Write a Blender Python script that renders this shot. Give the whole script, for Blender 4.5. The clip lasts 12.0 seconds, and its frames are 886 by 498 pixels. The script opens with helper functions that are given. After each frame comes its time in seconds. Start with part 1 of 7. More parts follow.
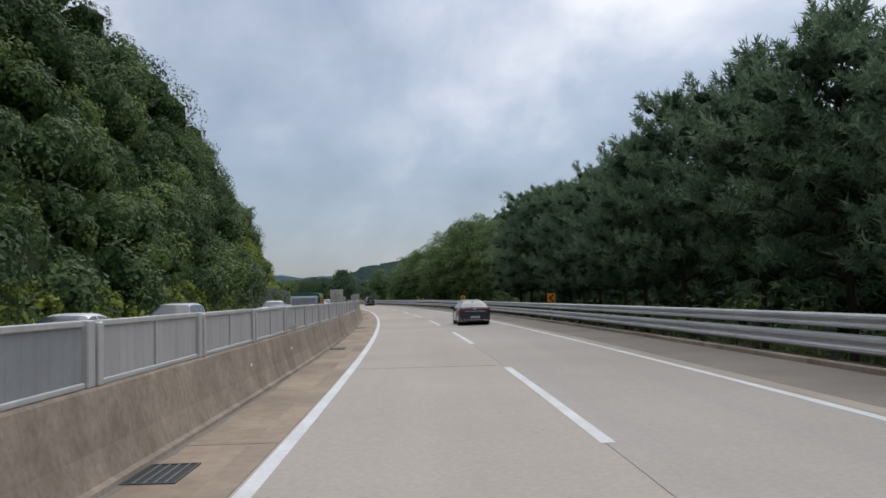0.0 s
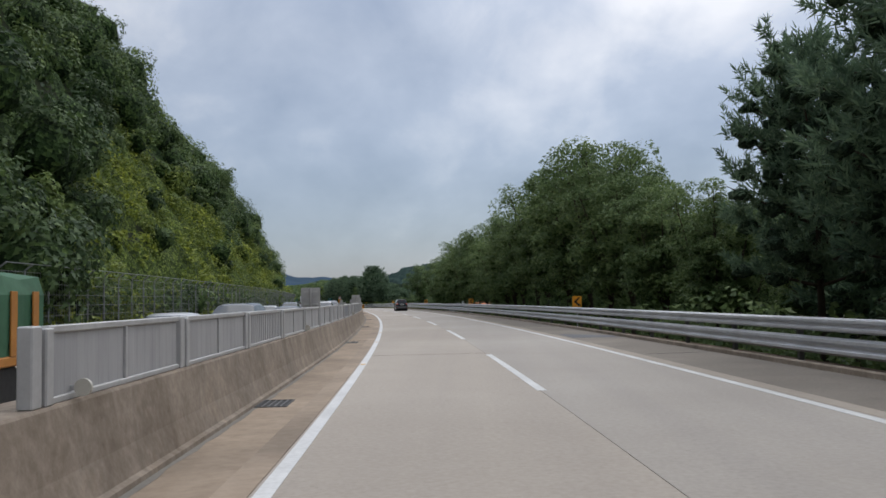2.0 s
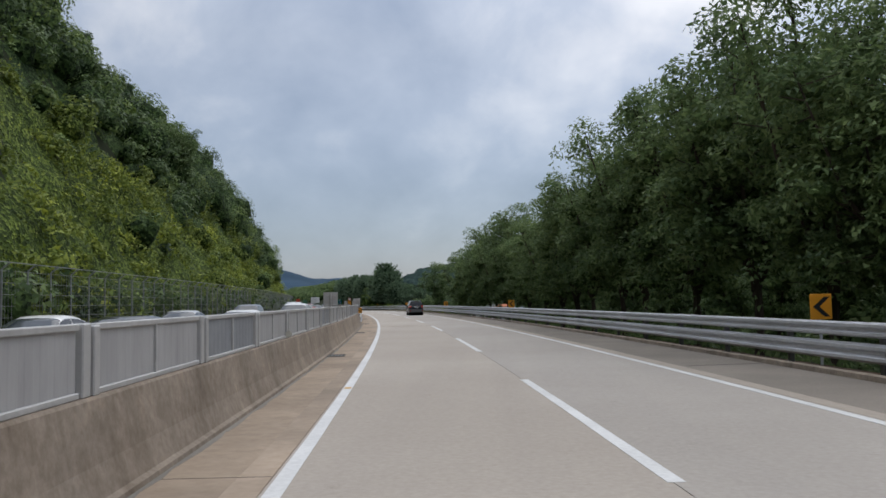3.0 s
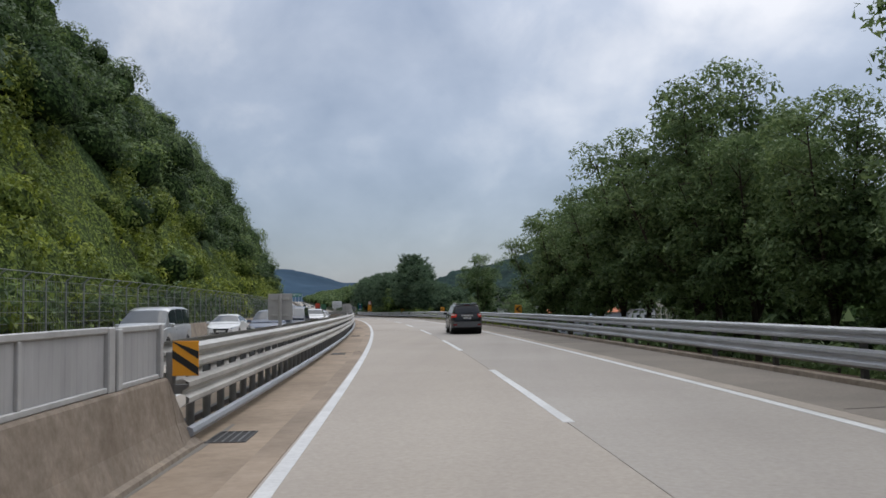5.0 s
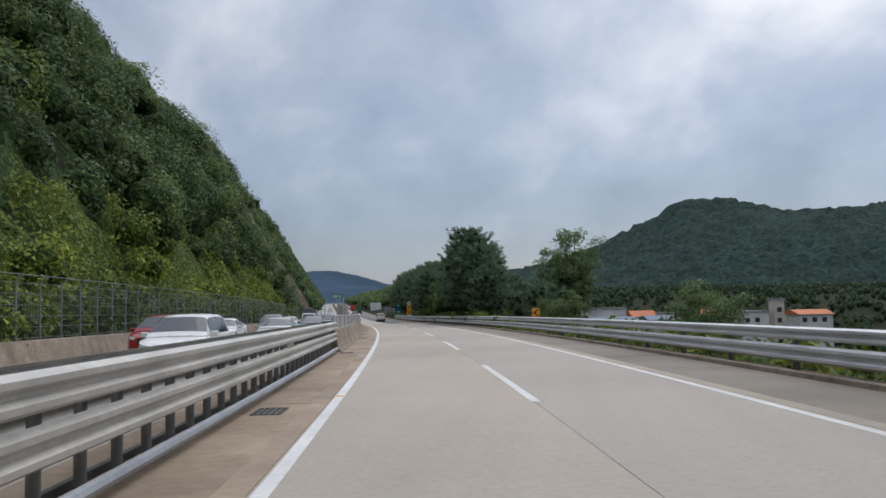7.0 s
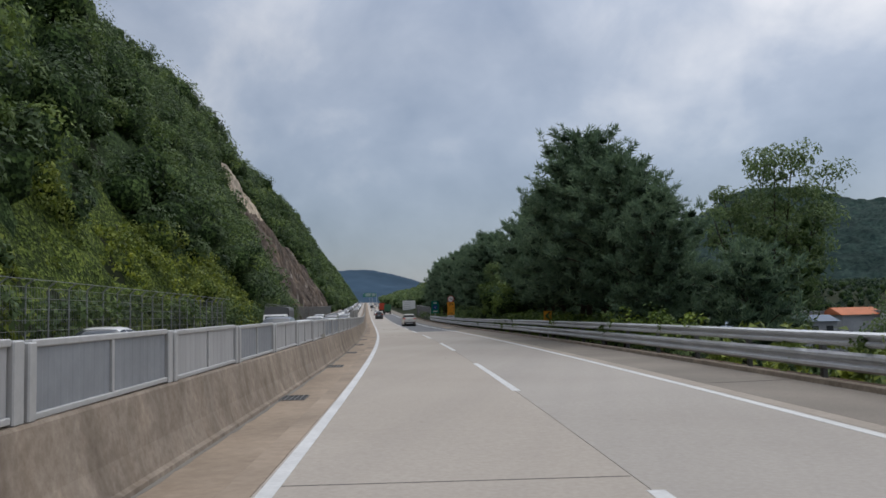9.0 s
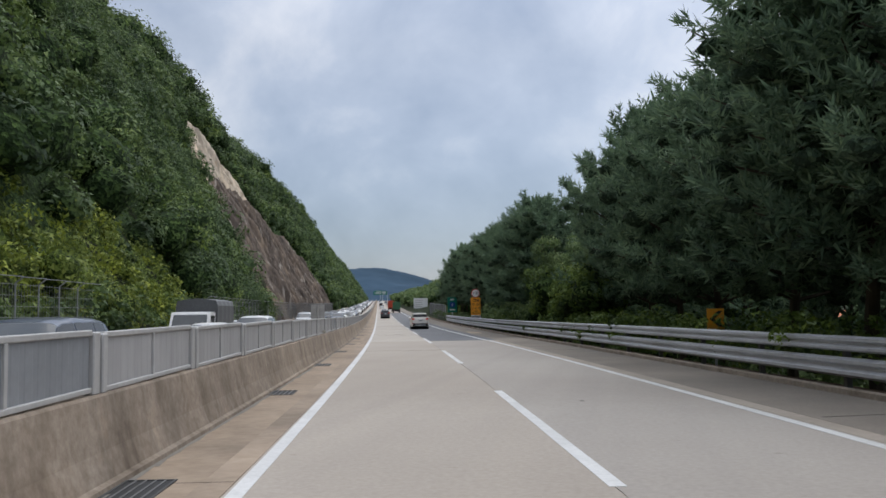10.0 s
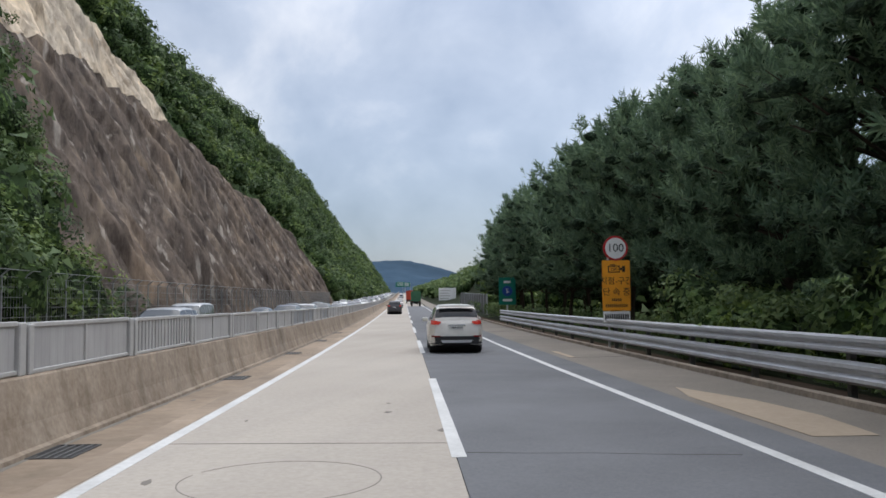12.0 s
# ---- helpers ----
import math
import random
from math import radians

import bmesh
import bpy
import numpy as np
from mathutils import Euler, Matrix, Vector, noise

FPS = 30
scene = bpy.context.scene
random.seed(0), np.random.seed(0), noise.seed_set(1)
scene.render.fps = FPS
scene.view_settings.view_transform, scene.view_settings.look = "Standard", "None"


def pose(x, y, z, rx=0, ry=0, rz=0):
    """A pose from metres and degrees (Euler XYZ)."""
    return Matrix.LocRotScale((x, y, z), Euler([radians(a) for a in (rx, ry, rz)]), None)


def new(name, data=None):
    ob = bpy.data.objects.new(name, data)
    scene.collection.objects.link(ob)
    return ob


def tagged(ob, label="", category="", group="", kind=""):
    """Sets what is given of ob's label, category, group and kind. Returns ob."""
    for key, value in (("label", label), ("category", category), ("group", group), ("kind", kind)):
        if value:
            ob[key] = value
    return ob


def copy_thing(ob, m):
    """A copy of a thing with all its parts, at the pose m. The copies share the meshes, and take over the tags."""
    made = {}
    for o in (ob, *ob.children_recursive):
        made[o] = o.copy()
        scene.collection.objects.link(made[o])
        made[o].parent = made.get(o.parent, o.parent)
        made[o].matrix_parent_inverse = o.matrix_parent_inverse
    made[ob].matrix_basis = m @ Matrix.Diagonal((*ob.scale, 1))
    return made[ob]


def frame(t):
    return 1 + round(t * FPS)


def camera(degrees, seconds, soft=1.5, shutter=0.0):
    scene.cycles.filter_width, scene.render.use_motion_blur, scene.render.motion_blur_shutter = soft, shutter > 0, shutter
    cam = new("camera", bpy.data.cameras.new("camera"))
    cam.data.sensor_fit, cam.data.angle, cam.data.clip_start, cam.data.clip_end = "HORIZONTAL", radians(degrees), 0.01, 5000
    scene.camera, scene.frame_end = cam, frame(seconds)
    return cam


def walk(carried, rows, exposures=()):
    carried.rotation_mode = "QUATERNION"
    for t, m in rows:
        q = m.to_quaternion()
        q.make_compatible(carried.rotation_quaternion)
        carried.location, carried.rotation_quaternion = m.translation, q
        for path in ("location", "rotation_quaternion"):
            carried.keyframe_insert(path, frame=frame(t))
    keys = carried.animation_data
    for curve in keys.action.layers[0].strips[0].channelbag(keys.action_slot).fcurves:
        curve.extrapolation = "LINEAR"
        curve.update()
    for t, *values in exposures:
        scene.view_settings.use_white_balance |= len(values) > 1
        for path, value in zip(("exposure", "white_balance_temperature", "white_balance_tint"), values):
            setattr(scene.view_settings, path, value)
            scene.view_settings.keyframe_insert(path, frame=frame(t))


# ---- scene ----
cam = camera(55.485, 12.0, soft=1.6, shutter=0.0)
ROWS = [
    (0, 1.572, 0.0, 1.663, -1.182, 3.117, 1.503),
    (0.5, 1.51, 13.692, 1.639, -0.471, 3.15, 1.364),
    (1, 1.191, 27.15, 1.609, 0.206, 3.294, 1.36),
    (1.5, 0.663, 40.574, 1.576, 1.022, 3.234, 1.301),
    (2, -0.084, 54.203, 1.548, 1.732, 3.357, 1.164),
    (2.5, -0.964, 67.804, 1.526, 2.289, 3.445, 1.175),
    (3, -2.024, 81.725, 1.509, 2.83, 3.499, 0.948),
    (5, -7.664, 137.134, 1.444, 4.987, 3.831, 1.056),
    (5.5, -9.29, 150.527, 1.42, 5.752, 3.752, 1.25),
    (6, -11.275, 164.606, 1.394, 6.597, 3.807, 1.198),
    (6.5, -13.561, 179.21, 1.369, 7.34, 3.866, 1.126),
    (7, -15.956, 193.552, 1.346, 8.152, 4.022, 1.171),
    (9, -27.032, 249.775, 1.19, 10.661, 4.041, 1.247),
    (9.5, -30.192, 264.378, 1.11, 11.161, 3.87, 1.179),
    (10, -33.582, 278.818, 1.018, 11.482, 3.992, 0.814),
    (10.5, -36.751, 292.619, 0.925, 12.109, 3.8, 0.96),
    (11, -40.072, 306.594, 0.826, 12.544, 3.783, 0.916),
    (11.5, -43.683, 321.253, 0.717, 12.847, 3.788, 0.658),
    (12, -47.196, 335.95, 0.612, 13.192, 3.579, 0.63),
]

walk(cam, [(t, pose(x, y, z, 90 + pitch, roll, yaw)) for t, x, y, z, yaw, pitch, roll in ROWS],
     exposures=[(0.0, -0.4), (5.0, -0.45), (7.0, -0.45), (9.0, -0.6), (9.5, -0.46), (10.5, -0.16), (12.0, -0.1)])


# ---- sky, sun ----
world = bpy.data.worlds.new("overcast_sky")
scene.world = world
world.use_nodes = True
wn, wl = world.node_tree.nodes, world.node_tree.links
wn.clear()
SUN_EL, SUN_ROT = 52.0, 30.0


def wnode(kind, **values):
    n = wn.new(kind)
    for k, v in values.items():
        n.inputs[k.replace("_", " ")].default_value = v
    return n


sky = wn.new("ShaderNodeTexSky")
sky.sky_type, sky.sun_disc = "NISHITA", False
sky.sun_elevation, sky.sun_rotation = radians(SUN_EL), radians(SUN_ROT)
coord = wn.new("ShaderNodeTexCoord")
split = wn.new("ShaderNodeSeparateXYZ")
wl.new(coord.outputs["Generated"], split.inputs[0])


def wmath(op, a, b):
    n = wn.new("ShaderNodeMath")
    n.operation = op
    for i, v in enumerate((a, b)):
        if isinstance(v, (int, float)):
            n.inputs[i].default_value = v
        else:
            wl.new(v, n.inputs[i])
    return n.outputs[0]


up = wmath("ADD", wmath("MAXIMUM", split.outputs[2], 0.0), 0.75)
flat = wn.new("ShaderNodeCombineXYZ")
wl.new(wmath("DIVIDE", split.outputs[0], up), flat.inputs[0])
wl.new(wmath("DIVIDE", split.outputs[1], up), flat.inputs[1])
big = wnode("ShaderNodeTexNoise", Scale=3.0, Detail=7.0, Roughness=0.5, Distortion=0.3)
fine = wnode("ShaderNodeTexNoise", Scale=8.0, Detail=6.0, Roughness=0.55, Distortion=0.3)
drift = wn.new("ShaderNodeVectorMath")
drift.operation = "ADD"
drift.inputs[1].default_value = (3.7, 1.4, 0.0)
wl.new(flat.outputs[0], drift.inputs[0])
wl.new(drift.outputs[0], big.inputs["Vector"])
wl.new(drift.outputs[0], fine.inputs["Vector"])
cover = wmath("ADD", wmath("MULTIPLY", big.outputs["Fac"], 0.76), wmath("MULTIPLY", fine.outputs["Fac"], 0.24))
ramp = wn.new("ShaderNodeValToRGB")
ramp.color_ramp.elements[0].position, ramp.color_ramp.elements[0].color = 0.37, (0.35, 0.4, 0.5, 1)
ramp.color_ramp.elements[1].position, ramp.color_ramp.elements[1].color = 0.62, (1.02, 1.0, 1.0, 1)
e = ramp.color_ramp.elements.new(0.5)
e.color = (0.58, 0.622, 0.71, 1)
wl.new(cover, ramp.inputs[0])
cloud = wn.new("ShaderNodeBackground")
cloud.inputs[1].default_value = 1.0
low = wn.new("ShaderNodeValToRGB")
low.color_ramp.elements[0].position, low.color_ramp.elements[0].color = 0.0, (0.74, 0.855, 1.07, 1)
low.color_ramp.elements[1].position, low.color_ramp.elements[1].color = 0.3, (1.0, 1.0, 1.0, 1)
wl.new(split.outputs[2], low.inputs[0])  # thicker, bluer air near the horizon
air = wn.new("ShaderNodeMix")
air.data_type, air.blend_type = "RGBA", "MULTIPLY"
air.inputs[0].default_value = 1.0
wl.new(ramp.outputs[0], air.inputs[6])
wl.new(low.outputs[0], air.inputs[7])
wl.new(air.outputs[2], cloud.inputs[0])
toward = wn.new("ShaderNodeVectorMath")
toward.operation = "DOT_PRODUCT"
wl.new(coord.outputs["Generated"], toward.inputs[0])
toward.inputs[1].default_value = (math.sin(radians(SUN_ROT)) * math.cos(radians(SUN_EL)), math.cos(radians(SUN_ROT)) * math.cos(radians(SUN_EL)), math.sin(radians(SUN_EL)))
veil = wmath("POWER", wmath("MAXIMUM", toward.outputs["Value"], 0.0), 2.0)
height = wmath("MAXIMUM", split.outputs[2], 0.0)
overhead = wmath("ADD", wmath("MULTIPLY", height, wmath("ADD", wmath("MULTIPLY", height, 1.85), 0.62)), 0.365)
wl.new(wmath("ADD", overhead, wmath("MULTIPLY", veil, 0.34)), cloud.inputs[1])  # an overcast sky is brightest overhead and towards the hidden sun
clear = wn.new("ShaderNodeBackground")
clear.inputs[1].default_value = 0.05
wl.new(sky.outputs[0], clear.inputs[0])
both = wn.new("ShaderNodeAddShader")
wl.new(cloud.outputs[0], both.inputs[0])
wl.new(clear.outputs[0], both.inputs[1])
wo = wn.new("ShaderNodeOutputWorld")
wl.new(both.outputs[0], wo.inputs[0])

sun_data = bpy.data.lights.new("sun", "SUN")
sun_data.energy, sun_data.angle, sun_data.color = 1.5, radians(70), (1.0, 0.96, 0.9)
sun = new("sun", sun_data)
sun.rotation_euler = (radians(90 - SUN_EL), 0, radians(180 - SUN_ROT))


# ---- materials ----
def material(name, rough=0.6, metal=0.0):
    m = bpy.data.materials.new(name)
    m.use_nodes = True
    b = m.node_tree.nodes["Principled BSDF"]
    b.inputs["Roughness"].default_value, b.inputs["Metallic"].default_value = rough, metal
    return m, m.node_tree.nodes, m.node_tree.links, b


def rgba(c):
    return (c[0], c[1], c[2], 1.0)


def noise_tex(n, l, scale, detail=4.0, rough=0.55, stretch=None, src="Object"):
    tc = n.new("ShaderNodeTexCoord")
    mp = n.new("ShaderNodeMapping")
    if stretch:
        mp.inputs["Scale"].default_value = stretch
    t = n.new("ShaderNodeTexNoise")
    t.inputs["Scale"].default_value, t.inputs["Detail"].default_value, t.inputs["Roughness"].default_value = scale, detail, rough
    l.new(tc.outputs[src], mp.inputs[0])
    l.new(mp.outputs[0], t.inputs["Vector"])
    return t.outputs["Fac"]


def ramp_of(n, l, fac, stops):
    r = n.new("ShaderNodeValToRGB")
    els = r.color_ramp.elements
    els[0].position, els[0].color = stops[0][0], rgba(stops[0][1])
    els[1].position, els[1].color = stops[-1][0], rgba(stops[-1][1])
    for p, c in stops[1:-1]:
        els.new(p).color = rgba(c)
    l.new(fac, r.inputs[0])
    return r.outputs[0]


def mixed(n, l, kind, fac, a, b):
    m = n.new("ShaderNodeMix")
    m.data_type, m.blend_type = "RGBA", kind
    for i, v in ((0, fac), (6, a), (7, b)):
        if isinstance(v, (int, float)):
            m.inputs[i].default_value = v
        elif isinstance(v, tuple):
            m.inputs[i].default_value = rgba(v)
        else:
            l.new(v, m.inputs[i])
    return m.outputs[2]


def bump(n, l, b, height, strength, distance=0.02):
    k = n.new("ShaderNodeBump")
    k.inputs["Strength"].default_value, k.inputs["Distance"].default_value = strength, distance
    l.new(height, k.inputs["Height"])
    l.new(k.outputs[0], b.inputs["Normal"])


def surface(name, dark, light, rough=0.8, scale=6.0, coarse=0.35, metal=0.0, relief=0.15, stretch=None, spread=0.3, stain=0.25, gloss=0.4):
    """Two scales of variation: a fine grain between two colours and broad stains over it."""
    m, n, l, b = material(name, rough, metal)
    fine = noise_tex(n, l, scale, 6.0, 0.65, stretch)
    broad = noise_tex(n, l, coarse, 4.0, 0.6, stretch)
    col = ramp_of(n, l, fine, [(0.5 - spread, dark), (0.5 + spread, light)])
    shade = ramp_of(n, l, broad, [(0.3, (1 - stain,) * 3), (0.7, (1.0, 1.0, 1.0))])
    l.new(mixed(n, l, "MULTIPLY", 1.0, col, shade), b.inputs["Base Color"])
    b.inputs["Specular IOR Level"].default_value = gloss
    bump(n, l, b, fine, relief)
    return m


def leafy(name, deep, mid, bright, patch=0.12, crowns=False):
    """Leaves: each leaf its own tone, with broad patches of lighter and darker growth; each crown differs a little."""
    m, n, l, b = material(name, 0.62)
    g = n.new("ShaderNodeNewGeometry")
    each = ramp_of(n, l, g.outputs["Random Per Island"], [(0.0, deep), (0.6, mid), (1.0, bright)])
    broad = ramp_of(n, l, noise_tex(n, l, patch, 3.0), [(0.3, (0.6, 0.66, 0.62)), (0.7, (1.25, 1.2, 1.05))])
    col = mixed(n, l, "MULTIPLY", 1.0, each, broad)
    if crowns:
        tone = n.new("ShaderNodeAttribute")
        tone.attribute_name = "crown_tone"
        col = mixed(n, l, "MULTIPLY", 1.0, col, ramp_of(n, l, tone.outputs["Fac"], [(0.0, (0.5, 0.56, 0.62)), (0.5, (1.0, 1.0, 1.0)), (1.0, (1.6, 1.48, 1.0))]))
    l.new(col, b.inputs["Base Color"])
    b.inputs["Specular IOR Level"].default_value = 0.25
    tr = n.new("ShaderNodeBsdfTranslucent")
    l.new(col, tr.inputs[0])
    mx = n.new("ShaderNodeMixShader")
    mx.inputs[0].default_value = 0.28 if crowns else 0.4
    l.new(b.outputs[0], mx.inputs[1])
    l.new(tr.outputs[0], mx.inputs[2])
    l.new(mx.outputs[0], n["Material Output"].inputs[0])
    return m


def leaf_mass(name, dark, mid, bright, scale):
    """The inside of a thicket, shade put into its colour: countless small leaves, each a cell of its own tone, over
    broad patches.
    """
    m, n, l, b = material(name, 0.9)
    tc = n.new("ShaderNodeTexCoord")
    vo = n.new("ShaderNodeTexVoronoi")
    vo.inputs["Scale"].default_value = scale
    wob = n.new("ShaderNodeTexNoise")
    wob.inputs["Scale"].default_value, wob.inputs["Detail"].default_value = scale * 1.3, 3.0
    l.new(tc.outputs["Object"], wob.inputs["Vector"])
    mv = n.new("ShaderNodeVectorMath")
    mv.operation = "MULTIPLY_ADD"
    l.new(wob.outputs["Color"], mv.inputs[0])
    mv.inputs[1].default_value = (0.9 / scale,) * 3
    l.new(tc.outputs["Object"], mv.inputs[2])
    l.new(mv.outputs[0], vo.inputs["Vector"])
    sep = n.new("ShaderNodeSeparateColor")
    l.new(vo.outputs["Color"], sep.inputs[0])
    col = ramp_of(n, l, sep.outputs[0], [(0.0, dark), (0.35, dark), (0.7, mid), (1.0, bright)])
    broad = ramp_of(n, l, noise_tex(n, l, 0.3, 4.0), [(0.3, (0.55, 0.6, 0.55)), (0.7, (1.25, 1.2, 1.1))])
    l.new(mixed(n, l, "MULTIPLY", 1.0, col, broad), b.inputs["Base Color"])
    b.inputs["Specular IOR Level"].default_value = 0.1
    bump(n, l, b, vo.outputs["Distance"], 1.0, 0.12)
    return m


def road_concrete(name, dark, light):
    """Concrete lanes: fine grain, long wheel tracks along the lane and broad stains."""
    m, n, l, b = material(name, 0.86)
    grain = noise_tex(n, l, 14.0, 8.0, 0.7)
    track = noise_tex(n, l, 1.1, 3.0, 0.5, (1.0, 0.02, 1.0))
    broad = noise_tex(n, l, 0.09, 5.0, 0.6)
    spots = noise_tex(n, l, 2.2, 6.0, 0.7)
    col = ramp_of(n, l, grain, [(0.25, dark), (0.75, light)])
    col = mixed(n, l, "MULTIPLY", 1.0, col, ramp_of(n, l, track, [(0.3, (0.95, 0.945, 0.94)), (0.65, (1.02, 1.015, 1.0))]))
    col = mixed(n, l, "MULTIPLY", 1.0, col, ramp_of(n, l, broad, [(0.35, (0.9, 0.88, 0.86)), (0.65, (1.05, 1.04, 1.03))]))
    col = mixed(n, l, "MULTIPLY", 1.0, col, ramp_of(n, l, spots, [(0.24, (0.7, 0.68, 0.66)), (0.34, (1.0, 1.0, 1.0))]))
    l.new(col, b.inputs["Base Color"])
    b.inputs["Specular IOR Level"].default_value = 0.35
    bump(n, l, b, grain, 0.1)
    return m


CONCRETE_ROAD = road_concrete("road_concrete", (0.3, 0.268, 0.232), (0.4, 0.362, 0.318))
CONCRETE_GREY = road_concrete("grey_road_concrete", (0.285, 0.262, 0.236), (0.375, 0.35, 0.32))
CONCRETE_PALE = road_concrete("pale_road_concrete", (0.345, 0.315, 0.278), (0.45, 0.415, 0.37))
ASPHALT = surface("dark_asphalt", (0.108, 0.112, 0.121), (0.18, 0.184, 0.193), 0.85, 26.0, 0.35, relief=0.25, stain=0.3)
ASPHALT_OLD = surface("old_asphalt", (0.185, 0.158, 0.13), (0.28, 0.246, 0.206), 0.9, 18.0, 0.25, relief=0.2, stain=0.32)
TAN_PATCH = surface("tan_concrete", (0.34, 0.265, 0.19), (0.44, 0.352, 0.262), 0.88, 8.0, 0.4, relief=0.1, stain=0.2)
TAN_EDGE = surface("pale_tan_concrete", (0.3, 0.256, 0.208), (0.4, 0.348, 0.29), 0.88, 8.0, 0.4, relief=0.1, stain=0.22)
GUTTER_EDGE = surface("tan_gutter_edge", (0.285, 0.215, 0.152), (0.4, 0.318, 0.24), 0.88, 6.0, 0.3, relief=0.1, stain=0.45)
SHOULDER = surface("stained_concrete", (0.265, 0.198, 0.137), (0.405, 0.318, 0.235), 0.88, 5.0, 0.4, relief=0.12, stain=0.42)
def streaked(name, dark, light, runoff=0.0):
    """Old cast concrete: grain, pale mottling and dark runs of water down its face."""
    m, n, l, b = material(name, 0.9)
    grain = noise_tex(n, l, 9.0, 8.0, 0.7)
    runs = noise_tex(n, l, 0.8, 4.0, 0.6, (1.0, 1.0, 0.25))
    mottle = noise_tex(n, l, 1.3, 6.0, 0.7)
    long = noise_tex(n, l, 0.16, 3.0, 0.6)
    drip = noise_tex(n, l, 1.9, 3.0, 0.55, (1.0, 1.0, 0.05))
    col = ramp_of(n, l, grain, [(0.3, dark), (0.7, light)])
    col = mixed(n, l, "MULTIPLY", 1.0, col, ramp_of(n, l, runs, [(0.32, (0.74, 0.72, 0.7)), (0.46, (1.0, 1.0, 1.0)), (0.7, (1.05, 1.04, 1.03))]))
    col = mixed(n, l, "MULTIPLY", 1.0, col, ramp_of(n, l, mottle, [(0.33, (0.76, 0.73, 0.7)), (0.55, (1.0, 1.0, 1.0)), (0.68, (1.24, 1.21, 1.17))]))
    col = mixed(n, l, "MULTIPLY", runoff, col, ramp_of(n, l, drip, [(0.33, (0.62, 0.59, 0.56)), (0.47, (1.0, 1.0, 1.0)), (0.66, (1.1, 1.08, 1.06))]))
    col = mixed(n, l, "MULTIPLY", 1.0, col, ramp_of(n, l, long, [(0.35, (0.85, 0.84, 0.84)), (0.65, (1.08, 1.06, 1.04))]))
    l.new(col, b.inputs["Base Color"])
    b.inputs["Specular IOR Level"].default_value = 0.25
    bump(n, l, b, grain, 0.08)
    return m


BARRIER = streaked("weathered_concrete", (0.21, 0.172, 0.135), (0.32, 0.275, 0.225), 0.12)
BARRIER_STREAKED = streaked("water_streaked_concrete", (0.215, 0.176, 0.138), (0.335, 0.288, 0.236), 0.6)
PAINT_WHITE = surface("road_paint", (0.5, 0.5, 0.49), (0.7, 0.7, 0.685), 0.7, 14.0, 0.8, stain=0.2)
PAINT_YELLOW = surface("yellow_paint", (0.5, 0.28, 0.06), (0.7, 0.42, 0.1), 0.7, 12.0, 0.8)
GALV = surface("galvanised_steel", (0.5, 0.515, 0.545), (0.66, 0.675, 0.705), 0.42, 7.0, 0.6, metal=0.5, relief=0.03, stain=0.25)
GALV_WORN = surface("weathered_steel_rail", (0.44, 0.425, 0.395), (0.6, 0.585, 0.55), 0.5, 6.0, 0.5, metal=0.45, relief=0.04, stain=0.35)
PANEL = surface("grey_screen_panel", (0.345, 0.343, 0.345), (0.44, 0.438, 0.438), 0.6, 5.0, 0.7, metal=0.1, relief=0.04, stretch=(1, 1, 0.3), stain=0.25)
IRON = surface("grate_iron", (0.045, 0.045, 0.048), (0.09, 0.088, 0.085), 0.6, 12.0, metal=0.4)
def rock_material(name, stops, streak, relief):
    """Bare cut rock: mottled brown, darker runs, and short pale scars down the face."""
    m, n, l, b = material(name, 0.92)
    tall = noise_tex(n, l, 0.5, 9.0, 0.62, (1.0, 0.7, 0.3))
    crack = noise_tex(n, l, 1.7, 6.0, 0.62, (1.0, 0.6, 0.22))
    scar = noise_tex(n, l, 1.15, 3.0, 0.5, (1.0, 0.8, 0.16))
    broad = noise_tex(n, l, 0.1, 4.0, 0.6)
    col = ramp_of(n, l, tall, stops)
    col = mixed(n, l, "MULTIPLY", 1.0, col, ramp_of(n, l, crack, [(0.34, (0.5, 0.48, 0.46)), (0.5, (0.95, 0.95, 0.95)), (0.66, (1.3, 1.26, 1.2))]))
    col = mixed(n, l, "MULTIPLY", 1.0, col, ramp_of(n, l, broad, [(0.35, (0.68, 0.66, 0.66)), (0.5, (0.95, 0.92, 0.9)), (0.66, (1.2, 1.1, 0.99))]))
    where = ramp_of(n, l, scar, [(0.62, (0.0, 0.0, 0.0)), (0.7, (0.75, 0.75, 0.75))])
    col = mixed(n, l, "MIX", where, col, streak)
    l.new(col, b.inputs["Base Color"])
    b.inputs["Specular IOR Level"].default_value = 0.1
    bump(n, l, b, tall, relief, 0.5)
    return m


ROCK = rock_material("brown_rock", [(0.3, (0.07, 0.06, 0.054)), (0.48, (0.118, 0.099, 0.086)), (0.6, (0.168, 0.14, 0.116)), (0.74, (0.25, 0.207, 0.165))], (0.36, 0.32, 0.275), 0.8)
ROCK_PALE = rock_material("pale_rock", [(0.3, (0.38, 0.325, 0.255)), (0.5, (0.48, 0.425, 0.345)), (0.7, (0.56, 0.505, 0.42))], (0.4, 0.3, 0.2), 0.5)
# darker than bare earth: the shade between crowns is put into its colour
SOIL = surface("shade_dark_soil", (0.012, 0.018, 0.008), (0.03, 0.038, 0.016), 0.95, 0.8, 0.1, gloss=0.08)
SOIL_RED = surface("earth", (0.05, 0.036, 0.025), (0.13, 0.09, 0.062), 0.95, 2.0, 0.4, gloss=0.08)
BARK = surface("bark", (0.035, 0.028, 0.022), (0.10, 0.08, 0.062), 0.95, 5.0, 0.8, relief=0.5, stretch=(1, 1, 0.25), gloss=0.08)
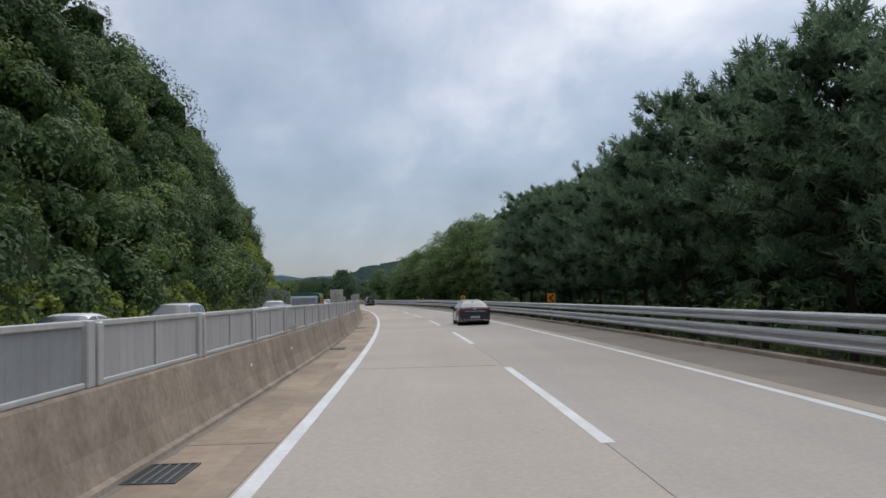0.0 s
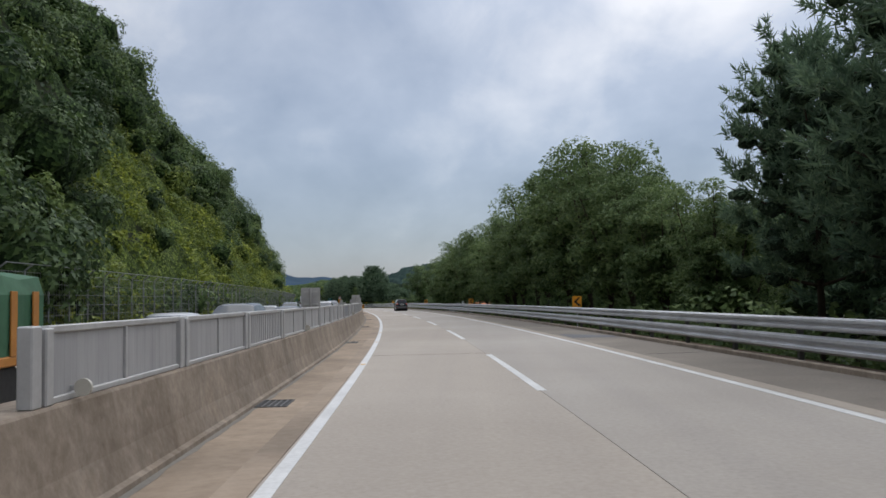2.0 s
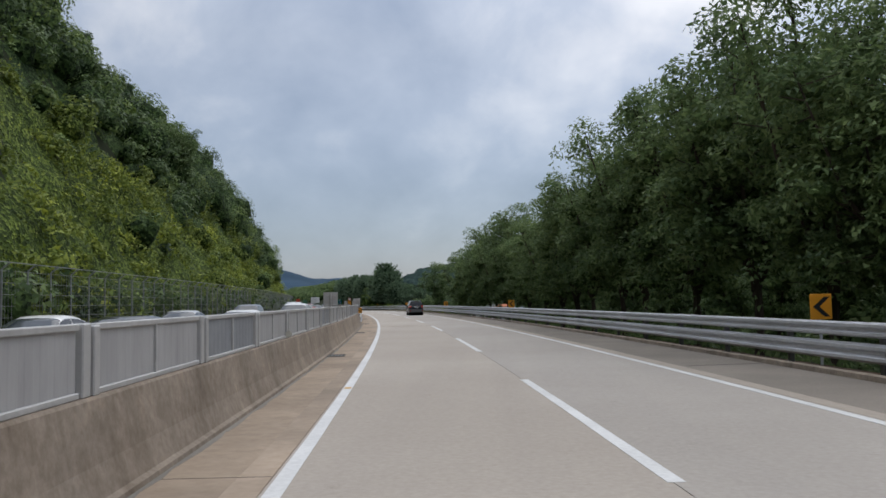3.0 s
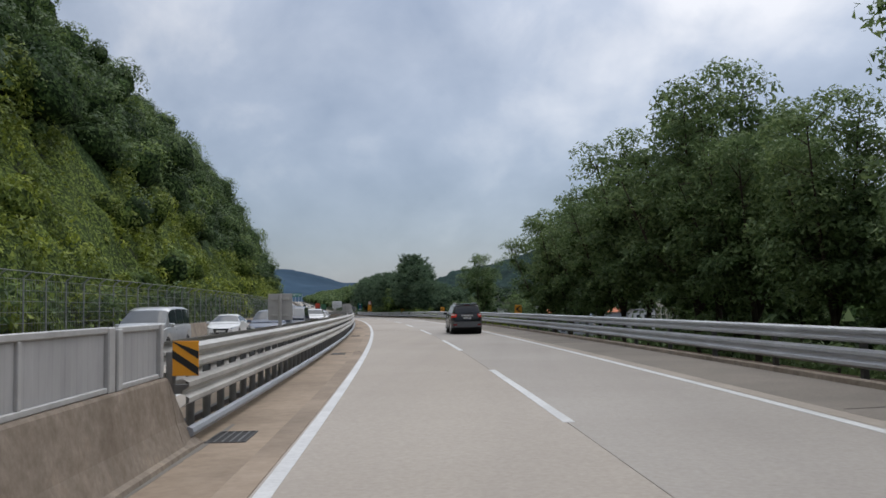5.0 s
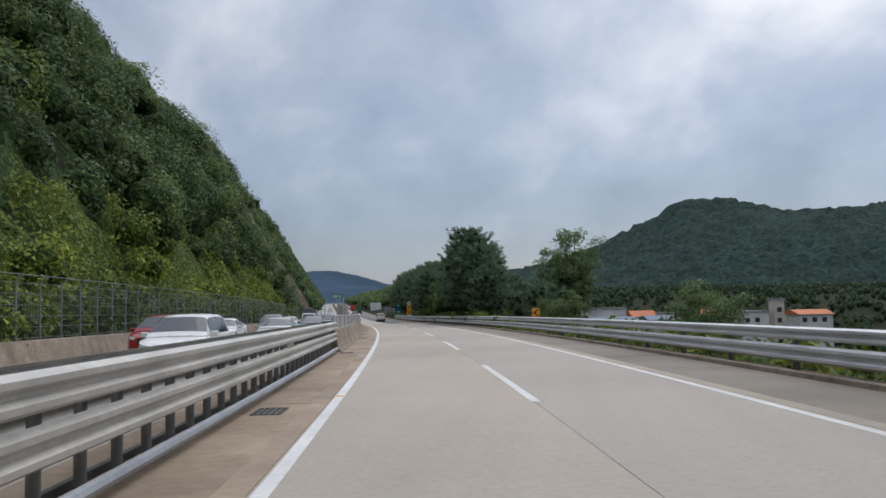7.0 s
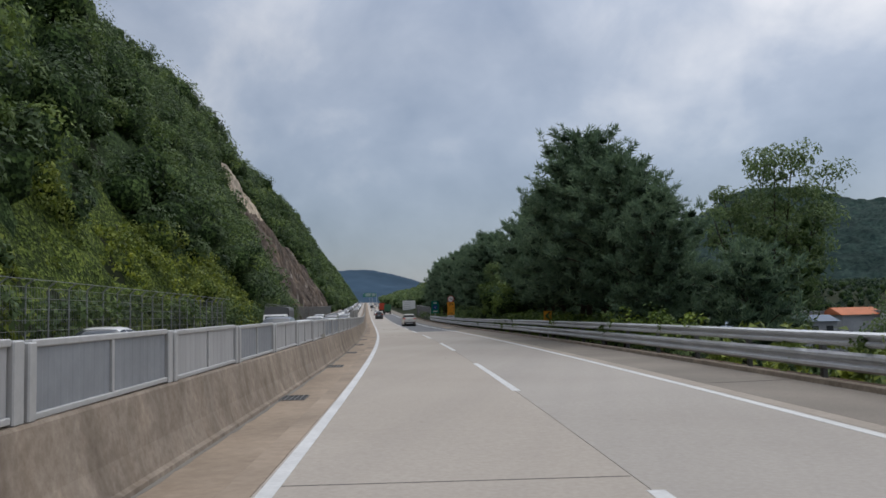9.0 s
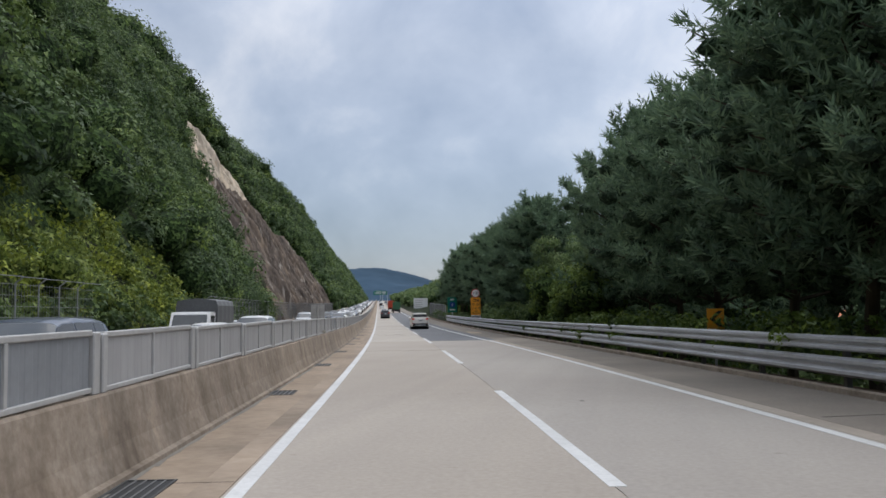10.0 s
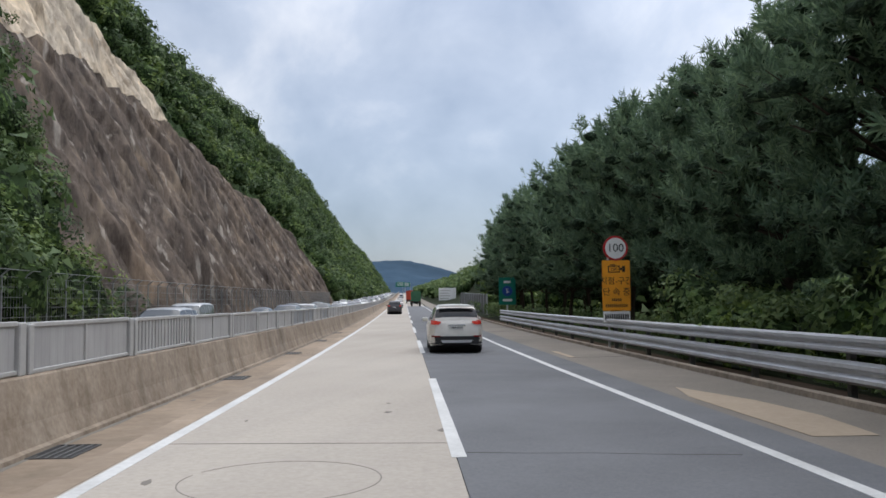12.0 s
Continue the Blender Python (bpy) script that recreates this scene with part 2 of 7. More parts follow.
LEAF_PINE = leafy("pine_needles", (0.074, 0.122, 0.084), (0.138, 0.21, 0.14), (0.195, 0.275, 0.17), 0.3)
LEAF_TREE = leafy("broad_leaves", (0.08, 0.126, 0.055), (0.148, 0.215, 0.09), (0.215, 0.28, 0.12), 0.3)
LEAF_HILL = leafy("hill_leaves", (0.056, 0.094, 0.042), (0.1, 0.155, 0.064), (0.145, 0.205, 0.08), 0.2, True)
# darker, bluer leaves: distance haze put into the valley trees' colour
LEAF_FAR = leafy("hazed_valley_leaves", (0.022, 0.045, 0.032), (0.04, 0.072, 0.05), (0.06, 0.098, 0.064), 0.02, True)
LEAF_BANK = leafy("bank_leaves", (0.06, 0.1, 0.024), (0.11, 0.17, 0.04), (0.17, 0.23, 0.062), 0.2, True)
LEAF_VINE = leafy("vine_leaves", (0.122, 0.16, 0.034), (0.195, 0.248, 0.054), (0.275, 0.32, 0.08), 0.35, True)
# darker copies of the leaf colours, standing in for shade inside the growth
SHADE_LEAF = leaf_mass("shade_dark_foliage", (0.014, 0.027, 0.01), (0.045, 0.08, 0.028), (0.1, 0.155, 0.052), 4.5)
SHADE_DEEP = leaf_mass("deep_shade_foliage", (0.02, 0.038, 0.014), (0.05, 0.085, 0.03), (0.095, 0.145, 0.05), 6.0)
SHADE_TREE = leaf_mass("shade_dark_tree_foliage", (0.045, 0.075, 0.028), (0.09, 0.142, 0.05), (0.15, 0.215, 0.078), 9.0)
SHADE_PINE = leaf_mass("shade_dark_needles", (0.03, 0.05, 0.034), (0.06, 0.098, 0.066), (0.11, 0.165, 0.105), 9.0)
SHADE_VINE = leaf_mass("shade_dark_vines", (0.028, 0.046, 0.012), (0.09, 0.13, 0.028), (0.185, 0.23, 0.052), 7.0)


# ---- the road's line: curvature and grade along it ----
BEND = np.array([0.955, 1.0, 0.889, 0.956, 0.745, 0.781, 0.904, 0.78, 0.704, 0.868, 0.677, 0.32, 0.12, 0.06]) * 1e-3
GRADE_S = np.array([-30, 30, 90, 150, 210, 270, 330, 420, 520, 700, 1100, 1250.0])
GRADE = np.array([-0.02, -0.26, -0.079, -0.185, -0.147, -0.615, -0.749, 0.481] + [1.1, 1.55, 1.55, 0.0]) * 1e-2
WAY = np.arange(-220, 1500, 2.0)
_k = np.interp(WAY, np.arange(0, 391, 30.0), BEND)
_k[WAY > 390] = 0
HEAD = np.cumsum(_k) * 2
HEAD -= np.interp(0, WAY, HEAD)
WX, WY = np.cumsum(-np.sin(HEAD)) * 2, np.cumsum(np.cos(HEAD)) * 2
WX -= np.interp(0, WAY, WX)
WY -= np.interp(0, WAY, WY)
WZ = np.cumsum(np.interp(WAY, GRADE_S, GRADE)) * 2
WZ -= np.interp(0, WAY, WZ)


def at(s, off, z=0.0):
    """World places from metres along the road, to the right of the left edge line, and above the road."""
    s, off, z = np.broadcast_arrays(np.asarray(s, float), np.asarray(off, float), np.asarray(z, float))
    a = np.interp(s, WAY, HEAD)
    return np.stack([np.interp(s, WAY, WX) + off * np.cos(a), np.interp(s, WAY, WY) + off * np.sin(a), np.interp(s, WAY, WZ) + z], -1)


def stand(s, off, z=0.0, turn=0.0):
    """A pose on the road with +y along it."""
    x, y, h = at(s, off, z)
    return pose(x, y, h, 0, 0, math.degrees(float(np.interp(s, WAY, HEAD))) + turn)


def mesh_ob(name, verts, faces, mat, parent=None, smooth=False, label=""):
    me = bpy.data.meshes.new(name)
    me.from_pydata([tuple(v) for v in verts], [], [tuple(f) for f in faces])
    if mat:
        me.materials.append(mat)
    if smooth:
        me.polygons.foreach_set("use_smooth", [True] * len(me.polygons))
    ob = new(name, me)
    if parent:
        ob.parent = parent
    if label:
        ob["label"] = label
    return ob


def part(name, bm, mat, parent=None, label="", smooth=False):
    me = bpy.data.meshes.new(name)
    bm.normal_update()
    bm.to_mesh(me)
    bm.free()
    me.materials.append(mat)
    if smooth:
        me.polygons.foreach_set("use_smooth", [True] * len(me.polygons))
        me.set_sharp_from_angle(angle=radians(38))
    ob = new(name, me)
    if parent:
        ob.parent = parent
    if label:
        ob["label"] = label
    return ob


def sweep(profile, s0, s1, step=4.0, closed=True):
    """A profile of (offset, height) points carried along the road."""
    n = max(1, int(round((s1 - s0) / step)))
    ss = np.linspace(s0, s1, n + 1)
    k = len(profile)
    verts = np.concatenate([at(s, [p[0] for p in profile], [p[1] for p in profile]) for s in ss])
    faces = []
    for i in range(n):
        for j in range(k if closed else k - 1):
            a, b = i * k + j, i * k + (j + 1) % k
            faces.append((a, a + k, b + k, b))
    if closed:
        faces += [tuple(range(k)), tuple(range(n * k, (n + 1) * k))[::-1]]
    return verts, faces


def box(bm, x0, x1, y0, y1, z0, z1, bevel=0.0):
    r = bmesh.ops.create_cube(bm, size=1.0)
    vs = r["verts"]
    bmesh.ops.scale(bm, vec=(x1 - x0, y1 - y0, z1 - z0), verts=vs)
    bmesh.ops.translate(bm, vec=((x0 + x1) / 2, (y0 + y1) / 2, (z0 + z1) / 2), verts=vs)
    if bevel:
        es = list({e for v in vs for e in v.link_edges})
        bmesh.ops.bevel(bm, geom=es, offset=bevel, segments=1, affect="EDGES")


def tube(bm, p, q, r0, r1=None, sides=8):
    p, q = Vector(p), Vector(q)
    d = q - p
    m = Matrix.Translation((p + q) / 2) @ d.to_track_quat("Z", "Y").to_matrix().to_4x4()
    bmesh.ops.create_cone(bm, cap_ends=True, segments=sides, radius1=r0, radius2=r0 if r1 is None else r1, depth=d.length, matrix=m)


def thing(name, m, label, category, group="", kind=""):
    ob = new(name)
    ob.matrix_world = m
    return tagged(ob, label, category, group, kind)


# ---- ground ----
END = 1180.0


def smooth(a, b, x):
    t = np.clip((np.asarray(x, float) - a) / (b - a), 0, 1)
    return t * t * (3 - 2 * t)


def hill(s, off):
    """The hillside beside the opposite lanes: a steep cut face, then a gentler crest."""
    d = np.maximum(-np.asarray(off, float) - 12.9, 0)
    knots = [-200, 100, 140, 178, 230, 280, 322, 360, 400, 440, 476, 514, 600, 700, 820, 950, 1100]
    steep = np.interp(s, knots, [1.9, 1.88, 1.84, 1.53, 1.75, 1.71, 1.92, 1.79, 1.89, 1.91, 1.61, 1.73, 1.79, 1.84, 1.66, 1.52, 1.55])
    foot = np.interp(s, knots, [13.6, 13.4, 13.7, 12.8, 15.2, 13.6, 13.8, 15.3, 18.5, 22.1, 23.6, 26.1, 25.6, 24.8, 23.1, 21.9, 21.7])
    upper = np.interp(s, knots, [0.6, 0.61, 0.62, 0.65, 0.68, 0.88, 1.1, 1.04, 1.17, 1.17, 1.01, 0.91, 0.81, 0.74, 0.68, 0.66, 0.64])
    return np.minimum(d, foot) * steep + np.clip(d - foot, 0, np.maximum(30 - foot, 4)) * upper + np.maximum(d - np.maximum(30, foot + 4), 0) * 0.3


def valley(s, off):
    """The ground falls away behind the guardrail and rises again far on."""
    d = np.maximum(np.asarray(off, float) - 11.0, 0)
    low = np.interp(s, [-200, 180, 215, 290, 340, 460, 520, 620], [-2.2, -2.5, -6, -6, -2, -0.5, 1.0, 1.5])
    cut = np.interp(s, [400, 470, 520, 640, 800], [0, 0, 5.5, 8, 5])
    sink = -4.5 * smooth(18, 45, d) * np.interp(s, [260, 330, 480, 560], [0, 1, 1, 0])
    sink = sink - 5.0 * smooth(40, 110, d) * np.interp(s, [180, 260, 520, 700], [0, 1, 1, 0.3])
    return sink + low * smooth(0, 9, d) + cut * smooth(7, 24, d)


def ground_z(s, off):
    off = np.asarray(off, float)
    return np.where(off < 0, hill(s, off), valley(s, off)) - 0.06


s_line = np.concatenate([np.arange(-200, 620, 5.0), np.arange(620, 1300, 12.0), np.arange(1300, 1480, 40)])
o_line = np.concatenate([-np.geomspace(420, 60, 12), np.arange(-55, -12, 2.5), [-12.2, -11.5, 0, 4, 10.3, 10.8], np.arange(12, 30, 2.0), np.geomspace(31, 900, 16)])
SG, OG = np.meshgrid(s_line, o_line, indexing="ij")
GZ = ground_z(SG, OG)
gv = at(SG, OG, GZ).reshape(-1, 3)
nS, nO = SG.shape
gf = [(i * nO + j, i * nO + j + 1, (i + 1) * nO + j + 1, (i + 1) * nO + j) for i in range(nS - 1) for j in range(nO - 1)]
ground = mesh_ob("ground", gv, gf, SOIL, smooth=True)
tagged(ground, "overgrown earth, coloured dark as in shade, on both sides of the road", "ground", kind="structure")

# ---- carriageways ----
def strip(name, off0, off1, s0, s1, z, mat, label, step=4.0, thick=0.12, kind="structure", category="road"):
    v, f = sweep([(off0, z - thick), (off1, z - thick), (off1, z), (off0, z)], s0, s1, step)
    ob = mesh_ob(name, v, f[:-2] + [f[-2], f[-1]], mat)
    return tagged(ob, label, category, kind=kind)


strip("road", -0.12, 3.565, -160, 333, 0.0, CONCRETE_ROAD, "pale worn concrete fast lane", category="road")
strip("road", -0.12, 3.565, 333.02, END, 0.0, CONCRETE_PALE, "newer very pale concrete fast lane", category="road")
strip("road", 3.575, 7.45, -160, 333, 0.0, CONCRETE_GREY, "pale worn concrete slow lane", category="road")
strip("road", 3.575, 7.81, 333.02, 520, 0.0, ASPHALT, "dark resurfaced asphalt slow lane", category="road")
strip("road", 3.575, 7.45, 520, END, 0.0, CONCRETE_ROAD, "pale worn concrete slow lane", category="road")
strip("pavement", 7.46, 7.8, -160, 333, 0.0, TAN_EDGE, "tan concrete edge strip", category="pavement")
strip("pavement", 7.825, 10.2, -160, END, -0.005, ASPHALT_OLD, "grey-brown asphalt hard shoulder", category="pavement")
strip("pavement", -0.46, -0.13, -160, END, 0.0, GUTTER_EDGE, "tan concrete edge strip beside the left line", category="pavement")
strip("pavement", -2.6, -0.461, -160, END, 0.0, SHOULDER, "stained concrete median gutter", category="pavement")
strip("road", -10.6, -2.61, -160, END, 0.0, CONCRETE_ROAD, "pale concrete opposite carriageway", category="road")
strip("pavement", -11.6, -10.61, -160, END, 0.0, ASPHALT_OLD, "grey hard shoulder of the opposite carriageway", category="pavement")

# ---- markings ----
MARK = 0.004


def marking(name, off, width, s0, s1, mat, label):
    v, f = sweep([(off - width / 2, 0.0), (off + width / 2, 0.0), (off + width / 2, MARK), (off - width / 2, MARK)], s0, s1, 4.0)
    return tagged(mesh_ob(name, v, f, mat), label, "road marking", kind="structure")


marking("edge_line", 0.0, 0.17, -160, END, PAINT_WHITE, "solid white left edge line")
marking("edge_line", 7.29, 0.17, -160, 333, PAINT_WHITE, "solid white right edge line")
for (q0, o0), (q1, o1) in zip([(333.02, 7.16), (350, 7.06), (362, 6.92), (375, 6.82), (400, 6.85)], [(350, 7.06), (362, 6.92), (375, 6.82), (400, 6.85), (440, 7.1)]):
    q = np.linspace(q0, q1, 6)
    ctr = np.interp(q, (q0, q1), (o0, o1))
    v = np.concatenate([at(q, ctr - 0.085, MARK), at(q, ctr + 0.085, MARK), at(q, ctr + 0.085, 0.0), at(q, ctr - 0.085, 0.0)])
    f = [(a * 6 + i, b * 6 + i, b * 6 + i + 1, a * 6 + i + 1) for a, b in ((0, 1), (1, 2), (3, 0)) for i in range(5)]
    tagged(mesh_ob("edge_line", v, f, PAINT_WHITE), "solid white right edge line on dark asphalt", "road marking", kind="structure")
marking("edge_line", 7.1, 0.17, 440.02, END, PAINT_WHITE, "solid white right edge line")
marking("edge_line", -3.3, 0.17, -160, END, PAINT_WHITE, "solid white edge line of the opposite lanes")
marking("edge_line", -10.4, 0.17, -160, END, PAINT_WHITE, "solid white outer edge line of the opposite lanes")
for k in range(-6, 55):
    s = 9.33 + 20 * k
    tagged(marking("lane_dash", 3.6, 0.17, s, s + 10, PAINT_WHITE, "white lane dash"), group="lane dashes")
    tagged(marking("lane_dash", -6.85, 0.17, s, s + 10, PAINT_WHITE, "white lane dash of the opposite lanes"), group="lane dashes")

# ---- median wall with a screen fence, and the open rail between two stretches of it ----
WALL = [(-2.35, 0.0), (-1.26, 0.0), (-1.27, 0.05), (-1.33, 0.075), (-1.42, 0.34), (-1.52, 0.86), (-1.54, 0.885), (-2.06, 0.885), (-2.08, 0.86), (-2.14, 0.36), (-2.35, 0.085)]
for s0, s1, mat, label in ((-120, 147.55, BARRIER, "smooth brown-grey concrete median barrier"), (229.8, END, BARRIER_STREAKED, "weathered brown-grey concrete median barrier with dark water streaks")):
    v, f = sweep(WALL, s0, s1, 4.0)
    tagged(mesh_ob("barrier_wall", v, f, mat), label, "barrier", kind="structure")
# its sloping end at the open rail
k = len(WALL)
v = np.concatenate([at(147.56, [a for a, b in WALL], [b for a, b in WALL]), at(148.35, [a for a, b in WALL], [b * 0.3 for a, b in WALL])])
tagged(mesh_ob("barrier_wall", v, [(i, i + k, (i + 1) % k + k, (i + 1) % k) for i in range(k)] + [tuple(range(k)), tuple(range(k, 2 * k))[::-1]], BARRIER), "sloping end of the concrete median barrier", "barrier", kind="structure")


def w_beam(off, z0, z1, side, depth=0.075):
    """The rolled profile of a guardrail beam; side is the way its front looks."""
    h = z1 - z0
    pts = [(0.0, 0.0), (0.35, 0.06), (1.0, 0.14), (1.0, 0.30), (0.1, 0.45), (0.1, 0.55), (1.0, 0.70), (1.0, 0.86), (0.35, 0.94), (0.0, 1.0)]
    front = [(off + side * depth * a, z0 + h * b) for a, b in pts]
    back = [(off + side * (depth * a - 0.006), z0 + h * b) for a, b in reversed(pts)]
    return front + back


# ---- joints, patches and stains on the road ----
STAIN = surface("faint_stain", (0.17, 0.155, 0.135), (0.24, 0.22, 0.19), 0.9, 12.0)
SEAM = surface("joint_filler", (0.05, 0.045, 0.04), (0.1, 0.09, 0.08), 0.9, 10.0)


def flat_piece(name, pts, mat, label, z=0.003, category="road patch", thick=0.003):
    """A thin flush piece laid on the road, from (s, offset) corners."""
    n = len(pts)
    p = np.array(pts, float)
    v = np.concatenate([at(p[:, 0], p[:, 1], z - thick), at(p[:, 0], p[:, 1], z)])
    f = [tuple(range(n, 2 * n))] + [(i, (i + 1) % n, n + (i + 1) % n, n + i) for i in range(n)]
    ob = mesh_ob(name, v, f, mat)
    bm = bmesh.new()
    bm.from_mesh(ob.data)
    bmesh.ops.recalc_face_normals(bm, faces=bm.faces[:])
    bm.to_mesh(ob.data)
    bm.free()
    return tagged(ob, label, category, kind="structure")


for s0 in np.arange(-40, 330, 60.0):
    flat_piece("road_joint", [(s0, -0.1), (s0, 3.55), (s0 + 0.02, 3.55), (s0 + 0.02, -0.1)], SEAM, "thin dark transverse joint in the concrete")
for s0 in np.arange(-30, 620, 40.0):
    flat_piece("gutter_joint", [(s0, -1.25), (s0, -0.14), (s0 + 0.008, -0.14), (s0 + 0.008, -1.25)], SEAM, "thin joint across the gutter slab")
flat_piece("shoulder_patch", [(350.3, 8.05), (350.3, 8.9), (352.2, 9.1), (354.2, 8.95), (356.6, 8.35), (354.9, 8.05)], TAN_PATCH, "tan concrete repair on the shoulder")
flat_piece("shoulder_patch", [(88.2, 8.0), (88.0, 9.8), (89.5, 9.85), (91.8, 8.3), (91.4, 8.0)], ASPHALT, "darker asphalt repair on the shoulder")
flat_piece("shoulder_patch", [(366.0, 8.1), (366.3, 8.3), (369.2, 8.3), (369.6, 8.1)], TAN_PATCH, "pale concrete repair on the shoulder")
for s0 in np.arange(6, 430, 24.0):
    flat_piece("shoulder_joint", [(s0, 7.97), (s0 + 0.3, 10.0), (s0 + 0.34, 10.0), (s0 + 0.04, 7.97)], SEAM, "thin crack across the hard shoulder", z=0.0)
# the ragged dark joint along the foot of the median wall
foot_rng = random.Random(8)
for s0 in np.arange(-6, 440, 3.0):
    if 147 < s0 < 229:
        continue
    q = np.linspace(s0, s0 + 3.0, 7)
    inner = [(a, -1.2 + foot_rng.uniform(-0.03, 0.03)) for a in q]
    outer = [(a, -1.262) for a in q]
    flat_piece("foot_joint", inner + outer[::-1], STAIN, "dark dirty joint along the foot of the barrier")
# small stains and bits on the lanes
bit_rng = random.Random(4)
for i in range(22):
    s0, o0, r = bit_rng.uniform(5, 420), bit_rng.choice([bit_rng.uniform(-1.2, -0.2), bit_rng.uniform(0.4, 3.3), bit_rng.uniform(3.9, 7.0)]), bit_rng.uniform(0.02, 0.06)
    pts = [(s0 + r * 3.0 * math.cos(a) * bit_rng.uniform(0.5, 1.2), o0 + r * math.sin(a) * bit_rng.uniform(0.5, 1.2)) for a in np.linspace(0, 2 * math.pi, 11)[:-1]]
    flat_piece("road_stain", pts, STAIN, "small faint stain on the road", category="stain")
flat_piece("road_joint", [(350.62, -0.1), (350.3, 3.55), (350.318, 3.55), (350.638, -0.1)], SEAM, "thin dark joint across the pale concrete lane")
crack = [(349.62, 3.7), (349.5, 4.4), (349.44, 5.1), (349.28, 5.8), (349.15, 6.7)]
flat_piece("road_crack", crack + [(q + 0.012, o) for q, o in reversed(crack)], SEAM, "fine crack across the dark asphalt lane")
crack = [(346.9, 6.2), (346.7, 6.45), (346.75, 6.8), (346.5, 7.1)]
flat_piece("road_crack", crack + [(q + 0.015, o) for q, o in reversed(crack)], SEAM, "fine crack beside the edge line")
for s0, o0, r in ((353.4, 2.72, 0.07), (351.4, 3.5, 0.08), (354.6, 2.7, 0.04)):
    flat_piece("road_stain", [(s0 + r * 2.2 * math.cos(a) * bit_rng.uniform(0.5, 1.2), o0 + r * math.sin(a) * bit_rng.uniform(0.5, 1.2)) for a in np.linspace(0, 2 * math.pi, 11)[:-1]], STAIN, "small dark stain on the lane", category="stain")
# a saw-cut ring in the pale lane
ring_n = 40
for k in range(ring_n):
    a0, a1 = 2 * math.pi * k / ring_n, 2 * math.pi * (k + 1) / ring_n
    if k in (17, 26):
        continue
    flat_piece("saw_cut", [(348.3 + 0.98 * r * math.sin(a), 1.8 + 0.98 * r * math.cos(a)) for r, a in ((1.0, a0), (1.0, a1), (0.988, a1), (0.988, a0))], STAIN, "thin ring cut into the concrete lane", category="road marking")
# earth and gravel under the guardrail
v, f = sweep([(10.2, -0.15), (11.4, -0.2), (11.4, -0.05), (10.2, 0.03)], -100, 470, 4.0)
tagged(mesh_ob("verge", v, f, SOIL_RED), "strip of reddish earth under the guardrail", "verge", kind="structure")
# yellow specks on the edge line
for s0 in (76.4, 88.1, 98.2, 211.0, 222.5):
    flat_piece("edge_mark", [(s0, -0.07), (s0, 0.07), (s0 + 0.28, 0.07), (s0 + 0.28, -0.07)], PAINT_YELLOW, "small worn yellow mark on the edge line", z=MARK + 0.003, category="road marking")


# ---- the right guardrail ----
RAIL_POST = surface("weathered_post", (0.1, 0.1, 0.1), (0.17, 0.168, 0.16), 0.6, 6.0, 0.5, metal=0.3, relief=0.04, stain=0.3)
def guardrail(name, off, beams, side, s0, s1, mat, label, spacing=4.0, post_off=0.14, top=1.1):
    """A steel rail in lengths of 40 m, each with its beams and posts."""
    s = s0
    while s < s1 - 0.1:
        e = min(s + 40, s1)
        rail = thing(name, Matrix(), label, "guardrail", "guardrail lengths")
        for z0, z1 in beams:
            v, f = sweep(w_beam(off, z0, z1, side, 0.09), s, e, 4.0)
            mesh_ob("beam", v, f, mat, rail)
        p = s + spacing / 2
        while p < e:
            bm = bmesh.new()
            box(bm, -0.06, 0.06, -0.07, 0.07, -0.3, top, 0.01)
            post = part("post", bm, RAIL_POST, rail)
            post.matrix_world = stand(p, off - side * post_off)
            p += spacing
        s = e


guardrail("guardrail", 10.42, ((0.28, 0.675), (0.79, 1.1)), -1, -80, 405, GALV, "galvanised steel guardrail with two stacked beams")
v, f = sweep([(10.02, -0.1), (10.2, -0.1), (10.2, 0.1), (10.17, 0.12), (10.06, 0.12), (10.03, 0.1)], -100, 470, 4.0)
tagged(mesh_ob("kerb", v, f, BARRIER), "low worn concrete kerb under the guardrail", "kerb", kind="structure")


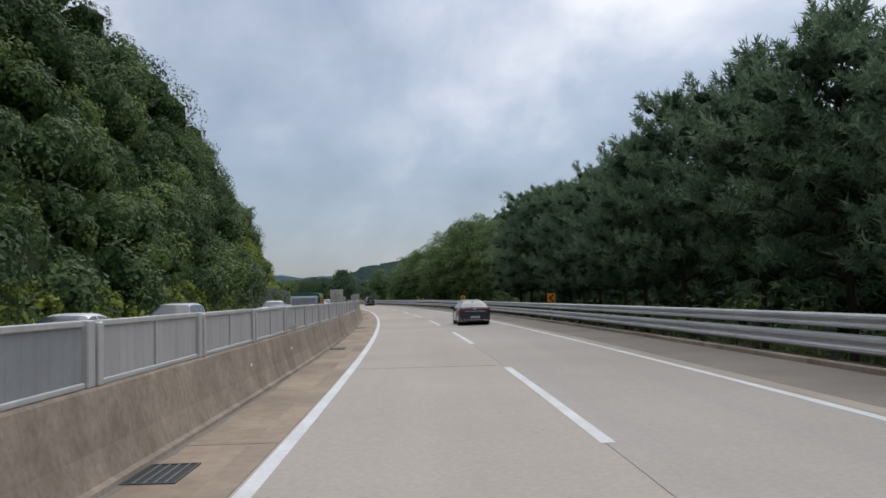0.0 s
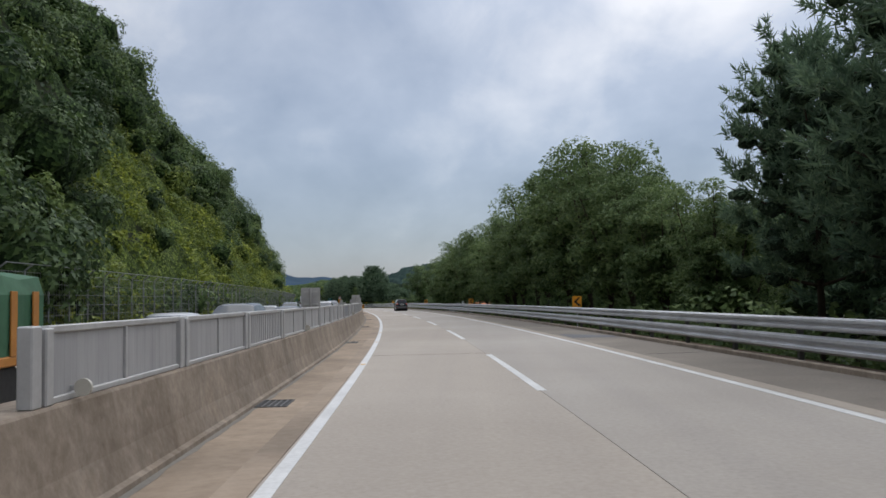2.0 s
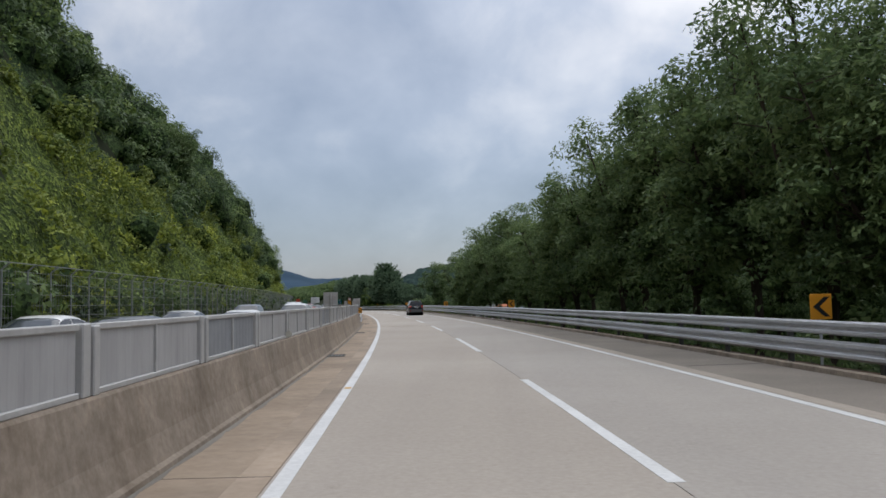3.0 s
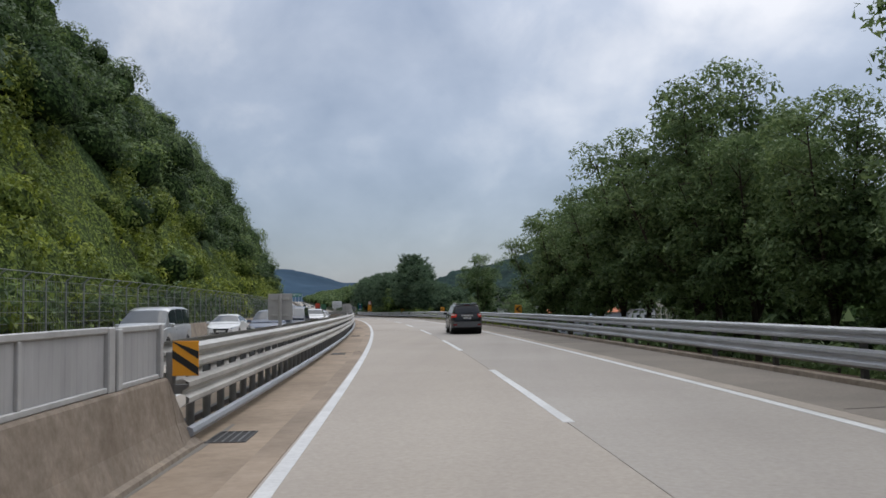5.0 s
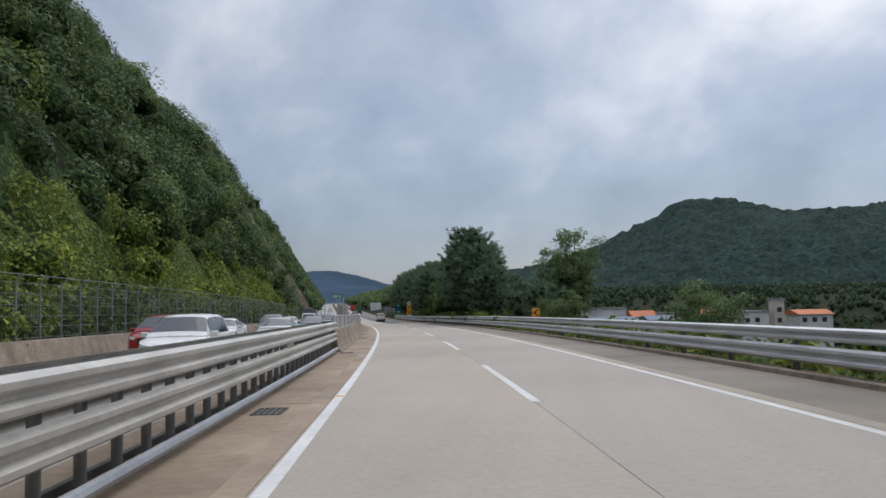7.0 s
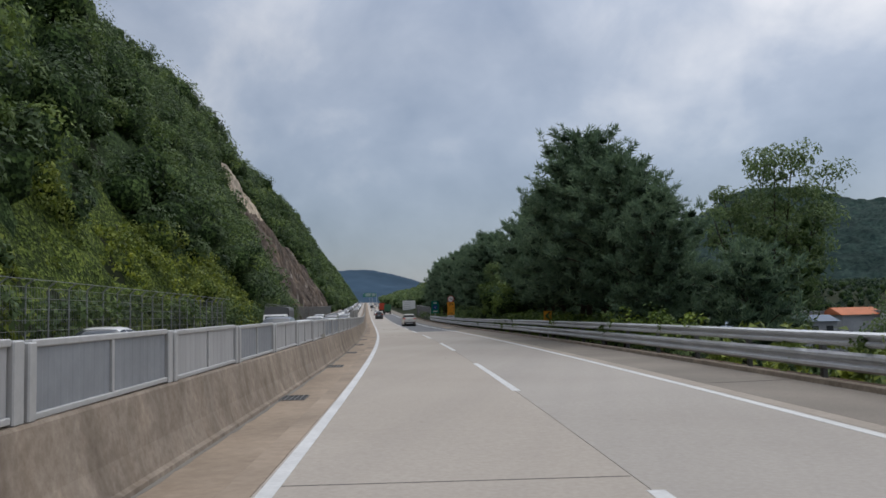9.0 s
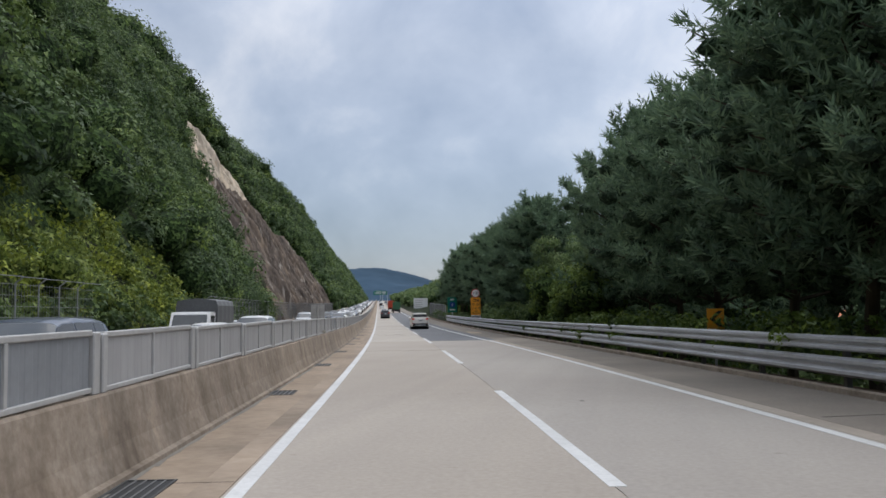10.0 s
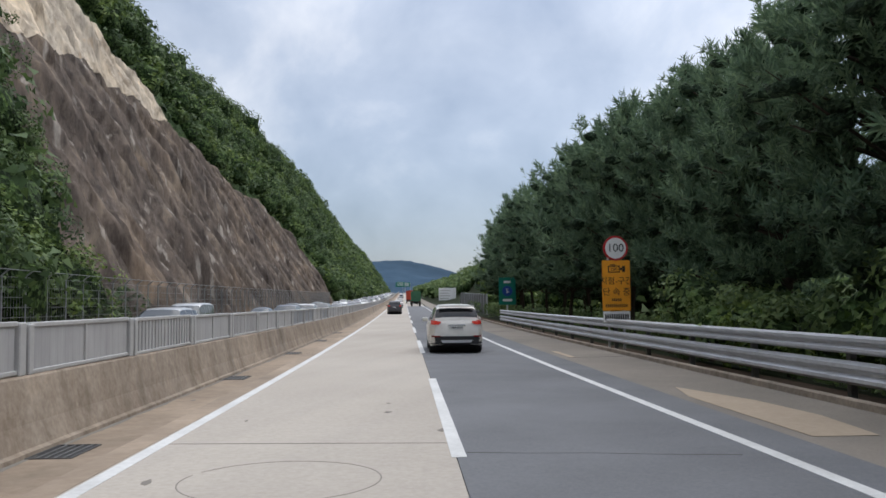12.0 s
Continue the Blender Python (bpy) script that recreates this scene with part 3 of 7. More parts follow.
# ---- screen fence on the median wall ----
def screen_bay(slatted, blue, length=3.91):
    """One bay, usually 4 m: two posts' worth of frame, ribbed panels, rails."""
    bay = thing("screen_fence", Matrix(), "grey metal screen fence bay on the concrete median", "fence", "screen fence bays")
    bm = bmesh.new()
    box(bm, -0.06, 0.06, -0.09, 0.09, 0.0, 0.64, 0.012)
    part("post", bm, PANEL_POST, bay)
    bm = bmesh.new()
    box(bm, -0.075, 0.075, 0.13, 0.27, 0.0, 0.62, 0.012)
    part("post", bm, PANEL_POST, bay)
    for z0, z1, n in ((0.0, 0.055, "bottom_rail"), (0.575, 0.635, "top_rail")):
        bm = bmesh.new()
        box(bm, -0.035, 0.035, 0.27, length, z0, z1, 0.008)
        part(n, bm, PANEL_POST, bay)
    mid = length * 0.53
    spans = ((0.28, mid - 0.03), (mid + 0.03, length - 0.01)) if length > 3 else ((0.28, length - 0.1),)
    bm = bmesh.new()
    if length > 3:
        box(bm, -0.03, 0.034, mid - 0.03, mid + 0.03, 0.055, 0.575, 0.006)
    else:
        box(bm, -0.06, 0.06, length - 0.1, length, 0.0, 0.64, 0.012)
    part("mullion", bm, PANEL_POST, bay)
    for y0, y1 in spans:
        if slatted:
            n = 9
            for i in range(n):
                c = y0 + (i + 0.5) * (y1 - y0) / n
                bm = bmesh.new()
                box(bm, -0.012, 0.016, c - 0.062, c + 0.062, 0.055, 0.575, 0.004)
                part("slat", bm, PANEL, bay)
        else:
            bm = bmesh.new()
            n = 7
            w = (y1 - y0) / n
            prof = []
            for i in range(n):
                c = y0 + i * w
                prof += [(c, 0.0), (c + w * 0.35, 0.0), (c + w * 0.42, 0.003), (c + w * 0.93, 0.003)]
            prof.append((y1, 0.0))
            lo = [bm.verts.new((0.004 + d, y, 0.055)) for y, d in prof]
            hi = [bm.verts.new((0.004 + d, y, 0.575)) for y, d in prof]
            lb = [bm.verts.new((-0.012 + d, y, 0.055)) for y, d in prof]
            hb = [bm.verts.new((-0.012 + d, y, 0.575)) for y, d in prof]
            for i in range(len(prof) - 1):
                bm.faces.new((lo[i], lo[i + 1], hi[i + 1], hi[i]))
                bm.faces.new((lb[i + 1], lb[i], hb[i], hb[i + 1]))
                bm.faces.new((hi[i], hi[i + 1], hb[i + 1], hb[i]))
            part("panel", bm, PANEL_BLUE if blue else PANEL, bay)
    return bay


PANEL_POST = surface("grey_painted_frame", (0.4, 0.398, 0.392), (0.53, 0.527, 0.52), 0.5, 8.0, 0.8, metal=0.25, relief=0.04, stain=0.2)
PANEL_BLUE = surface("blue_grey_panel", (0.22, 0.235, 0.255), (0.3, 0.315, 0.335), 0.5, 5.0, 0.7, metal=0.2, relief=0.04, stain=0.2)
bays = {k: screen_bay(k == "slat", k == "blue") for k in ("slat", "plain", "blue")}
bay_used = set()
screen_bay(False, False, 1.75).matrix_world = stand(145.75, -1.62, 0.884)
bay_rng = random.Random(3)
k = -12
while True:
    s = 8.1 + 4.05 * k if k < 35 else 274.1 + 4.01 * (k - 66)
    k += 1
    if s > 560:
        break
    if 143.6 < s < 229.9 or 56.0 < s < 57.5 or s < -40:
        continue
    which = bay_rng.choices(("slat", "plain", "blue"), (0.05, 0.83, 0.12))[0]
    m = stand(s, -1.62, 0.884)
    if which not in bay_used:
        bay_used.add(which)
        bays[which].matrix_world = m
    else:
        copy_thing(bays[which], m)
v, f = sweep([(-1.65, 0.88), (-1.59, 0.88), (-1.59, 1.51), (-1.65, 1.51)], 562, END, 8.0)
tagged(mesh_ob("far_screen_fence", v, f, PANEL), "far stretch of grey median screen fence", "fence", kind="structure")

# ---- open steel rail in the median between the walls ----
POST_DARK = surface("dark_galvanised_post", (0.2, 0.2, 0.2), (0.3, 0.298, 0.29), 0.55, 6.0, 0.5, metal=0.4, relief=0.04, stain=0.3)
TUBE_GREY = surface("blue_grey_steel_tube", (0.3, 0.325, 0.36), (0.42, 0.445, 0.48), 0.45, 7.0, 0.6, metal=0.3, relief=0.03, stain=0.3)
MEDIAN_RAIL = "weathered grey steel median guardrail with two beams and foot tube"
s = 148.1
while s < 229.0:
    e = min(s + 16, 229.6)
    rail = thing("median_guardrail", Matrix(), MEDIAN_RAIL, "guardrail", "median guardrail lengths")
    for z0, z1 in ((0.48, 0.83), (0.92, 1.26)):
        v, f = sweep(w_beam(-1.50, z0, z1, 1, 0.09), s, e, 2.0)
        mesh_ob("beam", v, f, GALV_WORN, rail)
        v, f = sweep(w_beam(-2.02, z0, z1, -1, 0.09), s, e, 2.0)
        mesh_ob("beam", v, f, GALV_WORN, rail)
    ring = [(-1.42 + 0.07 * math.cos(a), 0.16 + 0.07 * math.sin(a)) for a in np.linspace(0, 2 * math.pi, 9)[:-1]]
    v, f = sweep(ring, s, e, 2.0)
    mesh_ob("foot_tube", v, f, TUBE_GREY, rail)
    p = s + 0.45
    first = None
    while p < e:
        if first is None:
            bm = bmesh.new()
            tube(bm, (0, 0, -0.05), (0, 0, 1.14), 0.062, sides=12)
            box(bm, 0.05, 0.24, -0.05, 0.05, 1.05, 1.17)
            box(bm, 0.05, 0.24, -0.05, 0.05, 0.6, 0.72)
            first = part("post", bm, POST_DARK, rail)
            first.matrix_world = stand(p, -1.76)
            bm = bmesh.new()
            box(bm, -0.13, 0.13, -0.13, 0.13, 0.0, 0.03, 0.005)
            plate = part("base_plate", bm, IRON, rail)
            plate.matrix_world = stand(p, -1.7)
        else:
            c = new("post", first.data)
            c.parent = rail
            c.matrix_world = stand(p, -1.76)
            c = new("base_plate", plate.data)
            c.parent = rail
            c.matrix_world = stand(p, -1.7)
        p += 1.0
    s = e
# a low dark kerb behind the posts and a black cable along the top
v, f = sweep([(-1.98, 0.0), (-1.9, 0.0), (-1.9, 0.09), (-1.98, 0.09)], 148, 229.6, 4.0)
tagged(mesh_ob("median_kerb", v, f, IRON), "low dark kerb strip under the median rail", "kerb", kind="structure")

# wall ends: striped hazard plates
def hazard_plate(s, off, z, w, h):
    m = stand(s, off, z)
    root = thing("hazard_plate", m, "yellow plate with slanting black stripes on the barrier end", "hazard sign", "hazard plates")
    bm = bmesh.new()
    box(bm, -w / 2, w / 2, -0.01, 0.01, 0, h, 0.003)
    part("plate", bm, SIGN_YELLOW, root)
    for i in range(-1, 4):
        bm = bmesh.new()
        z0 = i * 0.2
        pts = [(-w / 2, z0 + 0.22), (w / 2, z0), (w / 2, z0 + 0.1), (-w / 2, z0 + 0.32)]
        pts = [(x, min(max(z_, 0.0), h)) for x, z_ in pts]
        if len(set(pts)) < 4:
            bm.free()
            continue
        bm.faces.new([bm.verts.new((x, -0.014, z_)) for x, z_ in pts])
        r = bmesh.ops.extrude_face_region(bm, geom=bm.faces[:])
        bmesh.ops.translate(bm, vec=(0, 0.003, 0), verts=[g for g in r["geom"] if isinstance(g, bmesh.types.BMVert)])
        part("stripe", bm, SIGN_BLACK, root)
    return root


SIGN_YELLOW = surface("sign_orange_yellow", (0.75, 0.30, 0.02), (0.85, 0.38, 0.03), 0.45, 6.0, 1.0, stain=0.12)
SIGN_BLACK = surface("sign_black", (0.012, 0.012, 0.012), (0.025, 0.025, 0.025), 0.5, 6.0)
SIGN_WHITE = surface("sign_white", (0.7, 0.7, 0.69), (0.8, 0.8, 0.79), 0.45, 5.0, 1.0, stain=0.1)
SIGN_BACK = surface("sign_back_grey", (0.40, 0.388, 0.365), (0.52, 0.505, 0.48), 0.55, 4.0, 0.8, metal=0.3, stain=0.25)
SIGN_RED = surface("sign_red", (0.45, 0.02, 0.025), (0.55, 0.03, 0.035), 0.45, 5.0, 1.0)
SIGN_GREEN = surface("sign_green", (0.0, 0.16, 0.11), (0.005, 0.21, 0.145), 0.45, 5.0, 1.0)
SIGN_BLUE = surface("sign_blue", (0.01, 0.05, 0.25), (0.015, 0.07, 0.32), 0.45, 5.0, 1.0)
REFLECT = surface("reflector_cream", (0.5, 0.47, 0.4), (0.62, 0.6, 0.52), 0.35, 6.0)
hazard_plate(148.0, -1.43, 0.87, 0.32, 0.43)

# round reflectors and small blocks on the wall
def reflector(s, z, off):
    root = thing("delineator", stand(s, off, z), "round cream reflector on a bracket", "reflector", "delineators")
    bm = bmesh.new()
    tube(bm, (0, -0.02, 0), (0, 0.02, 0), 0.075, sides=20)
    part("disc", bm, REFLECT, root)
    bm = bmesh.new()
    box(bm, -0.24, -0.06, -0.015, 0.015, -0.02, 0.02, 0.004)
    part("bracket", bm, PANEL_POST, root)


for s in (21.2, 37.0, 61.5, 77.0, 101.0, 257.0, 281.0, 316.5, 341.0):
    reflector(s, 0.98, -1.5)
for s in (190.8, 214.0):
    reflector(s, 0.93, -1.36)
for s in (15.3, 20.4, 55.0, 318.8):
    root = thing("wall_block", stand(s, -1.5, 0.45), "small white reflector block on the concrete barrier", "reflector", "wall blocks")
    bm = bmesh.new()
    box(bm, -0.04, 0.05, -0.06, 0.06, 0, 0.1, 0.01)
    part("block", bm, SIGN_WHITE, root)

# ---- drain grates in the gutter ----
def drain(s):
    root = thing("drain_grate", stand(s, -1.0, 0.0), "dark iron drain grate set in the gutter", "drain", "drain grates")
    bm = bmesh.new()
    # flat dark plate in place of the shaded hollow below the bars
    box(bm, -0.24, 0.24, -0.44, 0.44, 0.0, 0.004)
    part("pit", bm, PIT, root)
    for x0, x1, y0, y1 in ((-0.26, -0.23, -0.47, 0.47), (0.23, 0.26, -0.47, 0.47), (-0.23, 0.23, -0.47, -0.44), (-0.23, 0.23, 0.44, 0.47)):
        bm = bmesh.new()
        box(bm, x0, x1, y0, y1, 0.0, 0.014, 0.003)
        part("rim", bm, IRON, root)
    for i in range(4):
        bm = bmesh.new()
        box(bm, -0.15 + i * 0.1 - 0.01, -0.15 + i * 0.1 + 0.012, -0.44, 0.44, 0.004, 0.013, 0.002)
        part("bar", bm, IRON_PALE, root)
    return root


PIT = surface("drain_pit_shade", (0.012, 0.013, 0.014), (0.03, 0.03, 0.03), 0.7, 12.0)
IRON_PALE = surface("grate_bar", (0.12, 0.12, 0.12), (0.2, 0.2, 0.2), 0.55, 10.0, metal=0.5)
g = drain(8.4)
for s in [28.5, 48.2, 68.3, 88.5, 108.6, 128.7, 148.7, 168.8, 188.8, 208.8, 228.9, 248.9, 259.0, 269.0] + [279.6 + 10.08 * i for i in range(12)]:
    copy_thing(g, stand(s, -1.0, 0.0))


# ---- signs ----
def lettering(body, size, mat, parent, m, label=""):
    c = bpy.data.curves.new("lettering", "FONT")
    c.body, c.size, c.extrude, c.align_x, c.align_y = body, size, 0.002, "CENTER", "CENTER"
    c.materials.append(mat)
    ob = new("lettering", c)
    ob.parent = parent
    ob.matrix_local = m @ pose(0, 0, 0, 90, 0, 0)
    if label:
        ob["label"] = label
    return ob


def plain_bar(parent, x0, x1, z0, z1, mat, y=-0.016):
    bm = bmesh.new()
    box(bm, x0, x1, y, y + 0.003, z0, z1)
    return part("bar", bm, mat, parent)


def sign_back(s, off, z0, w, h, post_z=0.0):
    root = thing("road_sign", stand(s, off, 0.0), "grey back of a road sign on a median post", "road sign", "median signs")
    bm = bmesh.new()
    box(bm, -w / 2, w / 2, 0.0, 0.02, z0, z0 + h, 0.004)
    part("panel", bm, SIGN_BACK, root)
    bm = bmesh.new()
    tube(bm, (0, -0.06, post_z), (0, -0.06, z0 + h * 0.95), 0.045, sides=12)
    part("post", bm, SIGN_BACK, root)
    for k in (0.18, 0.8):
        bm = bmesh.new()
        box(bm, -w * 0.36, w * 0.36, -0.025, 0.0, z0 + h * k - 0.03, z0 + h * k + 0.03, 0.004)
        part("clamp_rail", bm, GALV_WORN, root)


for s, w, h in ((40.5, 0.62, 0.66), (80.9, 0.6, 0.64), (117.3, 0.6, 0.64), (159.2, 0.62, 0.68), (199.5, 0.6, 0.62), (241.0, 0.6, 0.64), (317.6, 0.58, 0.64)):
    wall = not 149 < s < 229
    sign_back(s, -1.84, 1.48 if wall else 1.4, w, h, 0.88 if wall else 0.0)


def chevron(s, off, z, turn=0.0):
    root = thing("chevron_sign", stand(s, off, z, turn), "yellow curve sign with a black chevron on a post", "road sign", "chevron signs")
    bm = bmesh.new()
    box(bm, -0.27, 0.27, -0.012, 0.012, 0, 0.62, 0.01)
    part("panel", bm, SIGN_YELLOW, root)
    bm = bmesh.new()
    v = [bm.verts.new((x, -0.016, zz)) for x, zz in ((-0.2, 0.31), (0.08, 0.55), (0.22, 0.55), (-0.04, 0.31), (0.22, 0.07), (0.08, 0.07))]
    bm.faces.new((v[0], v[3], v[2], v[1]))
    bm.faces.new((v[0], v[5], v[4], v[3]))
    part("chevron", bm, SIGN_BLACK, root)
    bm = bmesh.new()
    tube(bm, (0, 0.05, -2.2), (0, 0.05, 0.55), 0.035, sides=10)
    part("post", bm, GALV, root)
    return root


for s in (54.0, 101.7, 152.0, 201.2, 253.6, 306.6):
    chevron(s, 11.2, 1.07)

# speed limit and enforcement sign
gantry = thing("speed_sign", stand(370.6, 10.75, -0.04), "round speed limit sign above an orange enforcement board", "road sign")
bm = bmesh.new()
box(bm, -0.52, 0.52, -0.015, 0.015, 1.42, 3.28, 0.03)
SIGN_ORANGE = surface("orange_sheeting", (0.86, 0.34, 0.02), (0.95, 0.4, 0.03), 0.5, 6.0, 0.8)
board = part("board", bm, SIGN_ORANGE, gantry, "orange enforcement board with black writing")
bm = bmesh.new()
tube(bm, (0, 0.015, 3.72), (0, -0.015, 3.72), 0.46, sides=40)
part("disc", bm, SIGN_RED, gantry, "round sign with red rim")
bm = bmesh.new()
tube(bm, (0, -0.012, 3.72), (0, -0.022, 3.72), 0.385, sides=40)
part("disc_face", bm, SIGN_WHITE, gantry)
lettering("100", 0.42, SIGN_BLACK, gantry, pose(0, -0.026, 3.72))
for x in (-0.28, 0.28):
    bm = bmesh.new()
    tube(bm, (x, 0.06, -0.6), (x, 0.06, 3.6 if x < 0 else 3.2), 0.04, sides=10)
    part("post", bm, GALV, gantry)
bm = bmesh.new()
box(bm, -0.5, 0.5, -0.012, 0.012, 0.98, 1.40, 0.01)
part("plate", bm, SIGN_WHITE, gantry, "white plate below the board")
for i in range(11):
    plain_bar(gantry, -0.44 + i * 0.082, -0.385 + i * 0.082, 1.1, 1.3, SIGN_BLACK)
lettering("지점-구간", 0.30, SIGN_BLACK, gantry, pose(0, -0.02, 2.5))
lettering("단 속 중", 0.31, SIGN_BLACK, gantry, pose(0, -0.02, 2.1))
for i in range(5):
    plain_bar(gantry, -0.17 + i * 0.075, -0.12 + i * 0.075, 1.77, 1.87, SIGN_BLACK)
for i in range(11):
    plain_bar(gantry, -0.41 + i * 0.076, -0.36 + i * 0.076, 1.55, 1.66, SIGN_BLACK)
# camera pictogram: a body with the limit in its window, and a lens hood
plain_bar(gantry, -0.30, 0.14, 2.82, 3.08, SIGN_BLACK)
plain_bar(gantry, -0.26, 0.10, 2.86, 3.04, SIGN_ORANGE, -0.019)
lettering("100", 0.19, SIGN_BLACK, gantry, pose(-0.08, -0.024, 2.95))
plain_bar(gantry, 0.16, 0.22, 2.9, 3.0, SIGN_BLACK)
plain_bar(gantry, 0.23, 0.34, 2.84, 3.06, SIGN_BLACK)
plain_bar(gantry, -0.22, -0.02, 3.09, 3.12, SIGN_BLACK)

# green distance sign
green = thing("distance_sign", stand(413.5, 12.0, -0.5), "green exit sign with a blue shield numbered five", "road sign")
bm = bmesh.new()
box(bm, -0.75, 0.75, -0.02, 0.02, 1.9, 4.3, 0.03)
part("panel", bm, SIGN_GREEN, green)
bm = bmesh.new()
tube(bm, (0, -0.02, 3.1), (0, -0.03, 3.1), 0.45, sides=24)
part("shield", bm, SIGN_BLUE, green)
lettering("5", 0.55, SIGN_WHITE, green, pose(0, -0.034, 3.1))
for z0, z1, w in ((3.8, 4.0, 0.3), (2.2, 2.42, 0.42)):
    plain_bar(green, -w, w, z0, z1, SIGN_WHITE, -0.026)
bm = bmesh.new()
tube(bm, (0, 0.08, -1.0), (0, 0.08, 4.2), 0.08, sides=12)
part("post", bm, GALV, green)

# large white board and overhead signs far up the road
board2 = thing("information_board", stand(583, 15.5, -1.2), "large white information board on two posts", "road sign")
bm = bmesh.new()
box(bm, -2.5, 2.5, -0.08, 0.08, 1.7, 5.3, 0.05)
part("panel", bm, SIGN_WHITE, board2)
for x in (-1.7, 1.7):
    bm = bmesh.new()
    tube(bm, (x, 0.2, -3.0), (x, 0.2, 5.1), 0.15, sides=12)
    part("post", bm, GALV, board2)
for i in range(4):
    plain_bar(board2, -2.1, 0.4 + 0.4 * (i % 2), 2.2 + i * 0.75, 2.42 + i * 0.75, SIGN_BACK, -0.09)
for s, o in ((980, 0.5), (1040, 5.0), (1080, -1.0)):
    og = thing("overhead_sign", stand(s, o, 0.0), "green overhead direction sign", "road sign", "overhead signs")
    bm = bmesh.new()
    box(bm, -3.2, 3.2, -0.08, 0.08, 6.0, 9.5, 0.05)
    part("panel", bm, SIGN_GREEN, og)
    bm = bmesh.new()
    tube(bm, (3.4, 0.3, -0.5), (3.4, 0.3, 9.0), 0.2, sides=10)
    part("post", bm, GALV, og)
    for i in range(3):
        plain_bar(og, -2.4, 2.2, 6.8 + i * 0.9, 7.2 + i * 0.9, SIGN_WHITE, -0.09)

# ---- wire fence on a low wall beside the slope ----
v, f = sweep([(-12.25, -0.2), (-11.62, -0.2), (-11.62, 0.06), (-11.85, 0.85), (-11.9, 0.88), (-12.1, 0.88), (-12.2, 0.85)], 80, 620, 4.0)
tagged(mesh_ob("low_wall", v, f, BARRIER), "low weathered concrete wall under the wire fence", "wall", kind="structure")
guardrail("far_guardrail", -11.7, ((0.42, 0.76),), 1, -60, 80, GALV_WORN, "grey steel guardrail along the opposite shoulder", post_off=0.14, top=0.75)

FENCE = surface("fence_steel", (0.20, 0.215, 0.215), (0.30, 0.315, 0.315), 0.5, 8.0, metal=0.4)


def fence_bay(length=2.0):
    bay = thing("wire_fence", Matrix(), "tall grey wire fence bay with a bent top", "fence", "wire fence bays")
    bm = bmesh.new()
    tube(bm, (0, 0, 0), (0, 0, 2.1), 0.035, sides=6)
    tube(bm, (0, 0, 2.1), (0.28, 0, 2.32), 0.03, sides=6)
    part("post", bm, FENCE, bay)
    for i, z in enumerate(np.linspace(0.1, 2.05, 6)):
        bm = bmesh.new()
        r = 0.008
        box(bm, -r, r, 0, length, z - r, z + r)
        part("wire", bm, FENCE, bay)
    bm = bmesh.new()
    for y in np.linspace(0.25, length - 0.25, 7):
        box(bm, -0.004, 0.004, y - 0.004, y + 0.004, 0.05, 2.1)
    part("mesh_wire", bm, FENCE, bay)
    bm = bmesh.new()
    box(bm, 0.26, 0.29, 0, length, 2.3, 2.33)
    part("top_rail", bm, FENCE, bay)
    return bay


fb = fence_bay()
fb.matrix_world = stand(82, -12.0, 0.86)
for i in range(1, 216):
    s = 82 + 2.0 * i
    if 318 < s < 344 or s > 510:
        continue
    copy_thing(fb, stand(s, -12.0, 0.86))

# dark screen beyond the end of the guardrail
SCREEN = surface("dark_screen", (0.10, 0.105, 0.11), (0.16, 0.165, 0.17), 0.7, 3.0, 0.4, relief=0.1)
for i in range(13):
    bay = thing("noise_screen", stand(450 + i * 4.0, 13.8, float(valley(450 + i * 4.0, 13.8)) - 0.1), "dark grey panel of a low roadside screen", "screen", "roadside screen panels")
    bm = bmesh.new()
    box(bm, -0.05, 0.05, 0.1, 3.9, 0.0, 2.7, 0.01)
    part("panel", bm, SCREEN, bay)
    bm = bmesh.new()
    box(bm, -0.09, 0.09, -0.09, 0.09, -0.5, 2.8, 0.01)
    part("post", bm, GALV, bay)


# ---- trees ----
rng = np.random.default_rng(7)


def leaf_cloud(centres, normals, size, tilt=0.85, wide=0.62, needles=False):
    """Leaf sprays as slender triangles, or needles that point along the normals: vertices and faces in numpy."""
    n = len(centres)
    a = rng.normal(size=(n, 3))
    a /= np.linalg.norm(a, axis=1)[:, None]
    nrm = normals + tilt * a
    nrm /= np.linalg.norm(nrm, axis=1)[:, None]
    u = np.cross(nrm, rng.normal(size=(n, 3)))
    u /= np.linalg.norm(u, axis=1)[:, None] + 1e-9
    w = np.cross(nrm, u)
    sz = (size * rng.uniform(0.6, 1.4, n))[:, None]
    if needles:
        v = np.stack([centres - u * sz * wide, centres + u * sz * wide, centres + nrm * sz * 2.0], 1).reshape(-1, 3)
        i = np.arange(n)[:, None] * 3
        return v, np.concatenate([i, i + 1, i + 2], 1)
    v = np.stack([centres - u * sz - w * sz * 0.12, centres + w * sz * wide, centres + u * sz - w * sz * 0.3], 1).reshape(-1, 3)
    i = np.arange(n)[:, None] * 3
    return v, np.concatenate([i, i + 1, i + 2], 1)


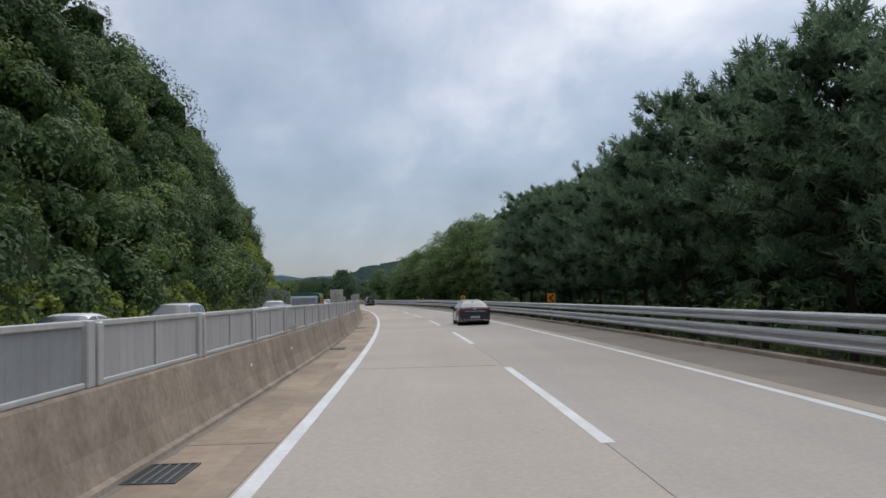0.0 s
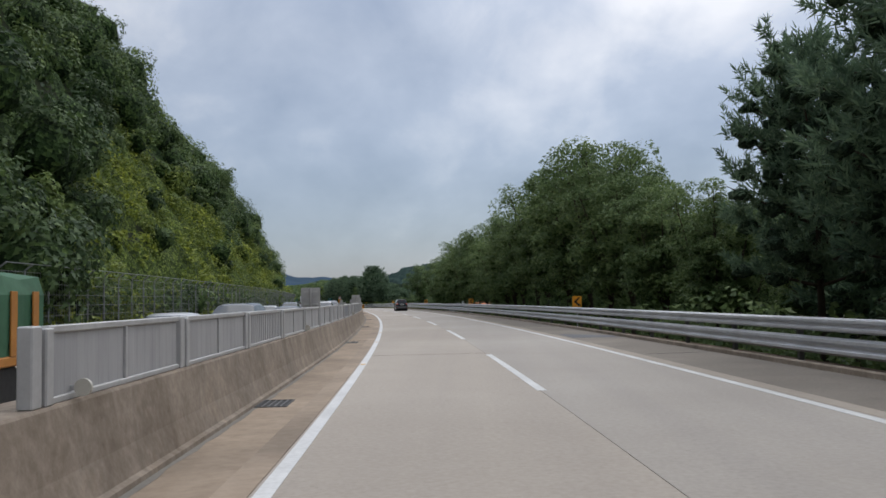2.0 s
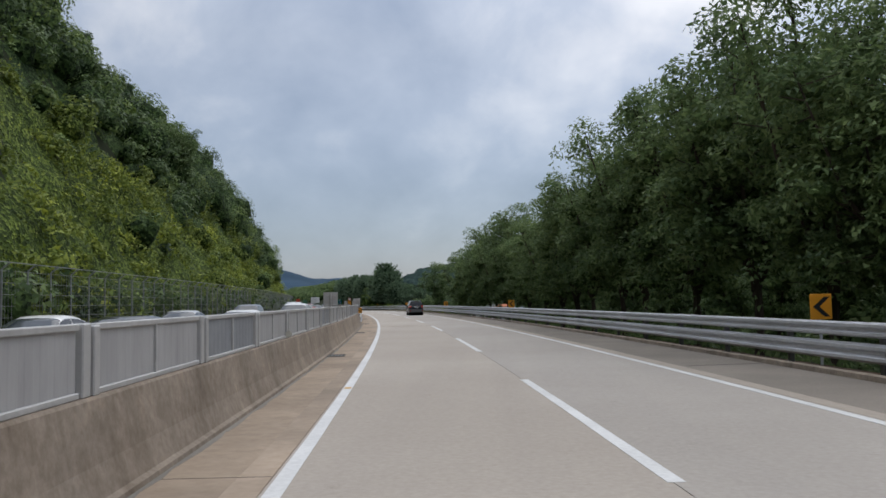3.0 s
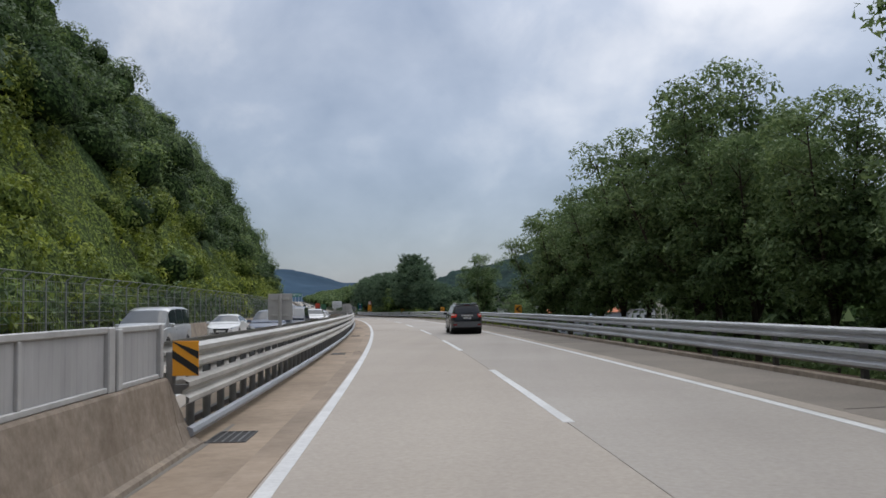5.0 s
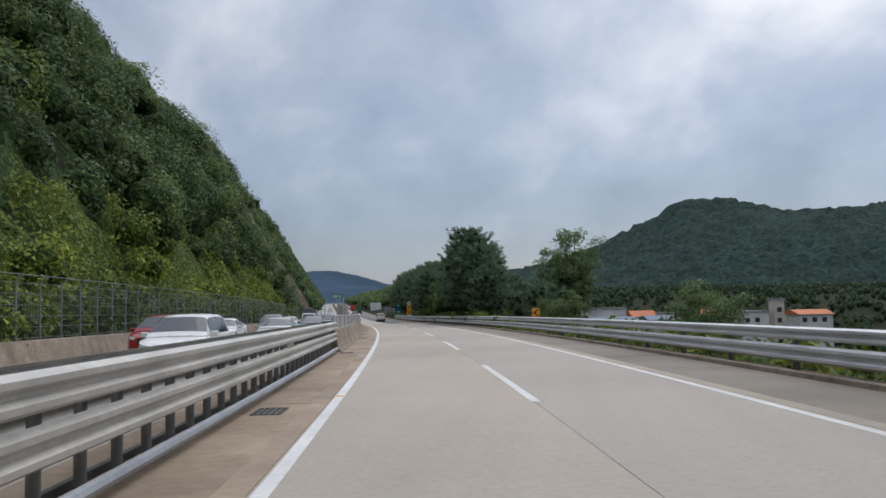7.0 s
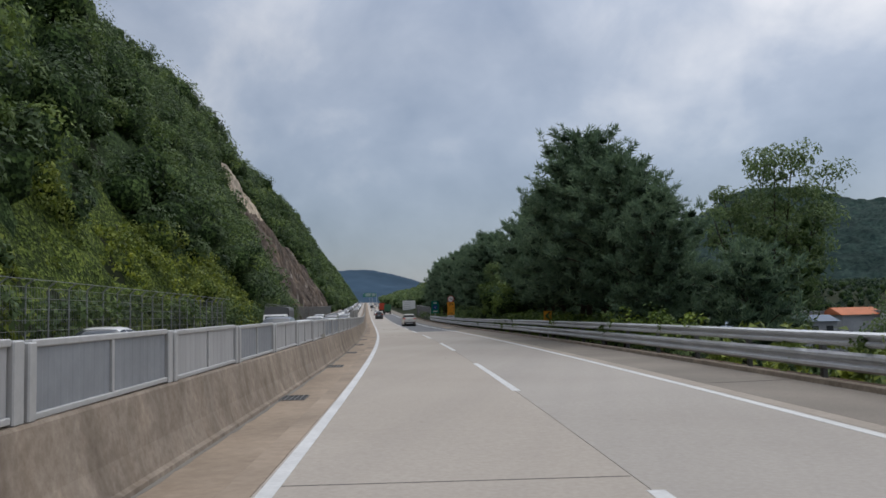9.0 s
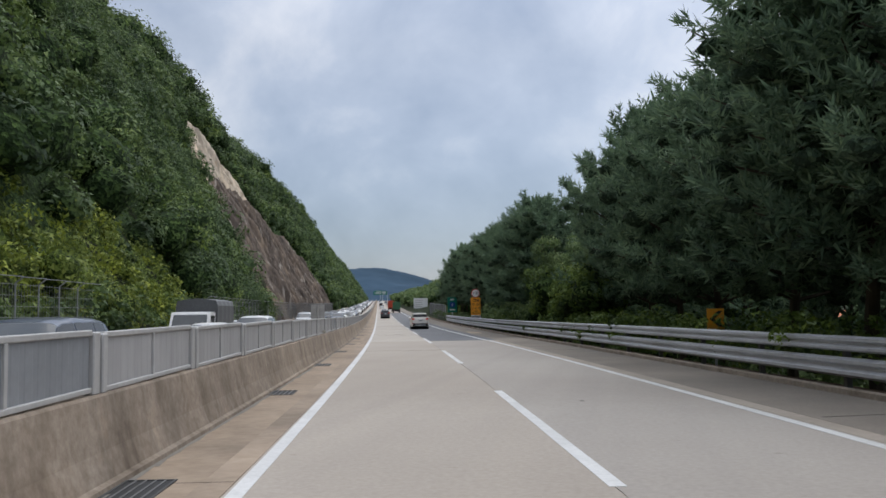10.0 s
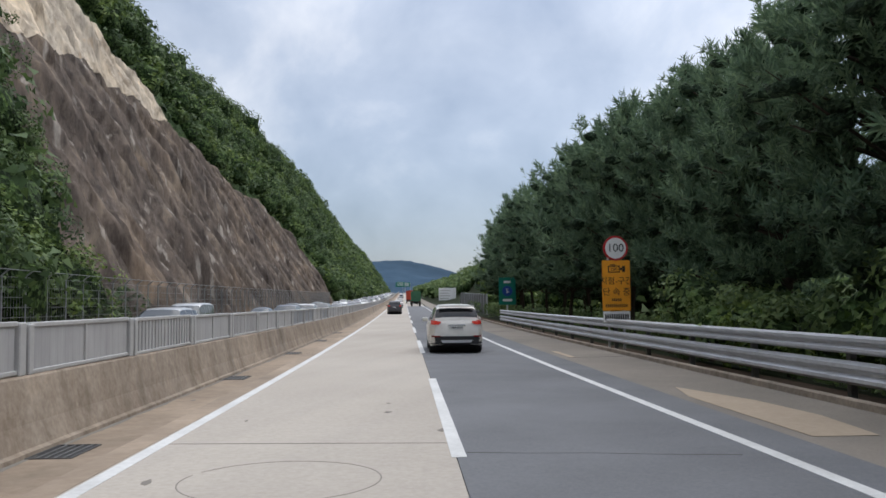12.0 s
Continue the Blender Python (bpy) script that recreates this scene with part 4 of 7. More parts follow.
def quick_mesh(name, v, f, mat):
    me = bpy.data.meshes.new(name)
    me.vertices.add(len(v))
    me.vertices.foreach_set("co", np.asarray(v, np.float32).ravel())
    k = f.shape[1]
    me.loops.add(len(f) * k)
    me.loops.foreach_set("vertex_index", f.astype(np.int32).ravel())
    me.polygons.add(len(f))
    me.polygons.foreach_set("loop_start", np.arange(0, len(f) * k, k, dtype=np.int32))
    me.update(calc_edges=True)
    me.materials.append(mat)
    return me


_b = bmesh.new()
bmesh.ops.create_icosphere(_b, subdivisions=1, radius=1.0)
_b.verts.index_update()
BALL_V = np.array([tuple(q.co) for q in _b.verts])
BALL_F = np.array([[q.index for q in g_.verts] for g_ in _b.faces])
_b.free()


def ball_points(n, r):
    """Points thick near the shell of a ball, more above than below."""
    d = rng.normal(size=(n, 3))
    d[:, 2] = np.where(rng.random(n) < 0.7, np.abs(d[:, 2]), d[:, 2])
    d /= np.linalg.norm(d, axis=1)[:, None]
    return d * r * (rng.uniform(0.35, 1.1, n)[:, None] ** 0.5), d


def tree_kind(kind, height, spread, seed, leaves, size):
    """One tree: tapered trunk, limbs, and a crown of many small sprays in uneven clumps."""
    global rng
    rng = np.random.default_rng(seed)
    rnd = random.Random(seed)
    root = thing("pine_tree" if kind == "pine" else "broadleaf_tree", Matrix(),
                 "tall dark green pine with a bare trunk" if kind == "pine" else "leafy green roadside tree with forked trunk", "tree", "roadside trees")
    bm = bmesh.new()
    lean = Vector((rnd.uniform(-0.04, 0.04), rnd.uniform(-0.04, 0.04), 1))
    r0 = 0.011 * height + 0.05
    pts = [Vector((0, 0, -1.5))]
    tops = 7 if kind == "pine" else 4
    for i in range(1, tops + 1):
        h = height * (0.92 if kind == "pine" else 0.5) * i / tops
        pts.append(Vector((lean.x * h + rnd.uniform(-0.12, 0.12), lean.y * h + rnd.uniform(-0.12, 0.12), h)))
    for i in range(tops):
        tube(bm, pts[i], pts[i + 1], r0 * (1 - 0.85 * i / tops), r0 * (1 - 0.85 * (i + 1) / tops), 7)
    clumps = []
    sc = height / 12.0
    fingers = []
    if kind == "pine":
        # whorls of rising limbs; each ends in upturned twigs thick with needles, over a shaded heart
        layers = 12
        for j in range(layers):
            u = j / (layers - 1)
            h = height * (0.26 + 0.67 * u)
            n = rnd.randint(5, 7) if u < 0.85 else 4
            turn = rnd.uniform(0, 6.28)
            for i in range(n):
                if rnd.random() < 0.1:
                    continue
                a = turn + 6.28 * i / n + rnd.uniform(-0.35, 0.35)
                full = math.sin(math.pi * min(1.0, 0.32 + 0.68 * u)) ** 0.75
                reach = spread * (0.2 + 0.85 * full) * rnd.uniform(0.55, 1.2)
                tip = Vector((lean.x * h + math.cos(a) * reach, lean.y * h + math.sin(a) * reach, h + (0.1 + 0.45 * u + rnd.uniform(0, 0.25)) * reach))
                foot = Vector((lean.x * h, lean.y * h, h - 0.08 * reach))
                tube(bm, foot, tip, 0.03 + 0.012 * reach, 0.015, 4)
                out = Vector((math.cos(a), math.sin(a), 0.0))
                side = Vector((-math.sin(a), math.cos(a), 0.0))
                for q in (0.5, 0.86):
                    clumps.append((foot.lerp(tip, q) - Vector((0, 0, 0.12)), (0.34 + 0.16 * reach) * (1.25 - q * 0.55), 0.55))
                for q in range(int(7 + reach * 3.2)):
                    t = rnd.uniform(0.25, 1.02)
                    base = foot.lerp(tip, t) + side * rnd.uniform(-0.42, 0.42) * reach * (1.15 - 0.6 * t) + Vector((0, 0, rnd.uniform(-0.25, 0.15)))
                    way = out * rnd.uniform(0.2, 1.0) + side * rnd.uniform(-0.6, 0.6) + Vector((0, 0, rnd.uniform(0.35, 1.1)))
                    fingers.append((base, way.normalized(), rnd.uniform(0.45, 0.95) * sc))
        for q in range(14):
            base = Vector((lean.x * height, lean.y * height, height * rnd.uniform(0.84, 0.95)))
            fingers.append((base, Vector((rnd.uniform(-0.8, 0.8), rnd.uniform(-0.8, 0.8), 1)).normalized(), rnd.uniform(0.7, 1.1) * sc))
    else:
        # several rising leaders, each with rounded bunches of leaves
        for j in range(9):
            a = 6.28 * j / 9 + rnd.uniform(-0.4, 0.4)
            out = spread * rnd.uniform(0.35, 0.8) * (0.3 if j == 0 else 1)
            top = height * rnd.uniform(0.62, 0.95) * (1.05 if j == 0 else 0.95)
            foot = Vector((0, 0, height * rnd.uniform(0.14, 0.3)))
            mid = Vector((math.cos(a) * out * 0.6, math.sin(a) * out * 0.6, top * 0.6))
            tip = Vector((math.cos(a) * out, math.sin(a) * out, top))
            tube(bm, foot, mid, r0 * 0.6, r0 * 0.35, 6)
            tube(bm, mid, tip, r0 * 0.35, 0.02, 5)
            clumps.append((tip, rnd.uniform(0.7, 0.95) * sc, 0.8))
            for q in range(17):
                t = rnd.uniform(0.1, 1.0)
                c = (foot.lerp(mid, t * 2) if t < 0.5 else mid.lerp(tip, t * 2 - 1))
                b = rnd.uniform(0, 6.28)
                far = rnd.uniform(0.4, 1.7) * sc * (1.25 - 0.5 * t)
                p = c + Vector((math.cos(b) * far, math.sin(b) * far, rnd.uniform(-0.4, 0.9)))
                if p.z < height * 0.2:
                    p.z = height * 0.2 + rnd.uniform(0, 1.6)
                tube(bm, c, p, 0.03, 0.012, 3)
                clumps.append((p, rnd.uniform(0.65, 1.15) * sc, 0.75))
    part("trunk", bm, BARK, root)
    cs, ns = [], []
    if kind == "pine":
        per = max(8, leaves // len(fingers))
        for base, way, length in fingers:
            t = rng.uniform(0, 1, per)[:, None]
            d = rng.normal(size=(per, 3))
            d /= np.linalg.norm(d, axis=1)[:, None]
            cs.append(np.array(base) + np.array(way) * t * length + d * 0.06)
            ns.append(np.array(way) * (0.35 + 0.6 * t) + d * 0.8)
        v, f = leaf_cloud(np.concatenate(cs), np.concatenate(ns), size, 0.1, 0.24, True)
    else:
        per = max(20, leaves // len(clumps))
        for c, r, squash in clumps:
            p, d = ball_points(per, r)
            p[:, 2] *= squash
            cs.append(p + np.array(c))
            ns.append(d * np.array([0.7, 0.7, 1.0]) + np.array([0, 0, 0.45]))
        v, f = leaf_cloud(np.concatenate(cs), np.concatenate(ns), size, 0.85, 0.6)
    # inner foliage with shade put into its dark colour, uneven, so that the crown is not seen through everywhere
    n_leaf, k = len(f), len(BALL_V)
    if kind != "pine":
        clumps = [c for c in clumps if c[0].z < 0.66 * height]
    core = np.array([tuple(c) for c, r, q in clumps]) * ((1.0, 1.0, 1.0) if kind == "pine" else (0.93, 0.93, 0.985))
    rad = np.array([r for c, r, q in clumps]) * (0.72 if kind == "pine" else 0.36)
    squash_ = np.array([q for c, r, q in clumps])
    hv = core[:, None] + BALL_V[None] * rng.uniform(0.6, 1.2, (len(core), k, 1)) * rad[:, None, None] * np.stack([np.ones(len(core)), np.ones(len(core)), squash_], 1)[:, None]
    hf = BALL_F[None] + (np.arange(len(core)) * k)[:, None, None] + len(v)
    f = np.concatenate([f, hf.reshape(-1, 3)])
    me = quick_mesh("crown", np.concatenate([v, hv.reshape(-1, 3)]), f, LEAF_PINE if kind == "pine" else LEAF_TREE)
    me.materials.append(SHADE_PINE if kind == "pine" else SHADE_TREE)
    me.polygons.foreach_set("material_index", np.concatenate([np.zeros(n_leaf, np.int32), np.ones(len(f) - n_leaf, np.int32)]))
    crown = new("crown", me)
    crown.parent = root
    return root


PINES = [tree_kind("pine", 13.0, 3.9, 11 + i, 34000, 0.15) for i in range(4)]
PINES_FAR = [tree_kind("pine", 13.0, 3.9, 21 + i, 9000, 0.25) for i in range(2)]
BROAD = [tree_kind("broad", 11.5, 4.2, 31 + i, 25000, 0.11) for i in range(4)]
used = set()


def plant(kinds, s, off, height, base, turn, slim=1.0):
    i = int(rng.integers(len(kinds)))
    src = kinds[i]
    z = float(ground_z(s, off))
    m = stand(s, off, z, turn) @ Matrix.Diagonal((slim * height / base, slim * height / base, height / base, 1))
    if src not in used:
        used.add(src)
        src.matrix_world = m
        return src
    c = copy_thing(src, m)
    c.matrix_world = m
    return c


def above_road(s, off, top):
    """The height that a tree needs for its tip to stand so far over the road."""
    return top - float(ground_z(s, off))


rng = np.random.default_rng(5)
TOP_A = ([12, 20, 26, 31, 35, 40, 45, 50, 57, 63, 68, 73, 79, 83, 88], [8.5, 8.8, 9.8, 10.8, 10.4, 9.4, 9.0, 9.4, 9.2, 10.2, 10.8, 10.6, 9.6, 9.0, 8.6])
TOP_B = ([88, 95, 101, 108, 117, 126, 140, 152, 162, 170, 176, 184, 190, 197, 204, 210], [7, 7.4, 10.5, 13.2, 14.4, 12.8, 12.3, 11.2, 8.6, 9.8, 12.0, 11.4, 9.8, 11.0, 11.2, 8.2])
TOP_C = ([283, 287, 290, 294, 298, 303, 308, 313, 318, 323, 328, 333, 338, 343, 348, 352, 356, 360, 366, 372, 380, 393, 410, 425, 440],
         [6.4, 6.0, 7.0, 8.8, 11.4, 11.6, 11.0, 10.6, 11.0, 11.6, 10.6, 8.2, 8.8, 9.8, 11.0, 10.9, 10.0, 9.6, 10.2, 11.2, 11.7, 11.8, 11.8, 11.8, 10.6])
# pines crowd the guardrail and reach over it
for s in np.arange(13, 80, 5.5):
    s += rng.uniform(-1.2, 1.2)
    o = 13.9 + rng.uniform(-0.4, 0.5)
    plant(PINES, s, o, above_road(s, o, float(np.interp(s, *TOP_A))) * rng.uniform(0.97, 1.03), 13.0, rng.uniform(0, 360), rng.uniform(0.82, 0.98))
for s in np.arange(9, 92, 8.0):
    plant(PINES_FAR, s + rng.uniform(-1.5, 1.5), 20 + rng.uniform(-1.0, 2), rng.uniform(10.5, 12.0), 13.0, rng.uniform(0, 360))
for s in np.arange(91, 209, 6.0):
    s += rng.uniform(-1.5, 1.5)
    plant(BROAD, s, 15.0, above_road(s, 15.0, float(np.interp(s, *TOP_B))) * rng.uniform(0.93, 1.0), 11.4, rng.uniform(0, 360))
# a second row, added to thicken the trees and shade what lies behind
for s in np.arange(95, 204, 8.5):
    plant(BROAD, s + rng.uniform(-1.5, 1.5), 22.5 + rng.uniform(-1, 1.5), rng.uniform(9.0, 10.5), 11.4, rng.uniform(0, 360))
plant(BROAD, 175.5, 16.2, above_road(175.5, 16.2, 13.2), 11.4, 200, 0.9)
plant(BROAD, 245, 20.5, 9.0, 10.6, 40)
plant(BROAD, 276, 17.5, 8.0, 10.6, 140)
plant(BROAD, 308.4, 27.2, above_road(308.4, 27.2, 13.7), 11.4, 80, 0.8)
for s in np.arange(290, 446, 5.5):
    s += rng.uniform(-0.9, 0.9)
    o = 13.3 + rng.uniform(-0.3, 0.6)
    if 330 < s < 340:
        plant(BROAD, s, o + 0.8, above_road(s, o + 0.8, 7.6 + rng.uniform(-0.6, 0.6)), 11.4, rng.uniform(0, 360))
        continue
    kinds = PINES if s < 385 else PINES_FAR
    o += 1.5 * float(smooth(362, 374, s))
    gap = 1.0 if 319 < s < 331 else 0.0
    o += gap
    plant(kinds, s, o, above_road(s, o, float(np.interp(s, *TOP_C))) * rng.uniform(0.96, 1.04), 13.0, rng.uniform(0, 360), rng.uniform(0.9, 1.08) - 0.18 * gap if s < 362 else 0.84)
plant(PINES, 300.2, 12.5, above_road(300.2, 12.5, 12.2), 13.0, 70, 1.0)
plant(PINES, 351.0, 13.4, above_road(351.0, 13.4, 11.2), 13.0, 250, 0.9)
for s in np.arange(298, 440, 9):
    plant(PINES_FAR, s + rng.uniform(-1.5, 1.5), 21.0 + rng.uniform(-0.8, 1.5), rng.uniform(9.5, 11.5), 13.0, rng.uniform(0, 360))

lone = plant(BROAD, 176.0, -21.0, 9.8, 11.4, 70, 0.9)
tagged(lone, "dark rounded tree standing out of the vine slope")

# ---- woods and vines on the hillside ----
def hill_normals(s, off):
    e = 0.5
    p = at(s, off, hill(s, off))
    ds = at(s + e, off, hill(s + e, off)) - p
    do = at(s, off + e, hill(s, off + e)) - p
    n = np.cross(ds, do)
    n *= np.sign(n[:, 2:3])
    return p, n / np.linalg.norm(n, axis=1)[:, None]


def side_normals(s, off):
    p = at(s, off, ground_z(s, off))
    return p, np.tile([0.0, 0.0, 1.0], (len(p), 1))


def scatter(name, s0, s1, o0, o1, count, per, radius, size, mat, label, lift=0.3, keep=None, seed=1, base=hill_normals, squash=1.0, category="woods", core=0.0, tilt=0.85, even=0.0, heart=None, swell=0.0):
    """Crowns or cushions of leaf sprays on the slope, as one mass."""
    global rng
    rng = np.random.default_rng(seed)
    if even:
        # evenly spread over the slope, each crown a little off its place
        a, b = np.meshgrid(np.arange(s0, s1, even), np.arange(o0, o1, even * 0.55), indexing="ij")
        s = a.ravel() + even * (rng.uniform(-0.3, 0.3, a.size) + 0.5 * (np.arange(a.size) % 2))
        off = np.minimum(b.ravel() + even * 0.55 * rng.uniform(-0.3, 0.3, a.size), o1)
    else:
        s, off = rng.uniform(s0, s1, count), rng.uniform(o0, o1, count)
    if keep:
        ok = keep(s, off, hill(s, off))
        s, off = s[ok], off[ok]
    p, n = base(s, off)
    r = radius * (rng.uniform(0.6, 1.5, len(p)) if even else rng.uniform(0.55, 1.6, len(p)))
    up = n * 0.6 + np.array([0, 0, 0.55])
    if swell:
        # groups of taller trees with dark hollows between them
        g = np.array([noise.noise(Vector(q) * 0.17) + 0.6 * noise.noise(Vector(q) * 0.4) for q in p])
        rise = np.clip(g * 1.9 - 0.1, -1.1, 1.3) * swell * np.interp(s, [320, 372, 400, 440], [1, 0.15, 0.15, 1])
        p = p + up * rise[:, None]
        r = r * np.clip(1 + 0.45 * g, 0.7, 1.4)
    # each crown is broken into rounded bunches of leaves
    heads = 9
    each = max(3, per // heads)
    mid = p + up * (r * lift)[:, None]
    d = rng.normal(size=(len(p), heads, 3)) + (n * 0.8)[:, None] + np.array([0, 0, 0.45])
    d /= np.linalg.norm(d, axis=2)[:, :, None]
    hub = mid[:, None] + d * (r[:, None] * rng.uniform(0.5, 0.72, (len(p), heads)))[:, :, None] * np.array([1, 1, squash])
    hr = r[:, None] * rng.uniform(0.34, 0.56, (len(p), heads))
    g = rng.normal(size=(len(p), heads, each, 3)) + d[:, :, None] * 0.9
    g /= np.linalg.norm(g, axis=3)[..., None]
    q = hub[:, :, None] + g * (hr[:, :, None] * rng.uniform(0.75, 1.08, (len(p), heads, each)))[..., None] * np.array([1, 1, squash])
    v, f = leaf_cloud(q.reshape(-1, 3), g.reshape(-1, 3) + np.array([0, 0, 0.3]), size, tilt, 0.85)
    tone = np.repeat(np.clip(rng.normal(0.5, 0.27, len(p)), 0, 1), heads * each)
    me = None
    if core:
        # a rough solid heart in each crown, coloured shade-dark, so that no light falls through it
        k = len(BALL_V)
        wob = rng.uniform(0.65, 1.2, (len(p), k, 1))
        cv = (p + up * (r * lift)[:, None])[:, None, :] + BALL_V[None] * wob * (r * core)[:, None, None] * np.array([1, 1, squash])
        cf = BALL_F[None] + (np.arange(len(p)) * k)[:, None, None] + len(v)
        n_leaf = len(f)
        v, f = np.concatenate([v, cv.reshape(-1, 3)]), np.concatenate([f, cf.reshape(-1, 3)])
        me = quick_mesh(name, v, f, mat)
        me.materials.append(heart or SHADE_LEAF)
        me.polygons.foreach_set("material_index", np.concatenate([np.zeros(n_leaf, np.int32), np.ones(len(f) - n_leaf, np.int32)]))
    me = me or quick_mesh(name, v, f, mat)
    tone = np.concatenate([tone, np.full(len(me.polygons) - len(tone), 0.5)]).astype(np.float32)
    me.attributes.new("crown_tone", "FLOAT", "FACE").data.foreach_set("value", tone)
    return tagged(new(name, me), label, category, kind="stuff")


def rock_top(s):
    return np.interp(s, [384.5, 386, 388, 391, 396, 402, 408, 417, 424, 430, 435, 440, 470, 490, 505, 513, 520, 526, 530],
                     [0, 6, 12, 18, 24, 29, 31.5, 30.5, 29.2, 26.4, 23.4, 22.2, 20.5, 20, 18.5, 17, 13, 8, 0])


def rock_seam(s):
    return np.interp(s, [388, 395, 402, 407, 413, 420, 428, 440], [18.6, 19.4, 20.9, 21.6, 22.0, 21.4, 20.9, 21.6]) + 0.22 * np.sin(s * 0.6) + 0.12 * np.sin(s * 1.7)


def beside_rock(s, off, z):
    """Room for the woods: not on the bare rock and no crown reaching over its near edge."""
    edge = np.interp(z, [0, 5, 10, 14, 20, 26, 31], [385.5, 386.5, 388, 389.5, 393, 398, 406])
    return (s < edge - 1.6) | ((s > 398) & (z > rock_top(s) + 0.8)) | (s > 532)


def vine_top(s):
    return np.interp(s, [92, 105, 115, 130, 142, 160, 175, 190, 205, 220, 232, 245, 270, 310, 325, 335, 345, 362],
                     [0, 10, 15, 15, 12.5, 10.5, 11, 14, 13, 11, 8.8, 8, 8.4, 8.4, 7.4, 6.6, 4.8, 0])


def vine_zone(s, off, z):
    wob = 1.3 * np.sin(s * 0.21) + 1.1 * np.sin(s * 0.53 + off) + 0.6 * np.sin(s * 1.3)
    return (s > 92) & (s < 372) & (z < vine_top(s) + wob)


def canopy(name, s0, s1, o0, o1, step, deep, bulge, mat, label, keep, seed, category):
    """The inner mass of the growth, under the leaves, shade put into its colour: the slope raised in uneven humps."""
    sl, ol = np.arange(s0, s1 + step, step), np.arange(o0, o1 + step * 0.7, step * 0.7)
    A, B = np.meshgrid(sl, ol, indexing="ij")
    p, n = hill_normals(A.ravel(), B.ravel())
    h = np.array([noise.noise(Vector((q[0] * 0.42, q[1] * 0.42, q[2] * 0.42 + seed))) + 0.5 * noise.noise(Vector((q[0] * 1.1, q[1] * 1.1, q[2] * 1.1))) for q in p])
    ok = keep(A, B, hill(A, B))
    p = p + (n * 0.7 + np.array([0, 0, 0.3])) * np.where(ok.ravel(), deep + bulge * h, 0.06)[:, None]
    k = len(ol)
    f = [(i * k + j, i * k + j + 1, (i + 1) * k + j + 1, (i + 1) * k + j) for i in range(len(sl) - 1) for j in range(k - 1) if ok[i:i + 2, j:j + 2].any()]
    return tagged(mesh_ob(name, p, f, mat, smooth=True), label, category, kind="stuff")


not_vine = lambda s, o, z: ~vine_zone(s, o, z) & beside_rock(s, o, z)
canopy("hillside_thicket", -30, 376, -46, -12.9, 1.1, 0.1, 0.7, SHADE_DEEP, "shade-coloured inner foliage of the hillside woods", not_vine, 1.0, "woods")
canopy("hillside_thicket", 376, 640, -50, -12.9, 1.5, 0.2, 0.7, SHADE_DEEP, "shade-coloured inner foliage above the bare rock", beside_rock, 2.0, "woods")
canopy("hillside_thicket", 640, 1150, -50, -12.9, 5.0, 1.5, 1.2, SHADE_LEAF, "shade-coloured inner foliage of the far woods", lambda s, o, z: z > -1, 3.0, "woods")
canopy("vine_thicket", 90, 374, -29, -12.9, 0.8, 0.25, 0.8, SHADE_VINE, "tangled shade-coloured inner growth of the slope vines", vine_zone, 4.0, "vines")
scatter("hillside_woods", -30, 128, -22.5, -13.8, 0, 620, 1.8, 0.15, LEAF_HILL, "dense dark green trees at the foot of the steep hillside", 0.3, keep=not_vine, core=0.74, tilt=0.45, even=3.1, swell=1.6, seed=2)
scatter("hillside_woods", -30, 128, -39, -22.5, 0, 350, 1.95, 0.19, LEAF_HILL, "dense dark green trees covering the steep hillside", 0.25, keep=not_vine, core=0.74, tilt=0.45, even=3.4, swell=1.6, seed=22)
scatter("hillside_woods", 120, 376, -47, -13.5, 0, 400, 1.95, 0.165, LEAF_HILL, "dense dark green trees on the upper hillside", 0.25, keep=not_vine, core=0.74, tilt=0.45, even=3.4, swell=1.6, seed=3)
scatter("hillside_woods", 376, 640, -50, -13.5, 0, 130, 2.0, 0.3, LEAF_HILL, "dark green woods around and above the bare rock", 0.25, keep=beside_rock, core=0.74, tilt=0.45, even=3.6, swell=1.1, seed=4)
scatter("hillside_woods", 640, 1150, -50, -13, 1500, 60, 2.6, 0.6, LEAF_HILL, "far green woods on the hillside", 0.25, core=0.74, seed=5)
scatter("slope_vines", 92, 372, -27, -12.6, 13000, 27, 0.52, 0.13, LEAF_VINE, "bright green vines hanging over the slope", 0.3, keep=vine_zone, swell=0.9, seed=6, category="vines")
scatter("vine_mounds", 92, 372, -27, -13, 210, 170, 1.0, 0.14, LEAF_VINE, "mounds of vines over buried shrubs", 0.5, keep=vine_zone, core=0.78, tilt=0.6, heart=SHADE_VINE, swell=0.8, seed=15, category="vines")
scatter("slope_shrubs", 92, 372, -27, -13, 80, 200, 1.2, 0.16, LEAF_HILL, "darker shrubs among the vines", 0.7, core=0.7, tilt=0.5, keep=vine_zone, seed=16, category="shrubs")
scatter("rock_bushes", 389, 432, -30, -20, 46, 150, 0.6, 0.095, LEAF_BANK, "bright bushes along the ledge of the rock", 1.5, keep=lambda s, o, z: abs(z - rock_seam(s)) < 0.7, seed=25, category="bushes")
scatter("verge_weeds", -30, 135, -14.2, -12.0, 900, 40, 0.6, 0.15, LEAF_VINE, "bright weeds along the opposite verge", 0.4, seed=17, category="weeds")
# darker hill leaves stand in for the shade under the overhanging vines
scatter("fence_creepers", 80, 389, -13.6, -12.7, 600, 50, 0.7, 0.15, LEAF_HILL, "creepers behind the wire fence, in dark leaves for the shade there", 1.3, seed=18, category="vines")
